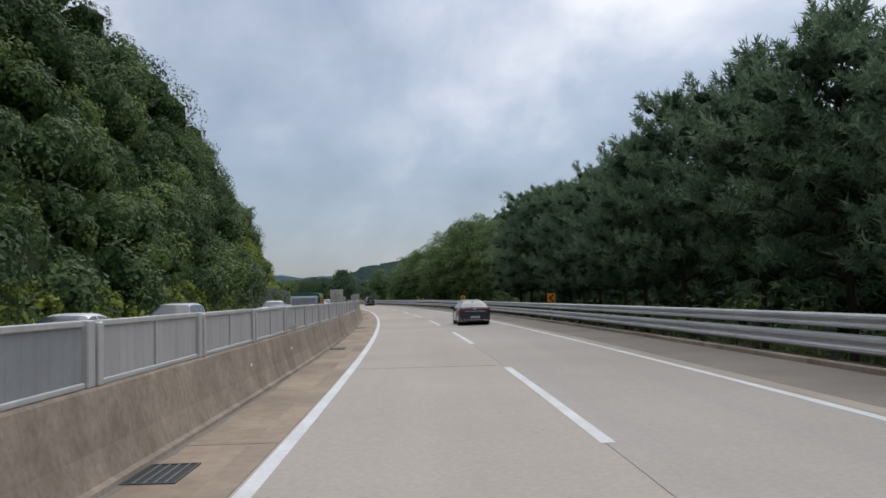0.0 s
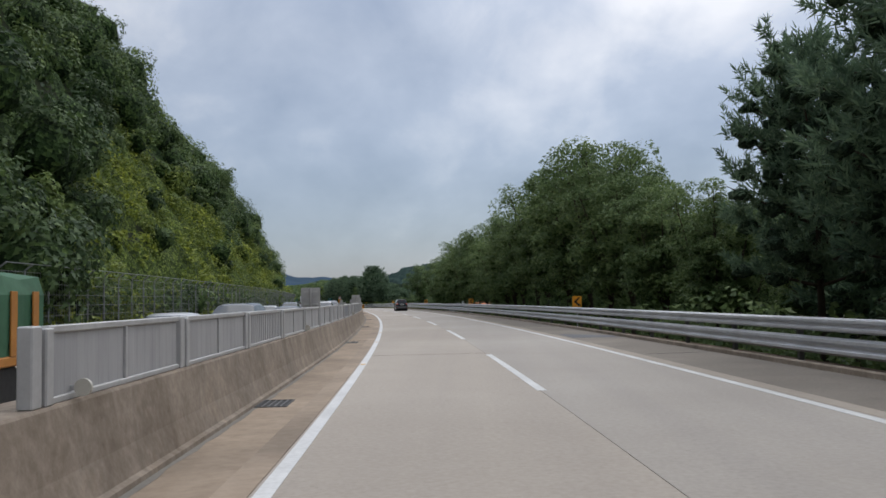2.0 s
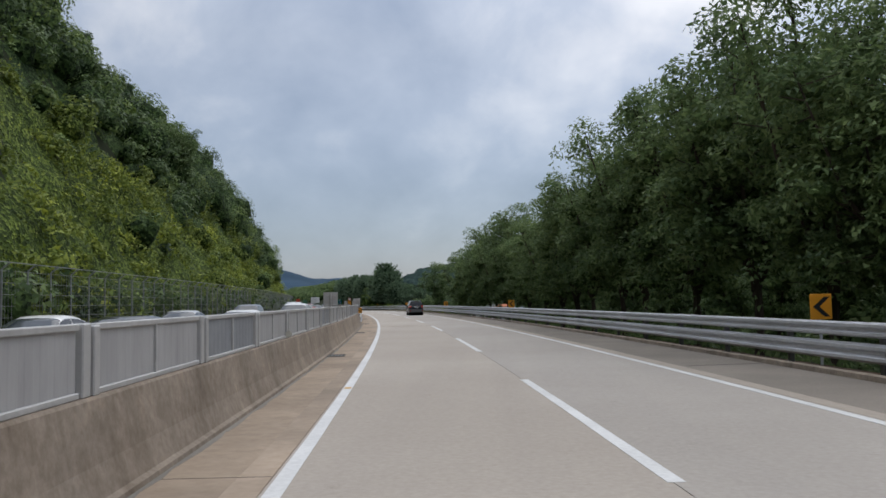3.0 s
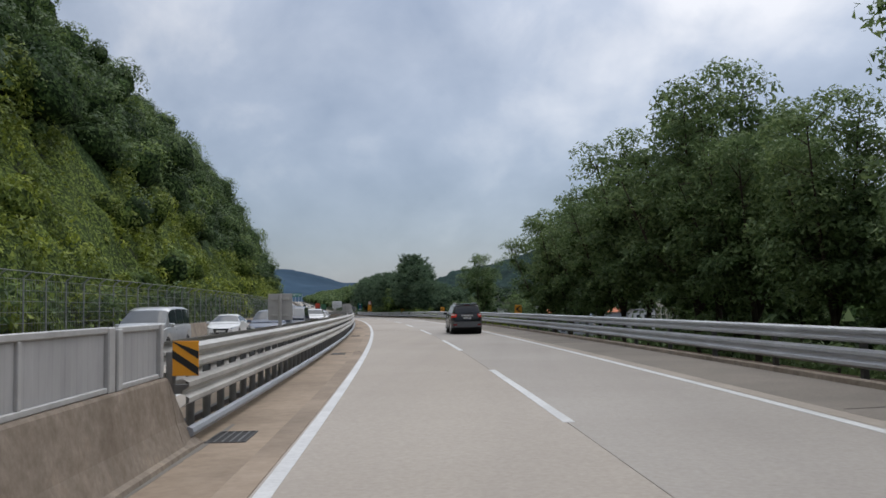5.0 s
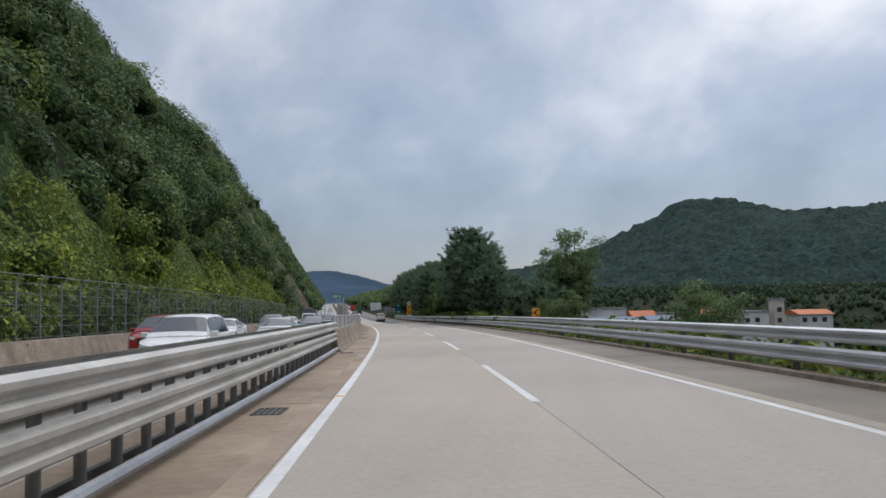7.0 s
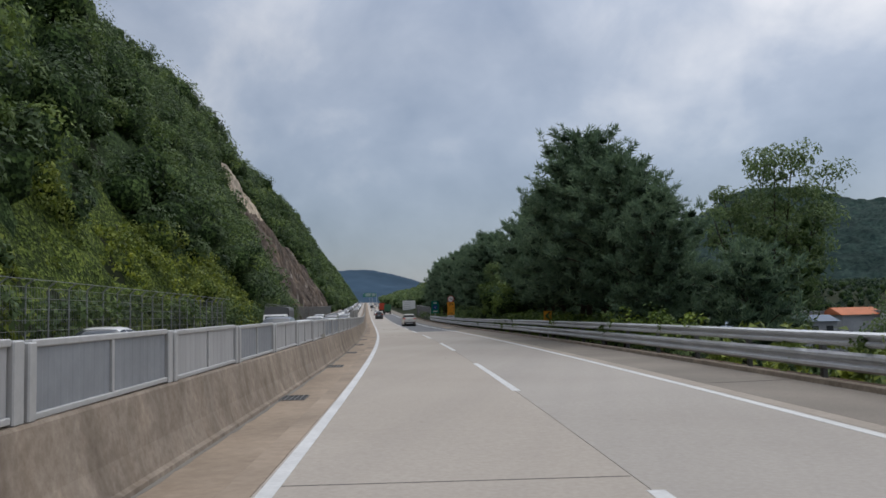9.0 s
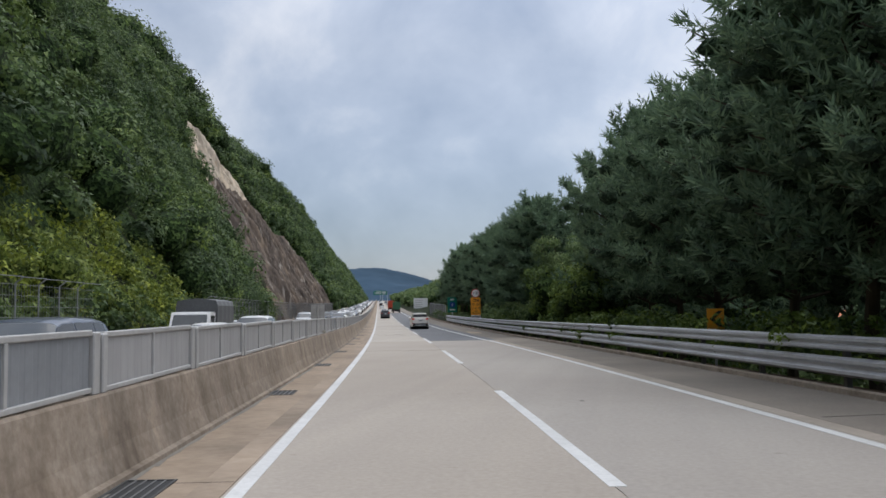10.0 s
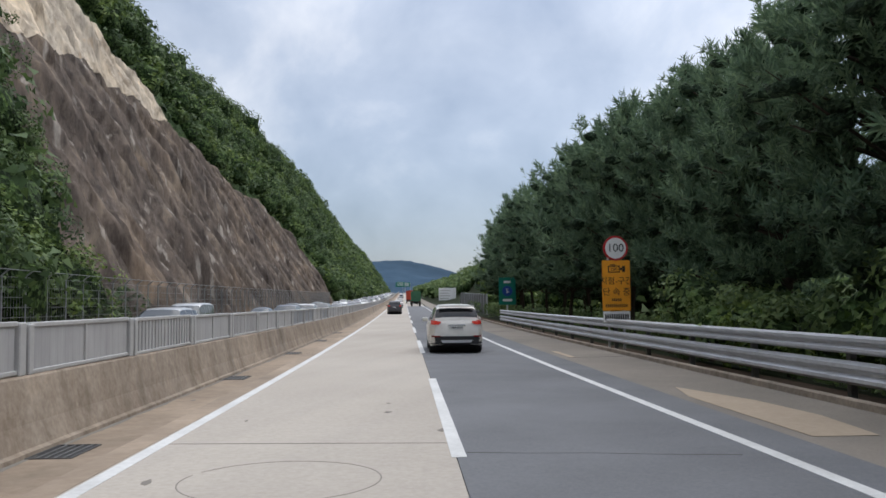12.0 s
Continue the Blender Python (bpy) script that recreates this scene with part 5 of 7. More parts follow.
# the right-hand side: undergrowth under the trees, bushes at the rail, woods farther off
scatter("undergrowth", -10, 216, 13, 26, 900, 60, 0.95, 0.16, LEAF_TREE, "dark undergrowth beneath the roadside trees", 0.4, seed=7, base=side_normals, category="undergrowth")
scatter("undergrowth", 282, 470, 12.5, 28, 900, 70, 0.75, 0.13, LEAF_TREE, "green undergrowth beneath the pines", 0.5, seed=8, base=side_normals, category="undergrowth")
scatter("rail_bushes", 284, 368, 11.2, 12.6, 240, 120, 0.6, 0.09, LEAF_BANK, "bright bushes growing behind the guardrail", 0.9, seed=9, base=side_normals, category="bushes")
scatter("rail_bushes", 205, 284, 11.3, 13.5, 190, 40, 0.45, 0.13, LEAF_VINE, "low weeds behind the guardrail", 0.7, seed=10, base=side_normals, category="bushes")
scatter("rail_weeds", 262, 352, 10.35, 10.75, 26, 90, 0.34, 0.07, LEAF_BANK, "tufts of weeds growing through the guardrail", 1.9, seed=31, base=side_normals, category="weeds")
scatter("roadside_shrubs", 327, 341, 11.9, 14.2, 46, 620, 1.15, 0.09, LEAF_BANK, "bright green leafy shrubs behind the guardrail", 1.7, core=0.7, seed=27, base=side_normals, category="shrubs")
scatter("roadside_shrubs", 341, 366, 11.5, 13.2, 60, 260, 0.95, 0.1, LEAF_TREE, "green leafy shrubs crowding the guardrail", 0.9, core=0.7, seed=29, base=side_normals, category="shrubs")
scatter("far_woods", -40, 215, 30, 60, 420, 60, 3.2, 0.6, LEAF_TREE, "woods behind the roadside trees", 0.7, core=0.62, seed=11, base=side_normals)
scatter("far_woods", 300, 520, 23, 60, 520, 60, 2.6, 0.5, LEAF_TREE, "woods behind the pines", 0.9, keep=lambda s, o, z: o < 0.2 * (s - 205) + 2, core=0.62, seed=12, base=side_normals)
scatter("far_woods", 600, 1150, 13.5, 60, 1300, 40, 2.4, 0.65, LEAF_TREE, "green trees on the far roadside bank", 0.6, core=0.62, seed=13, base=side_normals)
scatter("far_woods", 440, 610, 14, 60, 700, 90, 1.7, 0.36, LEAF_BANK, "bright green trees on the roadside bank", 0.7, keep=lambda s, o, z: o > 15 + (s - 440) * 0.075, core=0.74, seed=23, base=side_normals)
scatter("hillside_woods", 350, 408, -34, -13.6, 0, 520, 1.5, 0.11, LEAF_HILL, "trees beside the bare rock", 0.4, keep=not_vine, core=0.74, tilt=0.6, even=2.4, seed=24)
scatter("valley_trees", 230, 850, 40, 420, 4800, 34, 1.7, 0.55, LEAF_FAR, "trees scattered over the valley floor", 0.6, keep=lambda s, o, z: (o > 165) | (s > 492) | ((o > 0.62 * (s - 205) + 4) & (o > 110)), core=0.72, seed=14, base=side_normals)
scatter("valley_scrub", 208, 330, 13.5, 70, 1100, 36, 1.0, 0.27, LEAF_TREE, "green scrub on the low ground behind the guardrail", 0.4, core=0.7, seed=26, base=side_normals, category="scrub")

# bare rock face, brown below and paler above
def rock_sheet(name, stations, z_low, z_high, rows, mat, label):
    """A sheet over the cut between two heights, rough with runnels, its rims sunk into the slope."""
    reach = np.arange(-42.0, -12.0, 0.25)
    pts = []
    for q, a, b in zip(stations, z_low, z_high):
        face = hill(np.full(len(reach), q), reach)
        for u in np.linspace(0, 1, rows):
            z = a + (b - a) * u
            o = float(np.interp(z, face[::-1], reach[::-1]))
            w = noise.fractal(Vector((q * 0.30 + z * 0.1, z * 0.08, 3.0)), 0.9, 2.0, 6) * 1.1 + abs(noise.noise(Vector((q * 0.7 + z * 0.25, z * 0.1, 9.0)))) * 1.3
            w += 0.16 * noise.noise(Vector((q * 2.3 + z * 0.5, z * 0.35, 5.0)))
            rim = min(1.0, max(0.0, (float(rock_top(q)) - z) / 0.9))
            pts.append(at(q, o, z) + np.array([0.85, 0.1, 0.25]) * ((0.7 + w) * rim - 0.15 * (1 - rim)))
    faces = [(i * rows + j, i * rows + j + 1, (i + 1) * rows + j + 1, (i + 1) * rows + j) for i in range(len(stations) - 1) for j in range(rows - 1)]
    return tagged(mesh_ob(name, np.array(pts), faces, mat, smooth=True), label, "rock face", kind="structure")


cut = np.arange(384.6, 530, 0.45)
low_top = np.where(cut < 440, np.minimum(rock_seam(cut), rock_top(cut)), rock_top(cut))
rock_sheet("rock_face", cut, np.full(len(cut), -0.1), low_top, 60, ROCK, "bare brown streaked rock cut in the hillside")
cut = np.arange(391.2, 440, 0.45)
cut = cut[rock_top(cut) > rock_seam(cut) + 0.05]
rock_sheet("pale_rock_face", cut, rock_seam(cut) - 0.02, rock_top(cut), 26, ROCK_PALE, "pale bare rock above the brown cut")

# ---- mountains ----
def forest_slope(name, a, b, scale):
    return surface(name, a, b, 0.95, scale, scale * 0.12, relief=1.0, spread=0.13, stain=0.4, gloss=0.05)


# mountain forest colour dulled and blued for the haze before it
MOUNT = forest_slope("hazed_forest_mountain", (0.012, 0.026, 0.026), (0.04, 0.07, 0.058), 0.28)
# the blue of the distant air is put into the far hills' colour
HAZY = forest_slope("haze_tinted_forest", (0.04, 0.075, 0.115), (0.05, 0.088, 0.13), 0.02)


def mountain(name, eye, bearings, tops, near, far, mat, label, rough):
    """A ridge seen from afar: its crest height by bearing (degrees left of north), sloping down towards the road."""
    az = np.arange(bearings[0], bearings[-1] + 0.01, 0.25)
    top = np.interp(az, bearings, tops)
    rings = np.linspace(0, 1, 26 if far > 2000 else 100)
    v = []
    for r in rings:
        dist = near + (far - near) * r
        for a, t in zip(az, top):
            k = math.sin(min(1, r * 1.25) * math.pi / 2) if r < 0.8 else 1 - (r - 0.8) * 1.5
            x, y = eye[0] - math.sin(radians(a)) * dist, eye[1] + math.cos(radians(a)) * dist
            n1 = noise.fractal(Vector((x * rough, y * rough, 1.7)), 0.8, 2.1, 6)
            crown = 0 if far > 2000 else 5.0 * noise.noise(Vector((x * 0.10, y * 0.11, 5.0))) + 3.0 * noise.noise(Vector((x * 0.26, y * 0.26, 2.0)))
            v.append((x, y, crown * min(1, r * 8) - 8 + (t + 8) * k * (1 + 0.10 * n1 * (1 - abs(r - 0.8))) + 11 * n1 * r * (1 if far < 2000 else 2)))
    n, k = len(rings), len(az)
    f = grid_faces(n, k)
    return tagged(mesh_ob(name, v, f, mat, smooth=True), label, "mountain", kind="structure")


def grid_faces(rows, cols, flip=False):
    f = [(i * cols + j, i * cols + j + 1, (i + 1) * cols + j + 1, (i + 1) * cols + j) for i in range(rows - 1) for j in range(cols - 1)]
    return [q[::-1] for q in f] if flip else f


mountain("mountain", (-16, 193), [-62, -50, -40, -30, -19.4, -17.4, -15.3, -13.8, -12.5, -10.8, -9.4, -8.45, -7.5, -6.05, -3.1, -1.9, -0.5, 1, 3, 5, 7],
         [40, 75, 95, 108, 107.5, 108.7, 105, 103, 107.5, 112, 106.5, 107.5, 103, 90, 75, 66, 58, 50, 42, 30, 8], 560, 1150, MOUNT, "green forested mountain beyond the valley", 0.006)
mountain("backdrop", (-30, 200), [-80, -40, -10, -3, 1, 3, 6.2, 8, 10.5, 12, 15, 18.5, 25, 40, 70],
         [70, 110, 118, 112, 104, 88, 78, 74, 82, 92, 112, 128, 135, 120, 80], 2200, 3100, HAZY, "hills on the horizon with blue haze in their colour", 0.002)

# ---- village in the valley ----
WALLS = [surface("plaster_white", (0.55, 0.55, 0.53), (0.68, 0.68, 0.66), 0.8, 2.0, 0.3), surface("plaster_cream", (0.48, 0.44, 0.36), (0.6, 0.56, 0.47), 0.8, 2.0, 0.3), surface("block_grey", (0.3, 0.31, 0.33), (0.4, 0.41, 0.43), 0.8, 2.0, 0.3)]
ROOFS = [surface("roof_orange", (0.42, 0.12, 0.045), (0.55, 0.18, 0.07), 0.7, 3.0, 0.4), surface("roof_blue", (0.07, 0.11, 0.17), (0.11, 0.16, 0.23), 0.6, 3.0, 0.4), surface("roof_grey", (0.22, 0.22, 0.23), (0.32, 0.32, 0.33), 0.7, 3.0, 0.4)]
PANE = surface("window_dark", (0.03, 0.035, 0.04), (0.06, 0.065, 0.07), 0.15, 2.0)


def house(s, off, w, d, h, wall, roof, gable, label, turn=0.0):
    z = float(ground_z(s, off))
    root = thing("house", stand(s, off, z, turn), label, "house", "village houses")
    bm = bmesh.new()
    box(bm, -w / 2, w / 2, -d / 2, d / 2, -1.0, h)
    part("wall", bm, wall, root)
    bm = bmesh.new()
    o = 0.5
    if gable:
        p = [(-w / 2 - o, -d / 2 - o, h), (w / 2 + o, -d / 2 - o, h), (w / 2 + o, d / 2 + o, h), (-w / 2 - o, d / 2 + o, h), (-w / 2 - o, 0, h + gable), (w / 2 + o, 0, h + gable)]
        vs = [bm.verts.new(q) for q in p]
        for q in ((0, 1, 5, 4), (2, 3, 4, 5), (0, 4, 3), (1, 2, 5), (3, 2, 1, 0)):
            bm.faces.new([vs[i] for i in q])
    else:
        box(bm, -w / 2 - 0.2, w / 2 + 0.2, -d / 2 - 0.2, d / 2 + 0.2, h, h + 0.5)
    part("roof", bm, roof, root)
    for fl in range(max(1, int(h // 3))):
        for i in range(max(1, int(w // 3))):
            x = -w / 2 + 1.5 + i * 3
            bm = bmesh.new()
            box(bm, x - 0.7, x + 0.7, -d / 2 - 0.05, -d / 2 + 0.05, fl * 3 + 1.0, fl * 3 + 2.3)
            part("window", bm, PANE, root)


house(442, 78, 9, 8, 7.9, WALLS[0], ROOFS[2], 0, "white three-storey block with flat roof")
house(438, 87, 7, 6, 6.6, WALLS[0], ROOFS[0], 1.8, "white house with an orange gable roof")
house(412, 84, 12, 7, 6.2, WALLS[2], ROOFS[1], 1.2, "long grey shed with a blue roof")
house(437, 96, 10, 9, 8.2, WALLS[1], ROOFS[2], 0, "cream rendered building with flat roof")
house(421, 121, 3, 3, 13.4, WALLS[1], ROOFS[2], 0, "cream tower-like block with flat roof")
house(430, 106, 9, 8, 8.8, WALLS[2], ROOFS[0], 1.6, "grey house with an orange roof")
house(470, 80, 12, 9, 6.6, WALLS[0], ROOFS[2], 0, "white house with a flat grey roof")
house(424, 114, 8, 8, 9.8, WALLS[0], ROOFS[2], 0, "white four-storey block with flat roof")
house(380, 58, 10, 8, 4.6, WALLS[0], ROOFS[1], 1.4, "white shed with a blue roof")
house(420, 130, 10, 8, 9.2, WALLS[0], ROOFS[0], 1.4, "white house with an orange roof")


# ---- vehicles ----
def glossy(name, c, rough=0.25, metal=0.0, coat=0.0, spec=0.4):
    m, n, l, b = material(name, rough, metal)
    k = ramp_of(n, l, noise_tex(n, l, 3.0, 4.0), [(0.3, tuple(a * 0.86 for a in c)), (0.7, c)])
    l.new(k, b.inputs["Base Color"])
    b.inputs["Coat Weight"].default_value, b.inputs["Coat Roughness"].default_value = coat, 0.04
    b.inputs["Specular IOR Level"].default_value = spec
    return m


def paint(name, c, metal=0.3):
    dark = max(c) < 0.03
    return glossy(name, c, 0.3 if dark else 0.4, 0.0 if dark else metal, 0.75 if dark else 0.6, 0.12 if dark else 0.2)


def lamp_glass(name, c, glow=0.0):
    m, n, l, b = material(name, 0.12)
    b.inputs["Base Color"].default_value = rgba(c)
    b.inputs["Coat Weight"].default_value = 1.0
    if glow:
        b.inputs["Emission Color"].default_value, b.inputs["Emission Strength"].default_value = rgba(c), glow
    return m


GLASS = glossy("tinted_glass", (0.012, 0.014, 0.017), 0.04, 0.0, 0.0, 0.4)
GLASS_PALE = glossy("windscreen_glass", (0.05, 0.058, 0.064), 0.05, 0.0, 0.0, 0.5)
TYRE = surface("tyre_rubber", (0.012, 0.012, 0.012), (0.028, 0.028, 0.028), 0.85, 14.0)
RIM = glossy("alloy_rim", (0.62, 0.62, 0.63), 0.3, 0.7)
CHROME = glossy("chrome", (0.82, 0.82, 0.83), 0.24, 0.9)
TRIM = surface("black_plastic", (0.018, 0.018, 0.019), (0.035, 0.035, 0.036), 0.6, 10.0)
RAIL_GREY = glossy("satin_grey_rail", (0.3, 0.3, 0.31), 0.35, 0.6)
BODY_GREY = glossy("grey_metallic_lower_paint", (0.075, 0.073, 0.076), 0.35, 0.3, 0.4, 0.3)
GREY_TRIM = surface("grey_bumper_plastic", (0.085, 0.088, 0.092), (0.13, 0.133, 0.138), 0.5, 8.0)
TAIL = lamp_glass("tail_lamp_red", (0.2, 0.007, 0.006))
TAIL_ON = lamp_glass("tail_lamp_lit", (0.62, 0.035, 0.02), 0.12)
CLEAR_LAMP = lamp_glass("clear_lamp", (0.72, 0.66, 0.62))
HEAD_LAMP = lamp_glass("head_lamp", (0.6, 0.62, 0.65))
PLATE = surface("number_plate", (0.6, 0.6, 0.58), (0.7, 0.7, 0.68), 0.5, 6.0)
UNDER = surface("underbody", (0.008, 0.008, 0.008), (0.018, 0.018, 0.018), 0.8, 6.0)


def car_shape(spec):
    """Lower body and cabin as two lofts from length, width, height and a few profile points."""
    L, W, H = spec["L"], spec["W"], spec["H"]
    rear, front = -L / 2, L / 2
    wr, ax0, ax1 = spec["wheel"], spec["axles"][0], spec["axles"][1]
    sill, belt = spec["sill"], spec["belt"]
    fine = spec.get("fine", 34)
    deck_y, deck_z = zip(*spec["deck"])
    roof_y, roof_z = zip(*spec["roof"])
    ys = sorted(set(np.round(np.concatenate([
        rear + np.array([0, 0.015, 0.05, 0.1, 0.18, 0.3]), front - np.array([0, 0.015, 0.05, 0.12, 0.22, 0.36, 0.5]),
        np.linspace(rear + 0.3, front - 0.5, fine), ax0 + np.linspace(-wr * 1.16, wr * 1.16, fine // 2), ax1 + np.linspace(-wr * 1.16, wr * 1.16, fine // 2), list(spec["cuts"])]), 3)))
    ys = np.array(ys)

    def half(y):
        e = np.clip((y - rear) / 0.75, 0, 1)
        g = np.clip((front - y) / 1.0, 0, 1)
        return W / 2 * (0.80 + 0.20 * (1 - (1 - e) ** 3.0)) * (0.72 + 0.28 * (1 - (1 - g) ** 2.4))

    def arch(y):
        z = np.full_like(y, sill)
        for a in (ax0, ax1):
            r = wr * 1.12
            z = np.maximum(z, np.where(np.abs(y - a) < r, wr * 0.98 + np.sqrt(np.maximum(r * r - (y - a) ** 2, 0)) * 0.98, 0))
        up = np.interp(y, [rear, rear + 0.35, front - 0.5, front], [spec["tail_up"], sill, sill, sill + 0.04])
        return np.maximum(z, up)

    w, zb = half(ys), arch(ys)
    zd = np.interp(ys, deck_y, deck_z)
    zbelt = np.minimum(zd - 0.02, np.interp(ys, [rear, front], [belt + 0.05, belt - 0.04]))
    verts = []
    for y, hw, b, d, bl in zip(ys, w, zb, zd, zbelt):
        mid = b + (bl - b) * 0.5
        ring = [(hw * 0.55, b + 0.02), (hw * 0.94, b), (hw * 0.985, b + (bl - b) * 0.12), (hw, mid), (hw * 0.992, b + (bl - b) * 0.72), (hw * 0.965, bl - 0.015), (hw * 0.90, bl + (d - bl) * 0.35), (hw * 0.7, bl + (d - bl) * 0.85), (0.0, d)]
        ring = ring + [(-x, z) for x, z in ring[-2::-1]]
        verts += [(x, y, z) for x, z in ring]
    n, k = len(ys), 17
    faces = grid_faces(n, k, True)
    faces += [tuple(range(k)), tuple(range((n - 1) * k, n * k))[::-1]]

    def cabin_half(y, z):
        base = half(np.array([y]))[0] * 0.915
        t = np.clip((z - belt) / (H - belt), 0, 1)
        return base * (1 - t) + W / 2 * spec["roof_w"] * t

    cy = np.array(sorted(set(np.round(np.concatenate([np.linspace(roof_y[0], roof_y[-1], max(12, fine - 4)), roof_y, list(spec["cuts"])]), 3))))
    cy = cy[(cy >= roof_y[0]) & (cy <= roof_y[-1])]
    cz = np.interp(cy, roof_y, roof_z)
    cv = []
    for y, z in zip(cy, cz):
        low = min(float(np.interp(y, deck_y, deck_z)) - 0.03, belt - 0.02)
        z = max(z, low + 0.02)
        edge = max(low + 0.01, z - 0.07 * np.clip((z - belt) / (H - belt), 0.05, 1))
        ring = [(cabin_half(y, low), low), (cabin_half(y, belt), max(low + 0.005, min(belt + 0.02, edge - 0.004))), (cabin_half(y, edge), edge), (cabin_half(y, z) * 0.90, z - 0.004), (cabin_half(y, z) * 0.55, z + 0.012), (0, z + 0.018)]
        ring = ring + [(-x, q) for x, q in ring[-2::-1]]
        cv += [(x, y, q) for x, q in ring]
    return (verts, faces), (np.array(cv).reshape(len(cy), 11, 3), cy), half


def pane(name, P, cy, y0, y1, cols, parent, mat, inset=0.0, lift=0.006, label=""):
    """A window cut from the cabin's skin and set just proud of it."""
    idx = [i for i, y in enumerate(cy) if y0 - 1e-4 <= y <= y1 + 1e-4]
    G = P[np.ix_(idx, cols)].copy()
    if inset:
        a = G[:, 0].copy()
        b = G[:, -1].copy()
        G[:, 0] = a + (b - a) * inset
        G[:, -1] = b + (a - b) * inset * 0.6
    n, k = G.shape[:2]
    c = np.array([0, (cy[0] + cy[-1]) / 2, P[:, :, 2].min() + 0.2])
    du, dv = np.gradient(G, axis=0), np.gradient(G, axis=1) if k > 1 else G * 0
    nr = np.cross(du, dv)
    nr /= np.linalg.norm(nr, axis=2)[:, :, None] + 1e-9
    if ((G - c) * nr).sum() < 0:
        nr = -nr
    G = G + nr * lift
    fl = grid_faces(n, k)
    ob = mesh_ob(name, G.reshape(-1, 3), fl, mat, parent, smooth=True, label=label)
    return ob


def wheel_part(parent, x, y, r, side, spokes=10, broad=1.0):
    bm = bmesh.new()
    w = 0.115
    prof = [(r * 0.66, -w), (r * 0.9, -w), (r * 0.98, -w * 0.75), (r, -w * 0.4), (r, w * 0.4), (r * 0.98, w * 0.75), (r * 0.9, w), (r * 0.66, w), (r * 0.6, 0)]
    seg = 28
    rings = [[bm.verts.new((px, pr * math.cos(a), pr * math.sin(a))) for pr, px in prof] for a in np.linspace(0, 2 * math.pi, seg, endpoint=False)]
    for i in range(seg):
        a, b = rings[i], rings[(i + 1) % seg]
        for j in range(len(prof)):
            j2 = (j + 1) % len(prof)
            bm.faces.new((a[j], a[j2], b[j2], b[j]))
    wheel = part("wheel", bm, TYRE, parent, smooth=True)
    wheel.location = (x, y, r)
    bm = bmesh.new()
    f = side * w * 0.72
    tube(bm, (f * 0.55, 0, 0), (f * 0.5, 0, 0), r * 0.66, sides=28)
    part("rim_dish", bm, UNDER, wheel)
    bm = bmesh.new()
    tube(bm, (f * 0.6, 0, 0), (f * 1.06, 0, 0), r * 0.13, sides=12)
    for i in range(spokes):
        a = 2 * math.pi * i / spokes
        c, s_ = math.cos(a), math.sin(a)
        tube(bm, (f * 1.02, c * r * 0.1, s_ * r * 0.1), (f * 0.98, c * r * 0.64, s_ * r * 0.64), r * 0.055 * broad, r * 0.075 * broad, 6)
    o = [bm.verts.new((f * 1.0, r * 0.665 * math.cos(a), r * 0.665 * math.sin(a))) for a in np.linspace(0, 2 * math.pi, 28, endpoint=False)]
    q = [bm.verts.new((f * 1.04, r * 0.60 * math.cos(a), r * 0.60 * math.sin(a))) for a in np.linspace(0, 2 * math.pi, 28, endpoint=False)]
    for i in range(28):
        j = (i + 1) % 28
        bm.faces.new((o[i], o[j], q[j], q[i]))
    part("rim", bm, RIM, wheel)
    return wheel


outline = {}


def on_rear(parent, name, pts, mat, y, depth=0.03, wrap=0.0, label="", bevel=0.006, side_curve=None):
    """A plate on the car's tail or nose from (x, z) corners; wrap bends its outer end round the corner."""
    bm = bmesh.new()
    s = -1 if y < 0 else 1
    back = np.linspace(0, 1.2, 80)
    wide = outline["half"](s * (outline["L"] / 2 - back)) * 0.985

    def yy(x):
        return y - s * float(np.interp(abs(x), wide, back)) if abs(x) > wide[0] else y
    n = 12
    # subdivide along x for the wrap
    top = sorted(pts[: len(pts) // 2], key=lambda p: p[0])
    bot = sorted(pts[len(pts) // 2:], key=lambda p: p[0])
    xs_t = np.linspace(top[0][0], top[-1][0], n)
    xs_b = np.linspace(bot[0][0], bot[-1][0], n)
    T_ = [(x, np.interp(x, [p[0] for p in top], [p[1] for p in top])) for x in xs_t]
    B_ = [(x, np.interp(x, [p[0] for p in bot], [p[1] for p in bot])) for x in xs_b]
    vo = [[bm.verts.new((x, yy(x) + s * depth, z)) for x, z in row] for row in (T_, B_)]
    vi = [[bm.verts.new((x, yy(x) - s * 0.05, z)) for x, z in row] for row in (T_, B_)]
    for i in range(n - 1):
        bm.faces.new((vo[0][i], vo[0][i + 1], vo[1][i + 1], vo[1][i]))
        bm.faces.new((vi[0][i + 1], vi[0][i], vi[1][i], vi[1][i + 1]))
        bm.faces.new((vo[0][i + 1], vo[0][i], vi[0][i], vi[0][i + 1]))
        bm.faces.new((vo[1][i], vo[1][i + 1], vi[1][i + 1], vi[1][i]))
    for i in (0, n - 1):
        bm.faces.new((vo[0][i], vo[1][i], vi[1][i], vi[0][i]))
    bmesh.ops.recalc_face_normals(bm, faces=bm.faces[:])
    return part(name, bm, mat, parent, label)


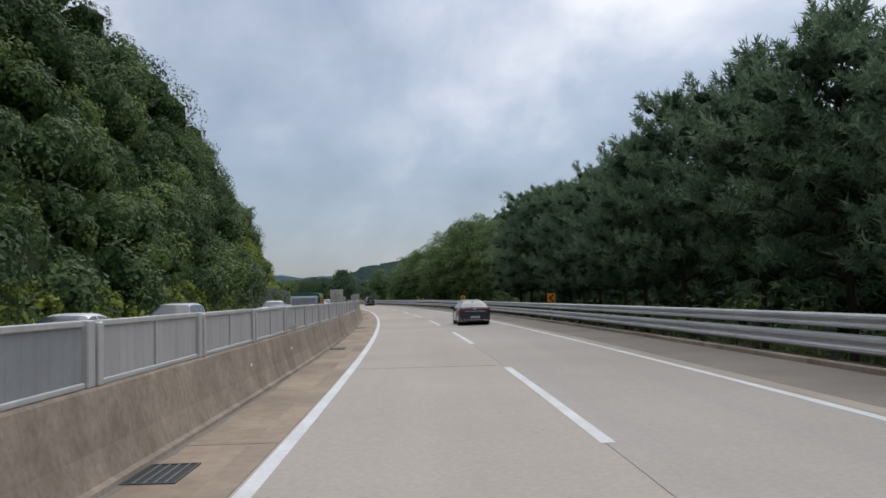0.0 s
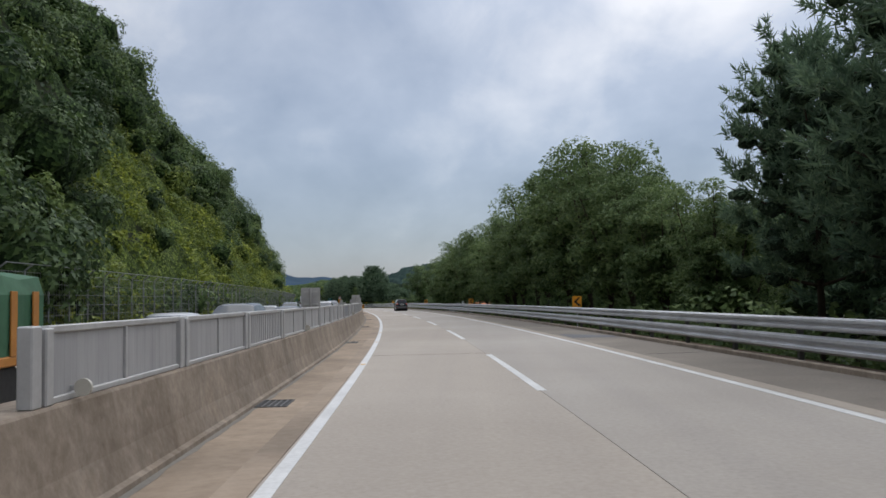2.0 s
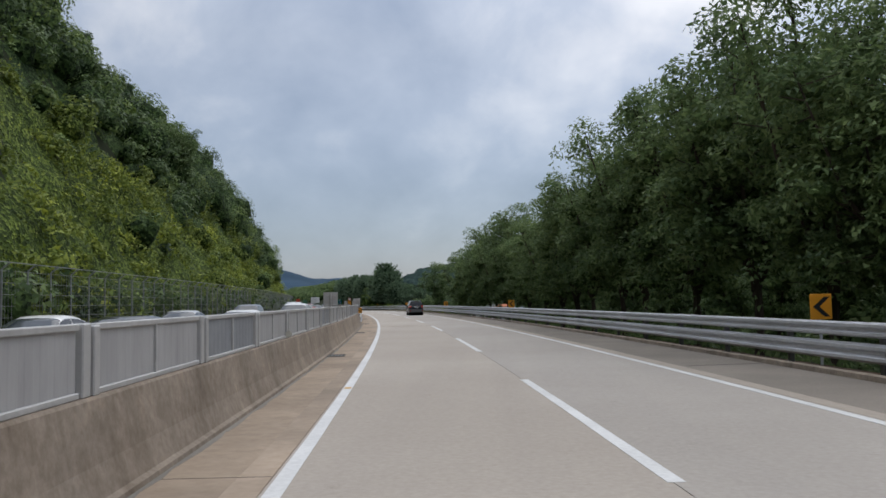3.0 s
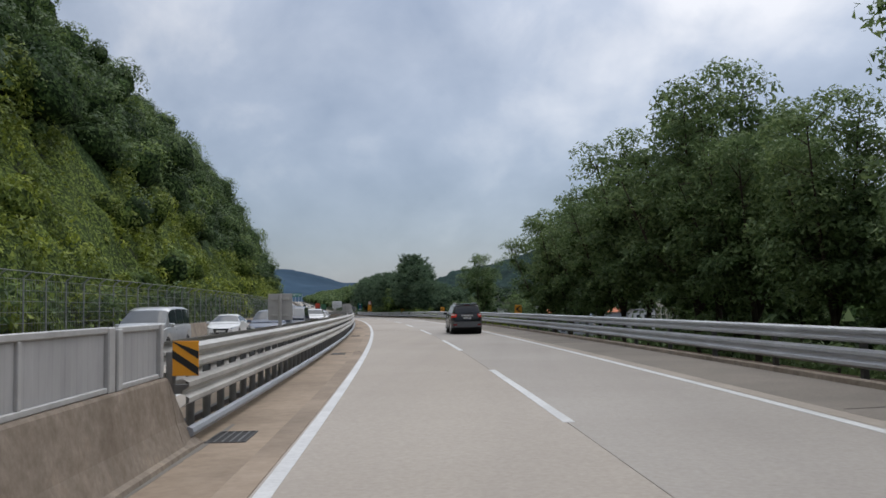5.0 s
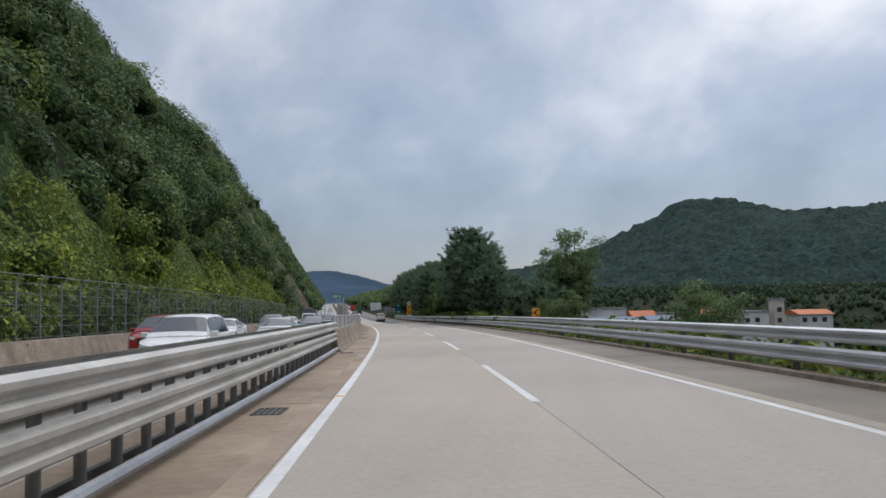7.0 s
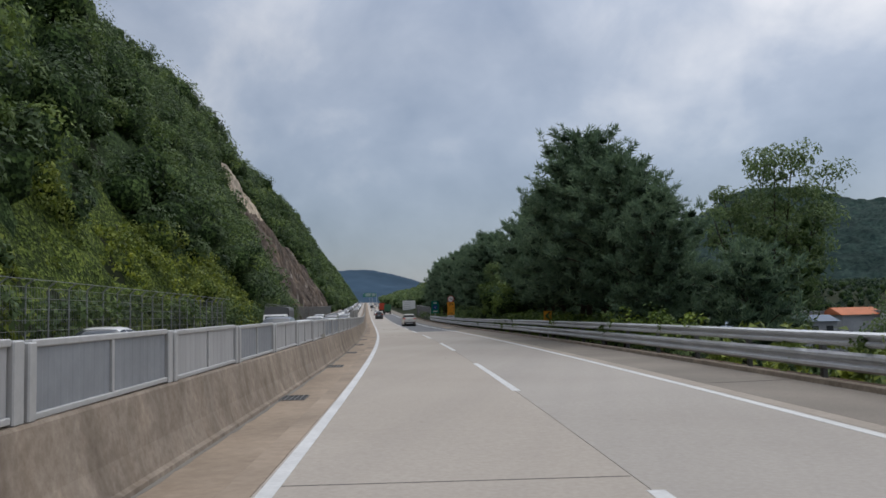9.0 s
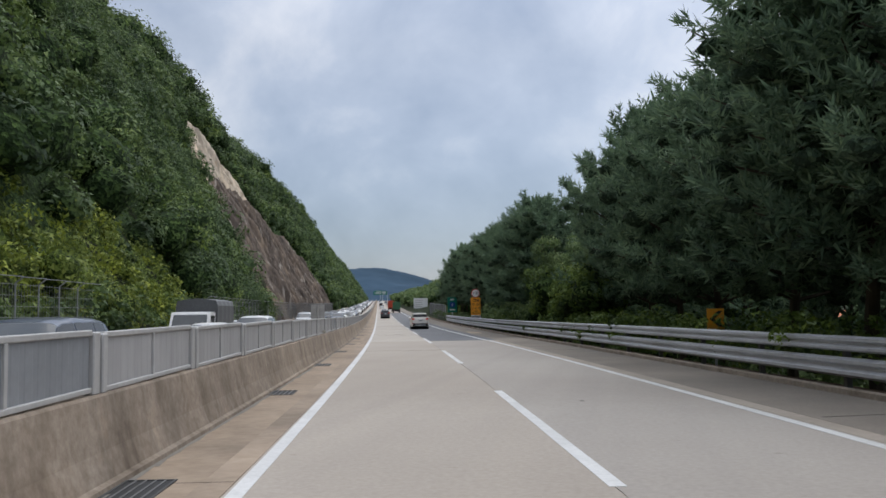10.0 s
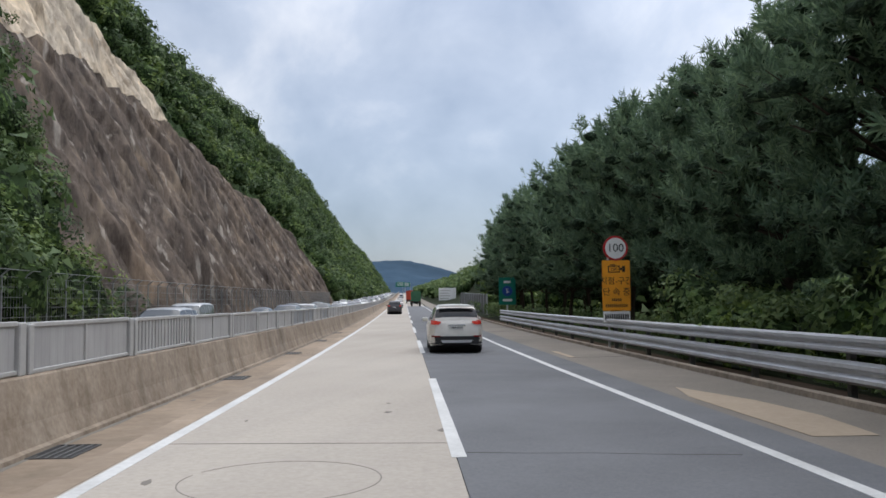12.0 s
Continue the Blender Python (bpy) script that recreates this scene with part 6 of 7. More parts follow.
def make_car(name, label, spec, mat, group="vehicles", plain=False):
    car = thing(name, Matrix(), label, spec.get("category", "car"), group)
    (bv, bf), (P, cy), half = car_shape(spec)
    L, W, H, belt = spec["L"], spec["W"], spec["H"], spec["belt"]
    outline["half"], outline["L"] = half, L
    rear, front = -L / 2, L / 2
    body = mesh_ob("body", bv, bf, mat, car, smooth=True)
    body.data.set_sharp_from_angle(angle=radians(40))
    n = len(cy)
    roof_y, roof_z = zip(*spec["roof"])
    cab = mesh_ob("cabin", P.reshape(-1, 3), grid_faces(n, 11, True) + [tuple(range(11)), tuple(range((n - 1) * 11, n * 11))[::-1]], mat, car, smooth=True)
    cab.data.set_sharp_from_angle(angle=radians(32))
    glass = spec.get("glass", GLASS)
    # screens: from the base of the glass to just under the roof
    rb, rt, ft, fb_ = roof_y[0], spec["rear_top"], spec["front_top"], roof_y[-1]
    pane("rear_window", P, cy, rb + spec.get("rear_low", 0.06), rt, list(range(2, 9)), car, glass, 0.0, 0.008)
    pane("windscreen", P, cy, ft, fb_ - 0.08, list(range(2, 9)), car, GLASS_PALE, 0.0, 0.008)
    for y0, y1 in spec["windows"]:
        pane("side_window", P, cy, y0, y1, [1, 2], car, glass, 0.07, 0.007)
        pane("side_window", P, cy, y0, y1, [9, 8], car, glass, 0.07, 0.007)
    if plain:
        for a in spec["axles"]:
            for sd in (-1, 1):
                bm = bmesh.new()
                tube(bm, (sd * (W / 2 - 0.24), a, spec["wheel"]), (sd * (W / 2 - 0.02), a, spec["wheel"]), spec["wheel"], sides=14)
                part("wheel", bm, TYRE, car)
        for sd in (-1, 1):
            on_rear(car, "tail_light", [(sd * 0.5, belt + 0.02), (sd * W * 0.44, belt + 0.04), (sd * 0.55, belt - 0.12), (sd * W * 0.44, belt - 0.12)], TAIL, rear, 0.03, 0.15)
        return car
    # underside
    bm = bmesh.new()
    box(bm, -W * 0.4, W * 0.4, rear + 0.25, front - 0.3, spec["sill"] - 0.03, spec["sill"] + 0.3, 0.03)
    part("underbody", bm, UNDER, car)
    for a in spec["axles"]:
        for sd in (-1, 1):
            wheel_part(car, sd * (W / 2 - 0.135), a, spec["wheel"], sd, spec.get("spokes", 10), spec.get("broad", 1.0))
    # wheel housings
    for a in spec["axles"]:
        bm = bmesh.new()
        tube(bm, (-W / 2 + 0.06, a, spec["wheel"]), (W / 2 - 0.06, a, spec["wheel"]), spec["wheel"] * 1.13, sides=24)
        part("wheel_housing", bm, UNDER, car)
    # mirrors
    for sd in (-1, 1):
        bm = bmesh.new()
        box(bm, -0.11, 0.11, -0.06, 0.06, -0.075, 0.075, 0.03)
        box(bm, -0.16, -0.05, -0.03, 0.03, -0.075, -0.04)
        mm = part("mirror", bm, spec.get("mirror", mat), car)
        mm.matrix_local = pose(sd * (W / 2 + 0.06), ft + 0.42 if spec.get("mirror_y") is None else spec["mirror_y"], belt + 0.06, 0, 0, 0 if sd > 0 else 180)
        for i, (yh) in enumerate(spec["handles"]):
            bm = bmesh.new()
            box(bm, -0.02, 0.02, -0.1, 0.1, -0.014, 0.014, 0.006)
            hb = part("door_handle", bm, spec.get("handle", mat), car)
            hb.location = (sd * (half(np.array([yh]))[0] * 0.985 + 0.005), yh, belt - 0.13)
    for sd in (-1, 1):
        bm = bmesh.new()
        box(bm, sd * W / 2 * 0.965 - 0.02, sd * W / 2 * 0.965 + 0.02, spec["axles"][0] + spec["wheel"] * 1.2, spec["axles"][1] - spec["wheel"] * 1.2, spec["sill"] - 0.03, spec["sill"] + 0.05, 0.01)
        part("side_skirt", bm, spec.get("skirt", TRIM), car)
    # front: grille, lamps, bumper
    zf = spec["nose"]
    on_rear(car, "grille", [(-0.45, zf), (0.45, zf), (-0.38, zf - 0.24), (0.38, zf - 0.24)], TRIM, front - 0.01, 0.012)
    for sd in (-1, 1):
        on_rear(car, "headlight", [(sd * 0.5, zf + 0.03), (sd * W * 0.44, zf + 0.1), (sd * 0.5, zf - 0.07), (sd * W * 0.43, zf - 0.02)], HEAD_LAMP, front - 0.04, 0.02, 0.32)
    on_rear(car, "air_intake", [(-0.62, spec["sill"] + 0.24), (0.62, spec["sill"] + 0.24), (-0.55, spec["sill"] + 0.08), (0.55, spec["sill"] + 0.08)], TRIM, front - 0.012, 0.012, 0.06)
    fp = on_rear(car, "number_plate", [(-0.26, spec["sill"] + 0.36), (0.26, spec["sill"] + 0.36), (-0.26, spec["sill"] + 0.25), (0.26, spec["sill"] + 0.25)], PLATE, front + 0.004, 0.012)
    return car


SEDAN = dict(L=4.95, W=1.87, H=1.46, wheel=0.34, axles=(-1.36, 1.495), sill=0.2, belt=0.93, tail_up=0.27, roof_w=0.60, nose=0.66,
             deck=[(-2.475, 0.92), (-2.42, 1.03), (-2.3, 1.07), (-1.7, 1.06), (-1.2, 0.99), (0.9, 0.97), (1.3, 0.93), (2.0, 0.83), (2.35, 0.72), (2.475, 0.62)],
             roof=[(-2.0, 1.05), (-1.5, 1.22), (-1.0, 1.36), (-0.7, 1.42), (-0.2, 1.45), (0.2, 1.43), (0.55, 1.36), (1.4, 0.94)], rear_top=-0.98, front_top=0.5, rear_low=0.05,
             windows=[(-1.45, -1.1), (-1.06, -0.22), (-0.16, 0.72)], cuts=[-1.9, -1.45, -1.1, -1.06, -0.98, -0.22, -0.16, 0.5, 0.72], handles=(-0.85, 0.15))
SUV = dict(L=4.69, W=1.88, H=1.68, wheel=0.355, axles=(-1.38, 1.32), sill=0.25, belt=1.06, tail_up=0.36, roof_w=0.66, nose=0.82,
           deck=[(-2.345, 1.02), (-2.3, 1.12), (-2.2, 1.14), (-1.2, 1.1), (0.9, 1.07), (1.2, 1.05), (1.9, 0.98), (2.2, 0.88), (2.345, 0.74)],
           roof=[(-2.27, 1.1), (-2.06, 1.5), (-1.96, 1.6), (-1.5, 1.66), (-0.5, 1.68), (0.2, 1.65), (0.5, 1.58), (1.25, 1.06)], rear_top=-2.02, front_top=0.46, rear_low=0.06,
           windows=[(-1.85, -1.3), (-1.24, -0.36), (-0.3, 0.66)], cuts=[-2.2, -2.02, -1.85, -1.3, -1.24, -0.36, -0.3, 0.46, 0.66], handles=(-1.0, 0.0))
BIG_SUV = dict(L=4.88, W=1.915, H=1.77, wheel=0.385, axles=(-1.42, 1.475), sill=0.33, belt=1.13, tail_up=0.5, roof_w=0.70, nose=0.9, broad=1.7,
               deck=[(-2.44, 1.08), (-2.4, 1.18), (-2.3, 1.2), (-1.2, 1.17), (0.95, 1.15), (1.2, 1.13), (2.1, 1.05), (2.35, 0.95), (2.44, 0.8)],
               roof=[(-2.4, 1.16), (-2.2, 1.6), (-2.12, 1.69), (-1.6, 1.75), (-0.4, 1.77), (0.3, 1.74), (0.55, 1.67), (1.25, 1.14)], rear_top=-2.17, front_top=0.52, rear_low=0.05,
               windows=[(-2.0, -1.32), (-1.26, -0.34), (-0.28, 0.66)], cuts=[-2.34, -2.17, -2.0, -1.32, -1.26, -0.34, -0.28, 0.52, 0.66], handles=(-1.0, 0.02), spokes=7)
VAN = dict(L=5.1, W=1.92, H=1.87, wheel=0.35, axles=(-1.6, 1.55), sill=0.25, belt=1.1, tail_up=0.33, roof_w=0.78, nose=0.8, category="van",
           deck=[(-2.55, 1.06), (-2.52, 1.14), (-1.2, 1.14), (1.4, 1.12), (1.75, 1.08), (2.3, 0.94), (2.55, 0.74)],
           roof=[(-2.5, 1.12), (-2.4, 1.68), (-2.3, 1.8), (-1.6, 1.86), (-0.2, 1.87), (0.4, 1.85), (0.75, 1.8), (1.05, 1.7), (2.0, 1.1)], rear_top=-2.36, front_top=1.0, rear_low=0.03,
           windows=[(-2.2, -1.1), (-1.05, 0.0), (0.06, 1.15)], cuts=[-2.46, -2.36, -2.2, -1.1, -1.05, 0.0, 0.06, 1.0, 1.15], handles=(-0.8, 0.3), spokes=6, glass=GLASS)


def plate_bars(parent, y, z, w, h=0.11):
    p = on_rear(parent, "number_plate", [(-w / 2, z + h), (w / 2, z + h), (-w / 2, z), (w / 2, z)], PLATE, y, 0.012)
    for i in range(7):
        x = -w * 0.4 + i * w * 0.8 / 6.6 + (0.02 if i > 2 else 0)
        bm = bmesh.new()
        box(bm, x, x + w * 0.07, y - 0.016, y - 0.012, z + h * 0.22, z + h * 0.78)
        part("bar", bm, SIGN_BLACK, p)
    return p


# dark sedan
dark_paint = paint("dark_blue_grey_paint", (0.016, 0.019, 0.028), 0.2)
k = make_car("sedan", "dark blue-grey saloon car on the concrete slow lane", dict(SEDAN, handle=CHROME, spokes=15), dark_paint)
R_ = -SEDAN["L"] / 2
for sd in (-1, 1):
    on_rear(k, "tail_light", [(sd * 0.42, 0.895), (sd * 0.9, 0.955), (sd * 0.44, 0.835), (sd * 0.9, 0.80)], TAIL, R_ - 0.005, 0.03, 0.22)
    on_rear(k, "rear_reflector", [(sd * 0.5, 0.415), (sd * 0.84, 0.43), (sd * 0.5, 0.39), (sd * 0.84, 0.395)], TAIL, R_ - 0.005, 0.03, 0.16)
    on_rear(k, "exhaust_tip", [(sd * 0.5, 0.32), (sd * 0.8, 0.32), (sd * 0.56, 0.25), (sd * 0.8, 0.25)], CHROME, R_ - 0.005, 0.03, 0.12)
    on_rear(k, "exhaust_opening", [(sd * 0.54, 0.307), (sd * 0.77, 0.307), (sd * 0.585, 0.263), (sd * 0.77, 0.263)], UNDER, R_ - 0.005, 0.035, 0.12)
on_rear(k, "chrome_strip", [(-0.55, 0.815), (0.55, 0.815), (-0.55, 0.795), (0.55, 0.795)], CHROME, R_ - 0.005, 0.034, 0.04)
on_rear(k, "light_bar", [(-0.4, 0.87), (0.4, 0.87), (-0.4, 0.835), (0.4, 0.835)], TAIL, R_ - 0.005, 0.024, 0.0)
on_rear(k, "emblem", [(-0.07, 0.945), (0.07, 0.945), (-0.07, 0.895), (0.07, 0.895)], CHROME, R_ - 0.005, 0.03, 0.0)
on_rear(k, "diffuser", [(-0.8, 0.37), (0.8, 0.37), (-0.76, 0.22), (0.76, 0.22)], TRIM, R_, 0.012, 0.12)
on_rear(k, "bumper_strip", [(-0.56, 0.335), (0.56, 0.335), (-0.56, 0.318), (0.56, 0.318)], CHROME, R_, 0.03, 0.06)
on_rear(k, "trunk_seam", [(-0.62, 0.66), (0.62, 0.66), (-0.62, 0.652), (0.62, 0.652)], UNDER, R_ - 0.003, 0.008, 0.04)
plate_bars(k, R_ - 0.012, 0.42, 0.5)
bm = bmesh.new()
v_ = [bm.verts.new(c) for c in ((0, -0.95, 1.41), (0.035, -1.08, 1.40), (-0.035, -1.08, 1.40), (0, -1.1, 1.47))]
for q in ((0, 1, 3), (0, 3, 2), (1, 2, 3), (0, 2, 1)):
    bm.faces.new([v_[i] for i in q])
part("roof_antenna", bm, dark_paint, k)
for sd in (-1, 1):
    # bright trim round the side windows
    bm = bmesh.new()
    run = [(-1.62, 0.985), (-1.1, 0.955), (-0.2, 0.945), (0.9, 0.935)]
    for (y0, z0), (y1, z1) in zip(run, run[1:]):
        tube(bm, (sd * 0.862, y0, z0), (sd * 0.862, y1, z1), 0.011, sides=6)
    part("window_trim", bm, CHROME, k)
bm = bmesh.new()
for sd in (-1, 1):
    box(bm, sd * 0.93 - 0.008, sd * 0.93 + 0.008, -1.0, 1.0, 0.3, 0.318)
part("sill_strip", bm, CHROME, k)
k.matrix_world = stand(49.85, 5.48, 0.0)

# black off-roader
black = paint("black_paint", (0.010, 0.011, 0.013), 0.2)
b_ = make_car("off_roader", "black sport utility car with grey bumper and roof rails", dict(BIG_SUV, handle=CHROME, mirror=black, skirt=GREY_TRIM), black)
R_ = -BIG_SUV["L"] / 2
for sd in (-1, 1):
    t_ = on_rear(b_, "tail_light", [(sd * 0.62, 1.185), (sd * 0.925, 1.2), (sd * 0.645, 1.0), (sd * 0.925, 0.98)], TAIL_ON, R_ + 0.0, 0.03, 0.2)
    on_rear(t_, "reversing_lamp", [(sd * 0.68, 1.16), (sd * 0.915, 1.17), (sd * 0.672, 1.105), (sd * 0.915, 1.09)], CLEAR_LAMP, R_ - 0.004, 0.034, 0.15)
    on_rear(t_, "lens_joint", [(sd * 0.772, 1.19), (sd * 0.778, 1.19), (sd * 0.772, 0.99), (sd * 0.778, 0.99)], UNDER, R_ - 0.004, 0.037, 0.15)
    on_rear(b_, "rear_reflector", [(sd * 0.62, 0.61), (sd * 0.84, 0.61), (sd * 0.62, 0.52), (sd * 0.84, 0.52)], TAIL, R_ - 0.025, 0.035, 0.1)
on_rear(b_, "rear_bumper", [(-0.95, 0.74), (0.95, 0.74), (-0.9, 0.42), (0.9, 0.42)], GREY_TRIM, R_ - 0.03, 0.03, 0.18)
on_rear(b_, "chrome_bar", [(-0.36, 1.125), (0.36, 1.125), (-0.36, 1.055), (0.36, 1.055)], CHROME, R_ - 0.005, 0.035)
on_rear(b_, "wiper", [(-0.05, 1.25), (0.42, 1.26), (-0.05, 1.235), (0.42, 1.24)], TRIM, R_ + 0.03, 0.02)
on_rear(b_, "brake_light", [(-0.16, 1.7), (0.16, 1.7), (-0.16, 1.675), (0.16, 1.675)], TAIL, R_ + 0.24, 0.03)
on_rear(b_, "spoiler", [(-0.66, 1.75), (0.66, 1.75), (-0.66, 1.70), (0.66, 1.70)], black, R_ + 0.24, 0.05, 0.05)
plate_bars(b_, R_ - 0.012, 0.91, 0.46)
for sd in (-1, 1):
    bm = bmesh.new()
    tube(bm, (sd * 0.6, -1.88, 1.795), (sd * 0.6, 0.12, 1.805), 0.028, sides=8)
    for y in (-2.0, -0.9, 0.24):
        tube(bm, (sd * 0.6, y, 1.68), (sd * 0.6, y + (0.12 if y < -1 else -0.12 if y > 0 else 0), 1.79), 0.035, 0.02, 8)
    part("roof_rail", bm, RAIL_GREY, b_)
    bm = bmesh.new()
    box(bm, sd * 0.97 - 0.06, sd * 0.97 + 0.05, -0.95, 1.0, 0.34, 0.4, 0.015)
    part("running_board", bm, TRIM, b_)
# grey lower cladding following the sills and wheel arches
(bv_, bf_), shell_, half_ = car_shape(BIG_SUV)
skin = np.array(bv_).reshape(-1, 17, 3)
for sd, cols in ((1, [0, 1, 2, 3]), (-1, [13, 14, 15, 16])):
    clad = skin[:, cols].copy()
    clad[:, :, 0] += sd * 0.006
    mesh_ob("side_cladding", clad.reshape(-1, 3), grid_faces(len(clad), 4, True), BODY_GREY, b_, smooth=True, label="dark grey lower body side")
for sd in (-1, 1):
    bm = bmesh.new()
    for (y0, z0), (y1, z1) in zip([(-2.05, 1.62), (-1.2, 1.69), (-0.3, 1.69)], [(-1.2, 1.69), (-0.3, 1.69), (0.3, 1.66)]):
        tube(bm, (sd * 0.715, y0, z0), (sd * 0.715, y1, z1), 0.02, sides=6)
    part("window_visor", bm, GALV, b_, "bright strip over the side windows")
    bm = bmesh.new()
    tube(bm, (sd * 0.885, -1.95, 1.15), (sd * 0.885, 0.75, 1.14), 0.012, sides=6)
    part("belt_trim", bm, CHROME, b_)
# door and tailgate shut lines
for sd in (-1, 1):
    for y in (-1.29, -0.31, 0.72):
        bm = bmesh.new()
        tube(bm, (sd * (0.93 if y < 0.5 else 0.925), y, 1.1), (sd * 0.962, y + 0.01, 0.78), 0.006, sides=4)
        tube(bm, (sd * 0.962, y + 0.01, 0.78), (sd * 0.955, y + (0.3 if y < -1 else 0.02), 0.44), 0.006, sides=4)
        part("door_seam", bm, UNDER, b_)
on_rear(b_, "tailgate_seam", [(-0.62, 0.83), (0.62, 0.83), (-0.62, 0.822), (0.62, 0.822)], UNDER, R_ - 0.003, 0.008)
b_.matrix_world = stand(189.9, 5.68, 0.0) @ Matrix.Diagonal((1.0, 1.0, 1.035, 1.0))

# white family SUV ahead
white = paint("pearl_white_paint", (0.66, 0.635, 0.585), 0.1)
w_ = make_car("suv", "pearl white family car with dark lower bumper on dark asphalt", dict(SUV, spokes=5), white)
R_ = -SUV["L"] / 2
for sd in (-1, 1):
    on_rear(w_, "tail_light", [(sd * 0.52, 1.10), (sd * 0.87, 1.16), (sd * 0.60, 1.0), (sd * 0.88, 1.0)], TAIL_ON, R_ + 0.0, 0.03, 0.3)
    on_rear(w_, "rear_reflector", [(sd * 0.55, 0.62), (sd * 0.86, 0.63), (sd * 0.6, 0.57), (sd * 0.86, 0.57)], TAIL, R_ - 0.02, 0.03, 0.16)
on_rear(w_, "rear_bumper", [(-0.91, 0.6), (0.91, 0.6), (-0.88, 0.33), (0.88, 0.33)], TRIM, R_ - 0.01, 0.02, 0.2)
on_rear(w_, "skid_plate", [(-0.55, 0.47), (0.55, 0.47), (-0.48, 0.38), (0.48, 0.38)], RIM, R_ - 0.02, 0.025, 0.02)
on_rear(w_, "plate_recess", [(-0.3, 1.0), (0.3, 1.0), (-0.3, 0.96), (0.3, 0.96)], CHROME, R_ - 0.004, 0.02)
on_rear(w_, "spoiler", [(-0.62, 1.65), (0.62, 1.65), (-0.62, 1.6), (0.62, 1.6)], white, R_ + 0.24, 0.1, 0.05)
plate_bars(w_, R_ - 0.012, 0.84, 0.44)
w_.matrix_world = stand(371.2, 4.75, 0.0)

# dark SUV farther on
grey = paint("dark_grey_paint", (0.06, 0.058, 0.06), 0.3)
d_ = make_car("suv", "dark grey family car far ahead on the fast lane", dict(SUV, spokes=5), grey)
for sd in (-1, 1):
    on_rear(d_, "tail_light", [(sd * 0.52, 1.10), (sd * 0.87, 1.16), (sd * 0.60, 1.0), (sd * 0.88, 1.0)], TAIL_ON, R_ + 0.0, 0.03, 0.3)
plate_bars(d_, R_ - 0.012, 0.84, 0.44)
d_.matrix_world = stand(450.0, 1.75, 0.0)

# oncoming traffic in the opposite lanes
PAINTS = {"white": paint("white_paint", (0.72, 0.72, 0.71), 0.0), "silver": paint("silver_paint", (0.45, 0.46, 0.47), 0.6), "grey": paint("grey_paint", (0.13, 0.135, 0.145), 0.4),
          "black": black, "red": paint("red_paint", (0.25, 0.015, 0.015), 0.2), "blue": paint("slate_blue_paint", (0.09, 0.11, 0.15), 0.4), "navy": paint("navy_paint", (0.035, 0.043, 0.062), 0.3)}
stock = {}
for c in ("white", "silver", "grey", "black", "blue"):
    stock["sedan", c] = make_car("sedan", c + " saloon car facing the other way", dict(SEDAN, fine=24), PAINTS[c], "oncoming traffic")
for c in ("white", "silver", "black", "red", "blue"):
    stock["suv", c] = make_car("suv", c + " sport utility car facing the other way", dict(SUV, fine=24), PAINTS[c], "oncoming traffic")
for c in ("silver", "navy"):
    stock["van", c] = make_car("van", c + " passenger van facing the other way", dict(VAN, fine=24), PAINTS[c], "oncoming traffic")
TRAFFIC = [("suv", "silver", 37, -8.5), ("sedan", "grey", 46, -5.2), ("sedan", "white", 25, -8.4), ("suv", "white", 71, -8.6), ("sedan", "silver", 77, -5.1), ("suv", "black", 86, -5.1),
           ("sedan", "black", 101, -5.1), ("sedan", "white", 105, -8.6), ("sedan", "white", 115, -5.1), ("sedan", "silver", 120, -8.6), ("suv", "white", 134, -5.1), ("suv", "blue", 138, -8.6), ("van", "silver", 172, -8.5), ("sedan", "white", 189, -8.6),
           ("suv", "blue", 182, -5.2), ("van", "navy", 194.3, -5.2), ("sedan", "grey", 211, -8.6), ("suv", "white", 220, -5.2), ("suv", "red", 230, -8.6), ("sedan", "white", 243, -8.6),
           ("sedan", "silver", 240, -5.2), ("suv", "black", 264, -8.6), ("sedan", "blue", 262, -5.2), ("sedan", "white", 280, -8.6), ("suv", "blue", 297, -5.2), ("sedan", "white", 312, -5.2),
           ("suv", "white", 322, -5.2), ("sedan", "silver", 334, -8.6), ("sedan", "white", 349, -5.2), ("suv", "silver", 372, -6.0), ("suv", "blue", 399, -5.2), ("van", "silver", 386, -8.6)]
far_stock = [make_car("sedan" if k_ == "s" else "suv", c + " car in a far queue of traffic", dict(SEDAN if k_ == "s" else SUV, fine=12), PAINTS[c], "far traffic", True) for k_, c in (("s", "white"), ("s", "grey"), ("u", "white"), ("s", "silver"), ("u", "black"), ("s", "blue"))]
far_first = set()


def far_car(i, m):
    if i not in far_first:
        far_first.add(i)
        far_stock[i].matrix_world = m
    else:
        copy_thing(far_stock[i], m)


placed = set()
for kind, c, s, off in TRAFFIC:
    m = stand(s, off, 0.0, 180)
    if (kind, c) not in placed:
        placed.add((kind, c))
        stock[kind, c].matrix_world = m
    else:
        copy_thing(stock[kind, c], m)
tr_rng = random.Random(9)
s = 412.0
while s < 1000:
    for off in (-5.2, -8.6):
        if tr_rng.random() < 0.8:
            far_car(tr_rng.randrange(6), stand(s + tr_rng.uniform(-3, 3), off, 0.0, 180))
    s += 14.5
for i, s, off in ((0, 505, 1.9), (4, 545, 5.4), (2, 610, 1.8), (1, 655, 5.4), (4, 700, 1.8), (3, 760, 5.4), (0, 820, 1.8), (5, 860, 5.4), (2, 900, 1.8)):
    far_car(i, stand(s, off, 0.0))

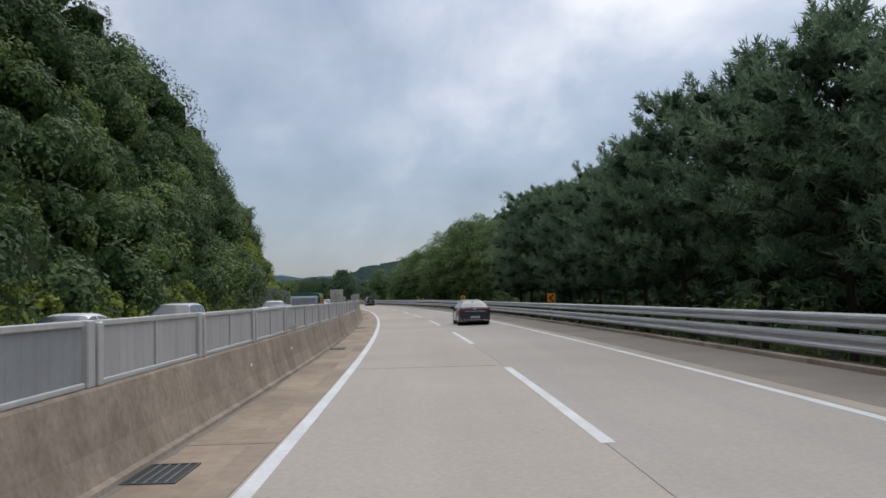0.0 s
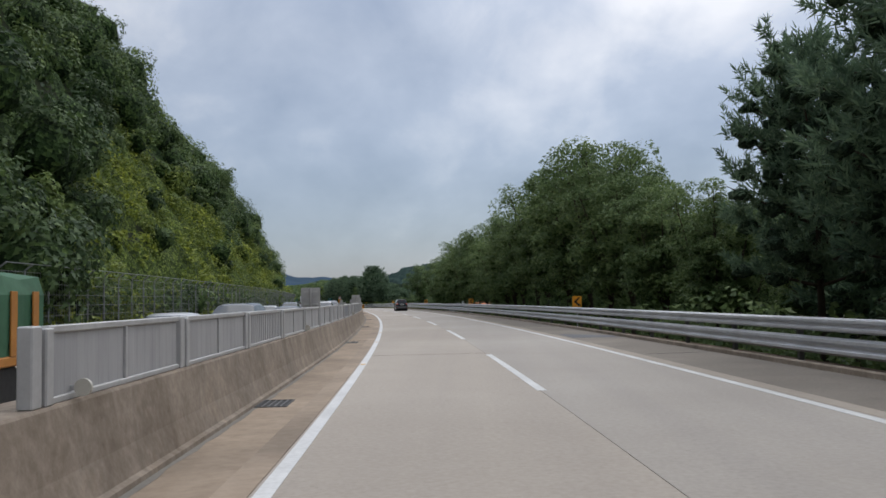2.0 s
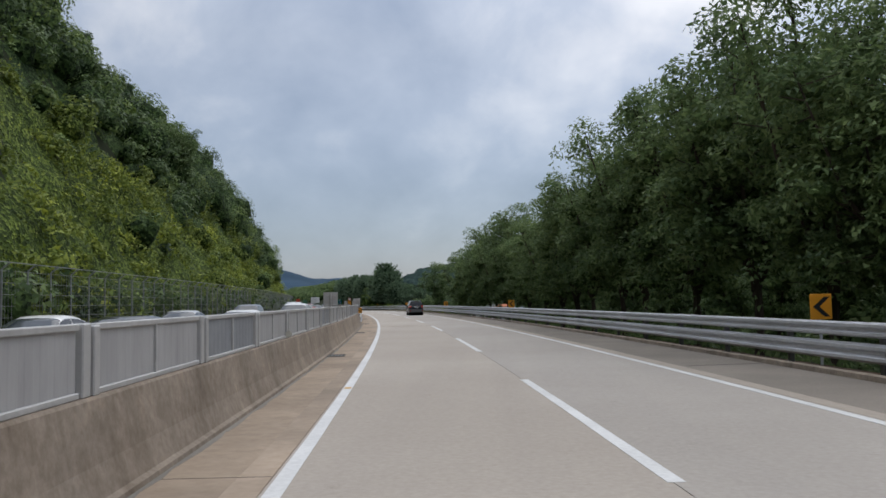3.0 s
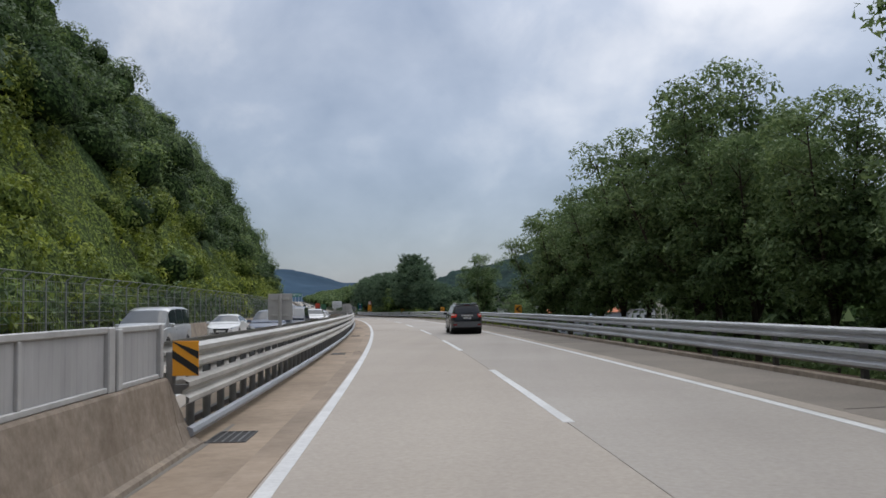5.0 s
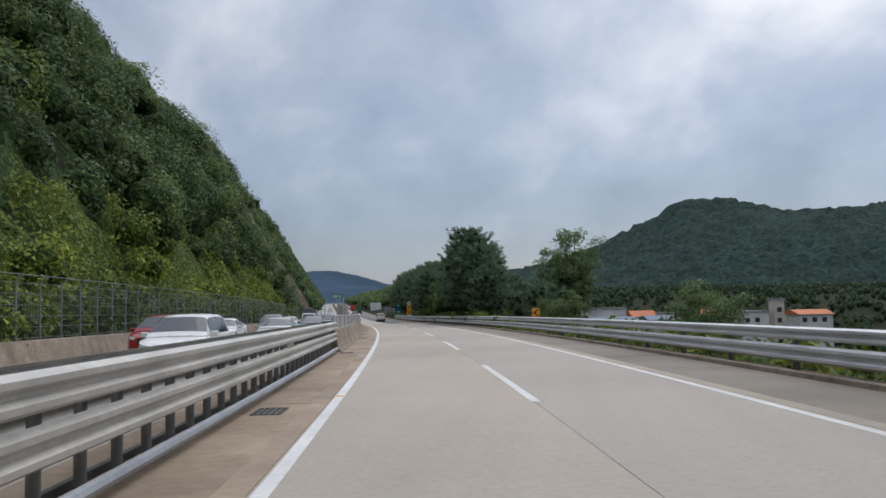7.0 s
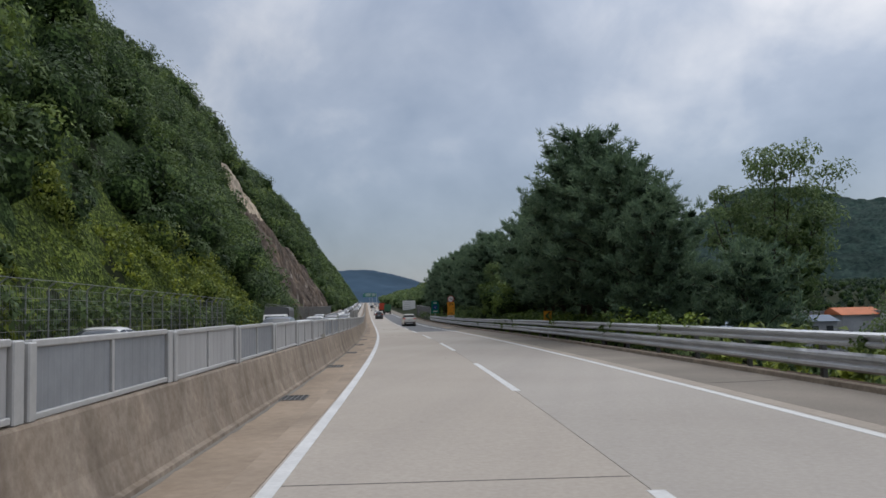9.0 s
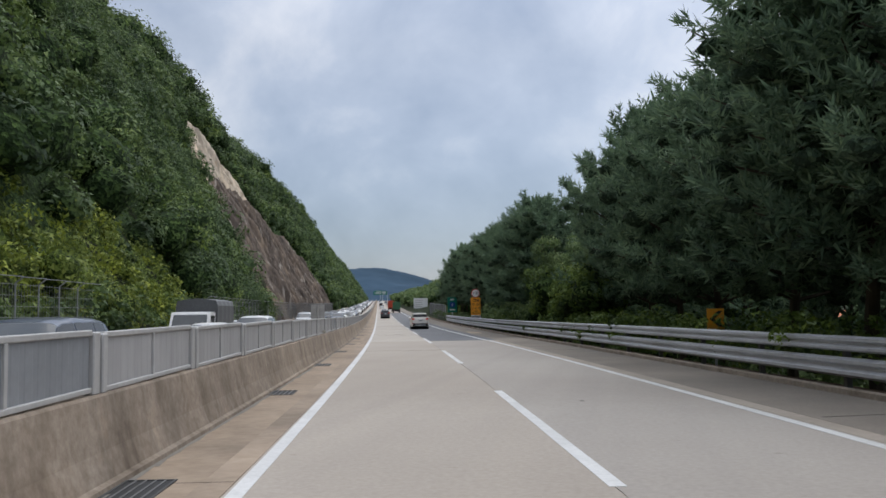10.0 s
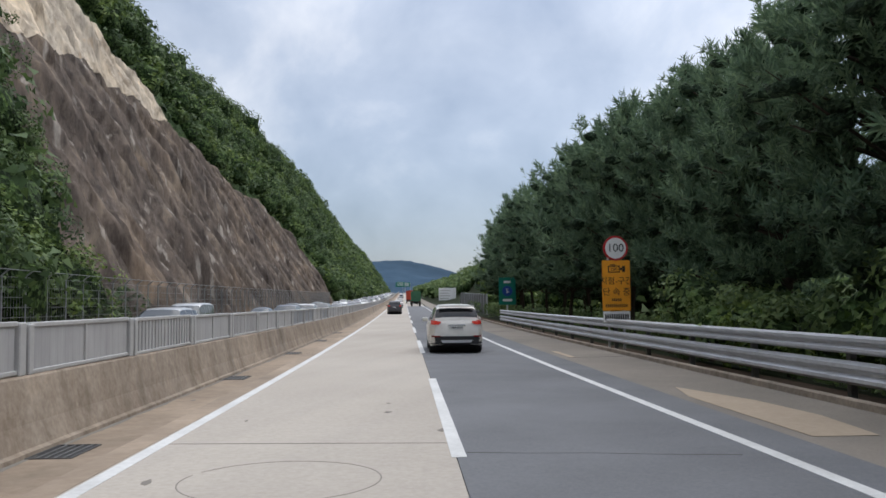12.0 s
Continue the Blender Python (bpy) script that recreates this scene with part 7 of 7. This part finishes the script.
# far lorries
def lorry(s, off, cab, load, label, turn=0.0, h=2.9, z_cab=2.3, bed=UNDER, straps=0):
    root = thing("lorry", stand(s, off, 0.0, turn), label, "lorry", "lorries")
    outline["half"], outline["L"] = (lambda y: np.full_like(np.asarray(y, float), 1.2)), 6.3
    bm = bmesh.new()
    # the load under its cover, a little slack between the bows
    ys, xs = np.linspace(-3.2, 1.4, 9), (-1.05, -1.06, -0.98, -0.5, 0.0, 0.5, 0.98, 1.06, 1.05)
    grid = []
    for q, y in enumerate(ys):
        sag = 0.05 if q % 2 else 0.0
        zs = (0.95, h - 0.35, h - 0.08 - sag, h - sag, h + 0.05 - sag, h - sag, h - 0.08 - sag, h - 0.35, 0.95)
        grid.append([bm.verts.new((x * (1 - sag * 0.4), y, z)) for x, z in zip(xs, zs)])
    for a, b in zip(grid, grid[1:]):
        for q in range(8):
            bm.faces.new((a[q], a[q + 1], b[q + 1], b[q]))
        bm.faces.new((a[8], a[0], b[0], b[8]))
    bm.faces.new(grid[0][::-1])
    bm.faces.new(grid[-1])
    bmesh.ops.recalc_face_normals(bm, faces=bm.faces[:])
    part("cargo_cover", bm, load, root)
    bm = bmesh.new()
    box(bm, -1.08, 1.08, -3.22, 1.42, 0.86, 1.0, 0.02)
    part("load_bed", bm, bed, root)
    for q in range(straps):
        y = -2.9 + q * 4.0 / max(1, straps - 1)
        for sd in (-1, 1):
            bm = bmesh.new()
            box(bm, sd * 1.075 - 0.012, sd * 1.075 + 0.012, y - 0.09, y + 0.09, 1.0, h - 0.3, 0.004)
            part("strap", bm, STRAP, root, "orange load strap")
    bm = bmesh.new()
    side = [(1.5, 0.55), (3.05, 0.55), (3.14, 0.8), (3.12, 1.22), (2.72, z_cab - 0.06), (2.6, z_cab), (1.5, z_cab)]
    ends = [[bm.verts.new((x, y, z)) for y, z in side] for x in (-0.98, 0.98)]
    for q in range(len(side)):
        k2 = (q + 1) % len(side)
        bm.faces.new((ends[0][q], ends[0][k2], ends[1][k2], ends[1][q]))
    bm.faces.new(ends[0][::-1])
    bm.faces.new(ends[1])
    bmesh.ops.recalc_face_normals(bm, faces=bm.faces[:])
    bmesh.ops.bevel(bm, geom=bm.edges[:], offset=0.05, segments=2, affect="EDGES")
    part("cab", bm, cab, root)
    bm = bmesh.new()
    y1, z1, y2, z2 = 3.115, 1.27, 2.76, z_cab - 0.14
    q = [bm.verts.new(c) for c in ((-0.86, y1 + 0.012, z1), (0.86, y1 + 0.012, z1), (0.82, y2 + 0.022, z2), (-0.82, y2 + 0.022, z2))]
    bm.faces.new(q)
    part("windscreen", bm, GLASS_PALE, root)
    for sd in (-1, 1):
        bm = bmesh.new()
        box(bm, sd * 0.985 - 0.015, sd * 0.985 + 0.015, 1.85, 2.7, 1.3, z_cab - 0.2, 0.005)
        part("side_window", bm, GLASS, root)
        for y in (-2.2, 2.2):
            bm = bmesh.new()
            tube(bm, (sd * 0.72, y, 0.45), (sd * 1.02, y, 0.45), 0.45, sides=18)
            part("wheel", bm, TYRE, root)
        on_rear(root, "headlight", [(sd * 0.6, 0.95), (sd * 0.92, 0.95), (sd * 0.6, 0.75), (sd * 0.92, 0.75)], HEAD_LAMP, 3.1, 0.02)
        on_rear(root, "tail_light", [(sd * 0.7, 1.05), (sd * 0.95, 1.05), (sd * 0.7, 0.9), (sd * 0.95, 0.9)], TAIL, -3.2, 0.02)
    bm = bmesh.new()
    box(bm, -0.5, 0.5, -3.0, 2.8, 0.5, 0.95, 0.02)
    part("chassis", bm, UNDER, root)


TARP = surface("green_tarpaulin", (0.03, 0.10, 0.05), (0.06, 0.17, 0.09), 0.7, 3.0, 0.6, relief=0.3)
TARP_RED = surface("red_tarpaulin", (0.35, 0.04, 0.02), (0.5, 0.07, 0.03), 0.7, 3.0, 0.6, relief=0.3)
STRAP = surface("orange_strap", (0.4, 0.16, 0.03), (0.55, 0.24, 0.05), 0.7, 8.0)
lorry(63.8, -5.3, PAINTS["blue"], TARP, "small blue lorry with a green strapped tarpaulin load", 180, 2.2, 1.95, STRAP, 7)
lorry(327, -8.7, PAINTS["white"], GREY_TRIM, "white small lorry with a dark covered load", 180, 2.6, 1.95)
lorry(522, 5.5, PAINTS["grey"], TARP, "covered grey-green lorry far ahead", 0, 3.2)
lorry(566, 4.6, PAINTS["red"], TARP_RED, "red loaded lorry far ahead on the road", 0, 3.4)
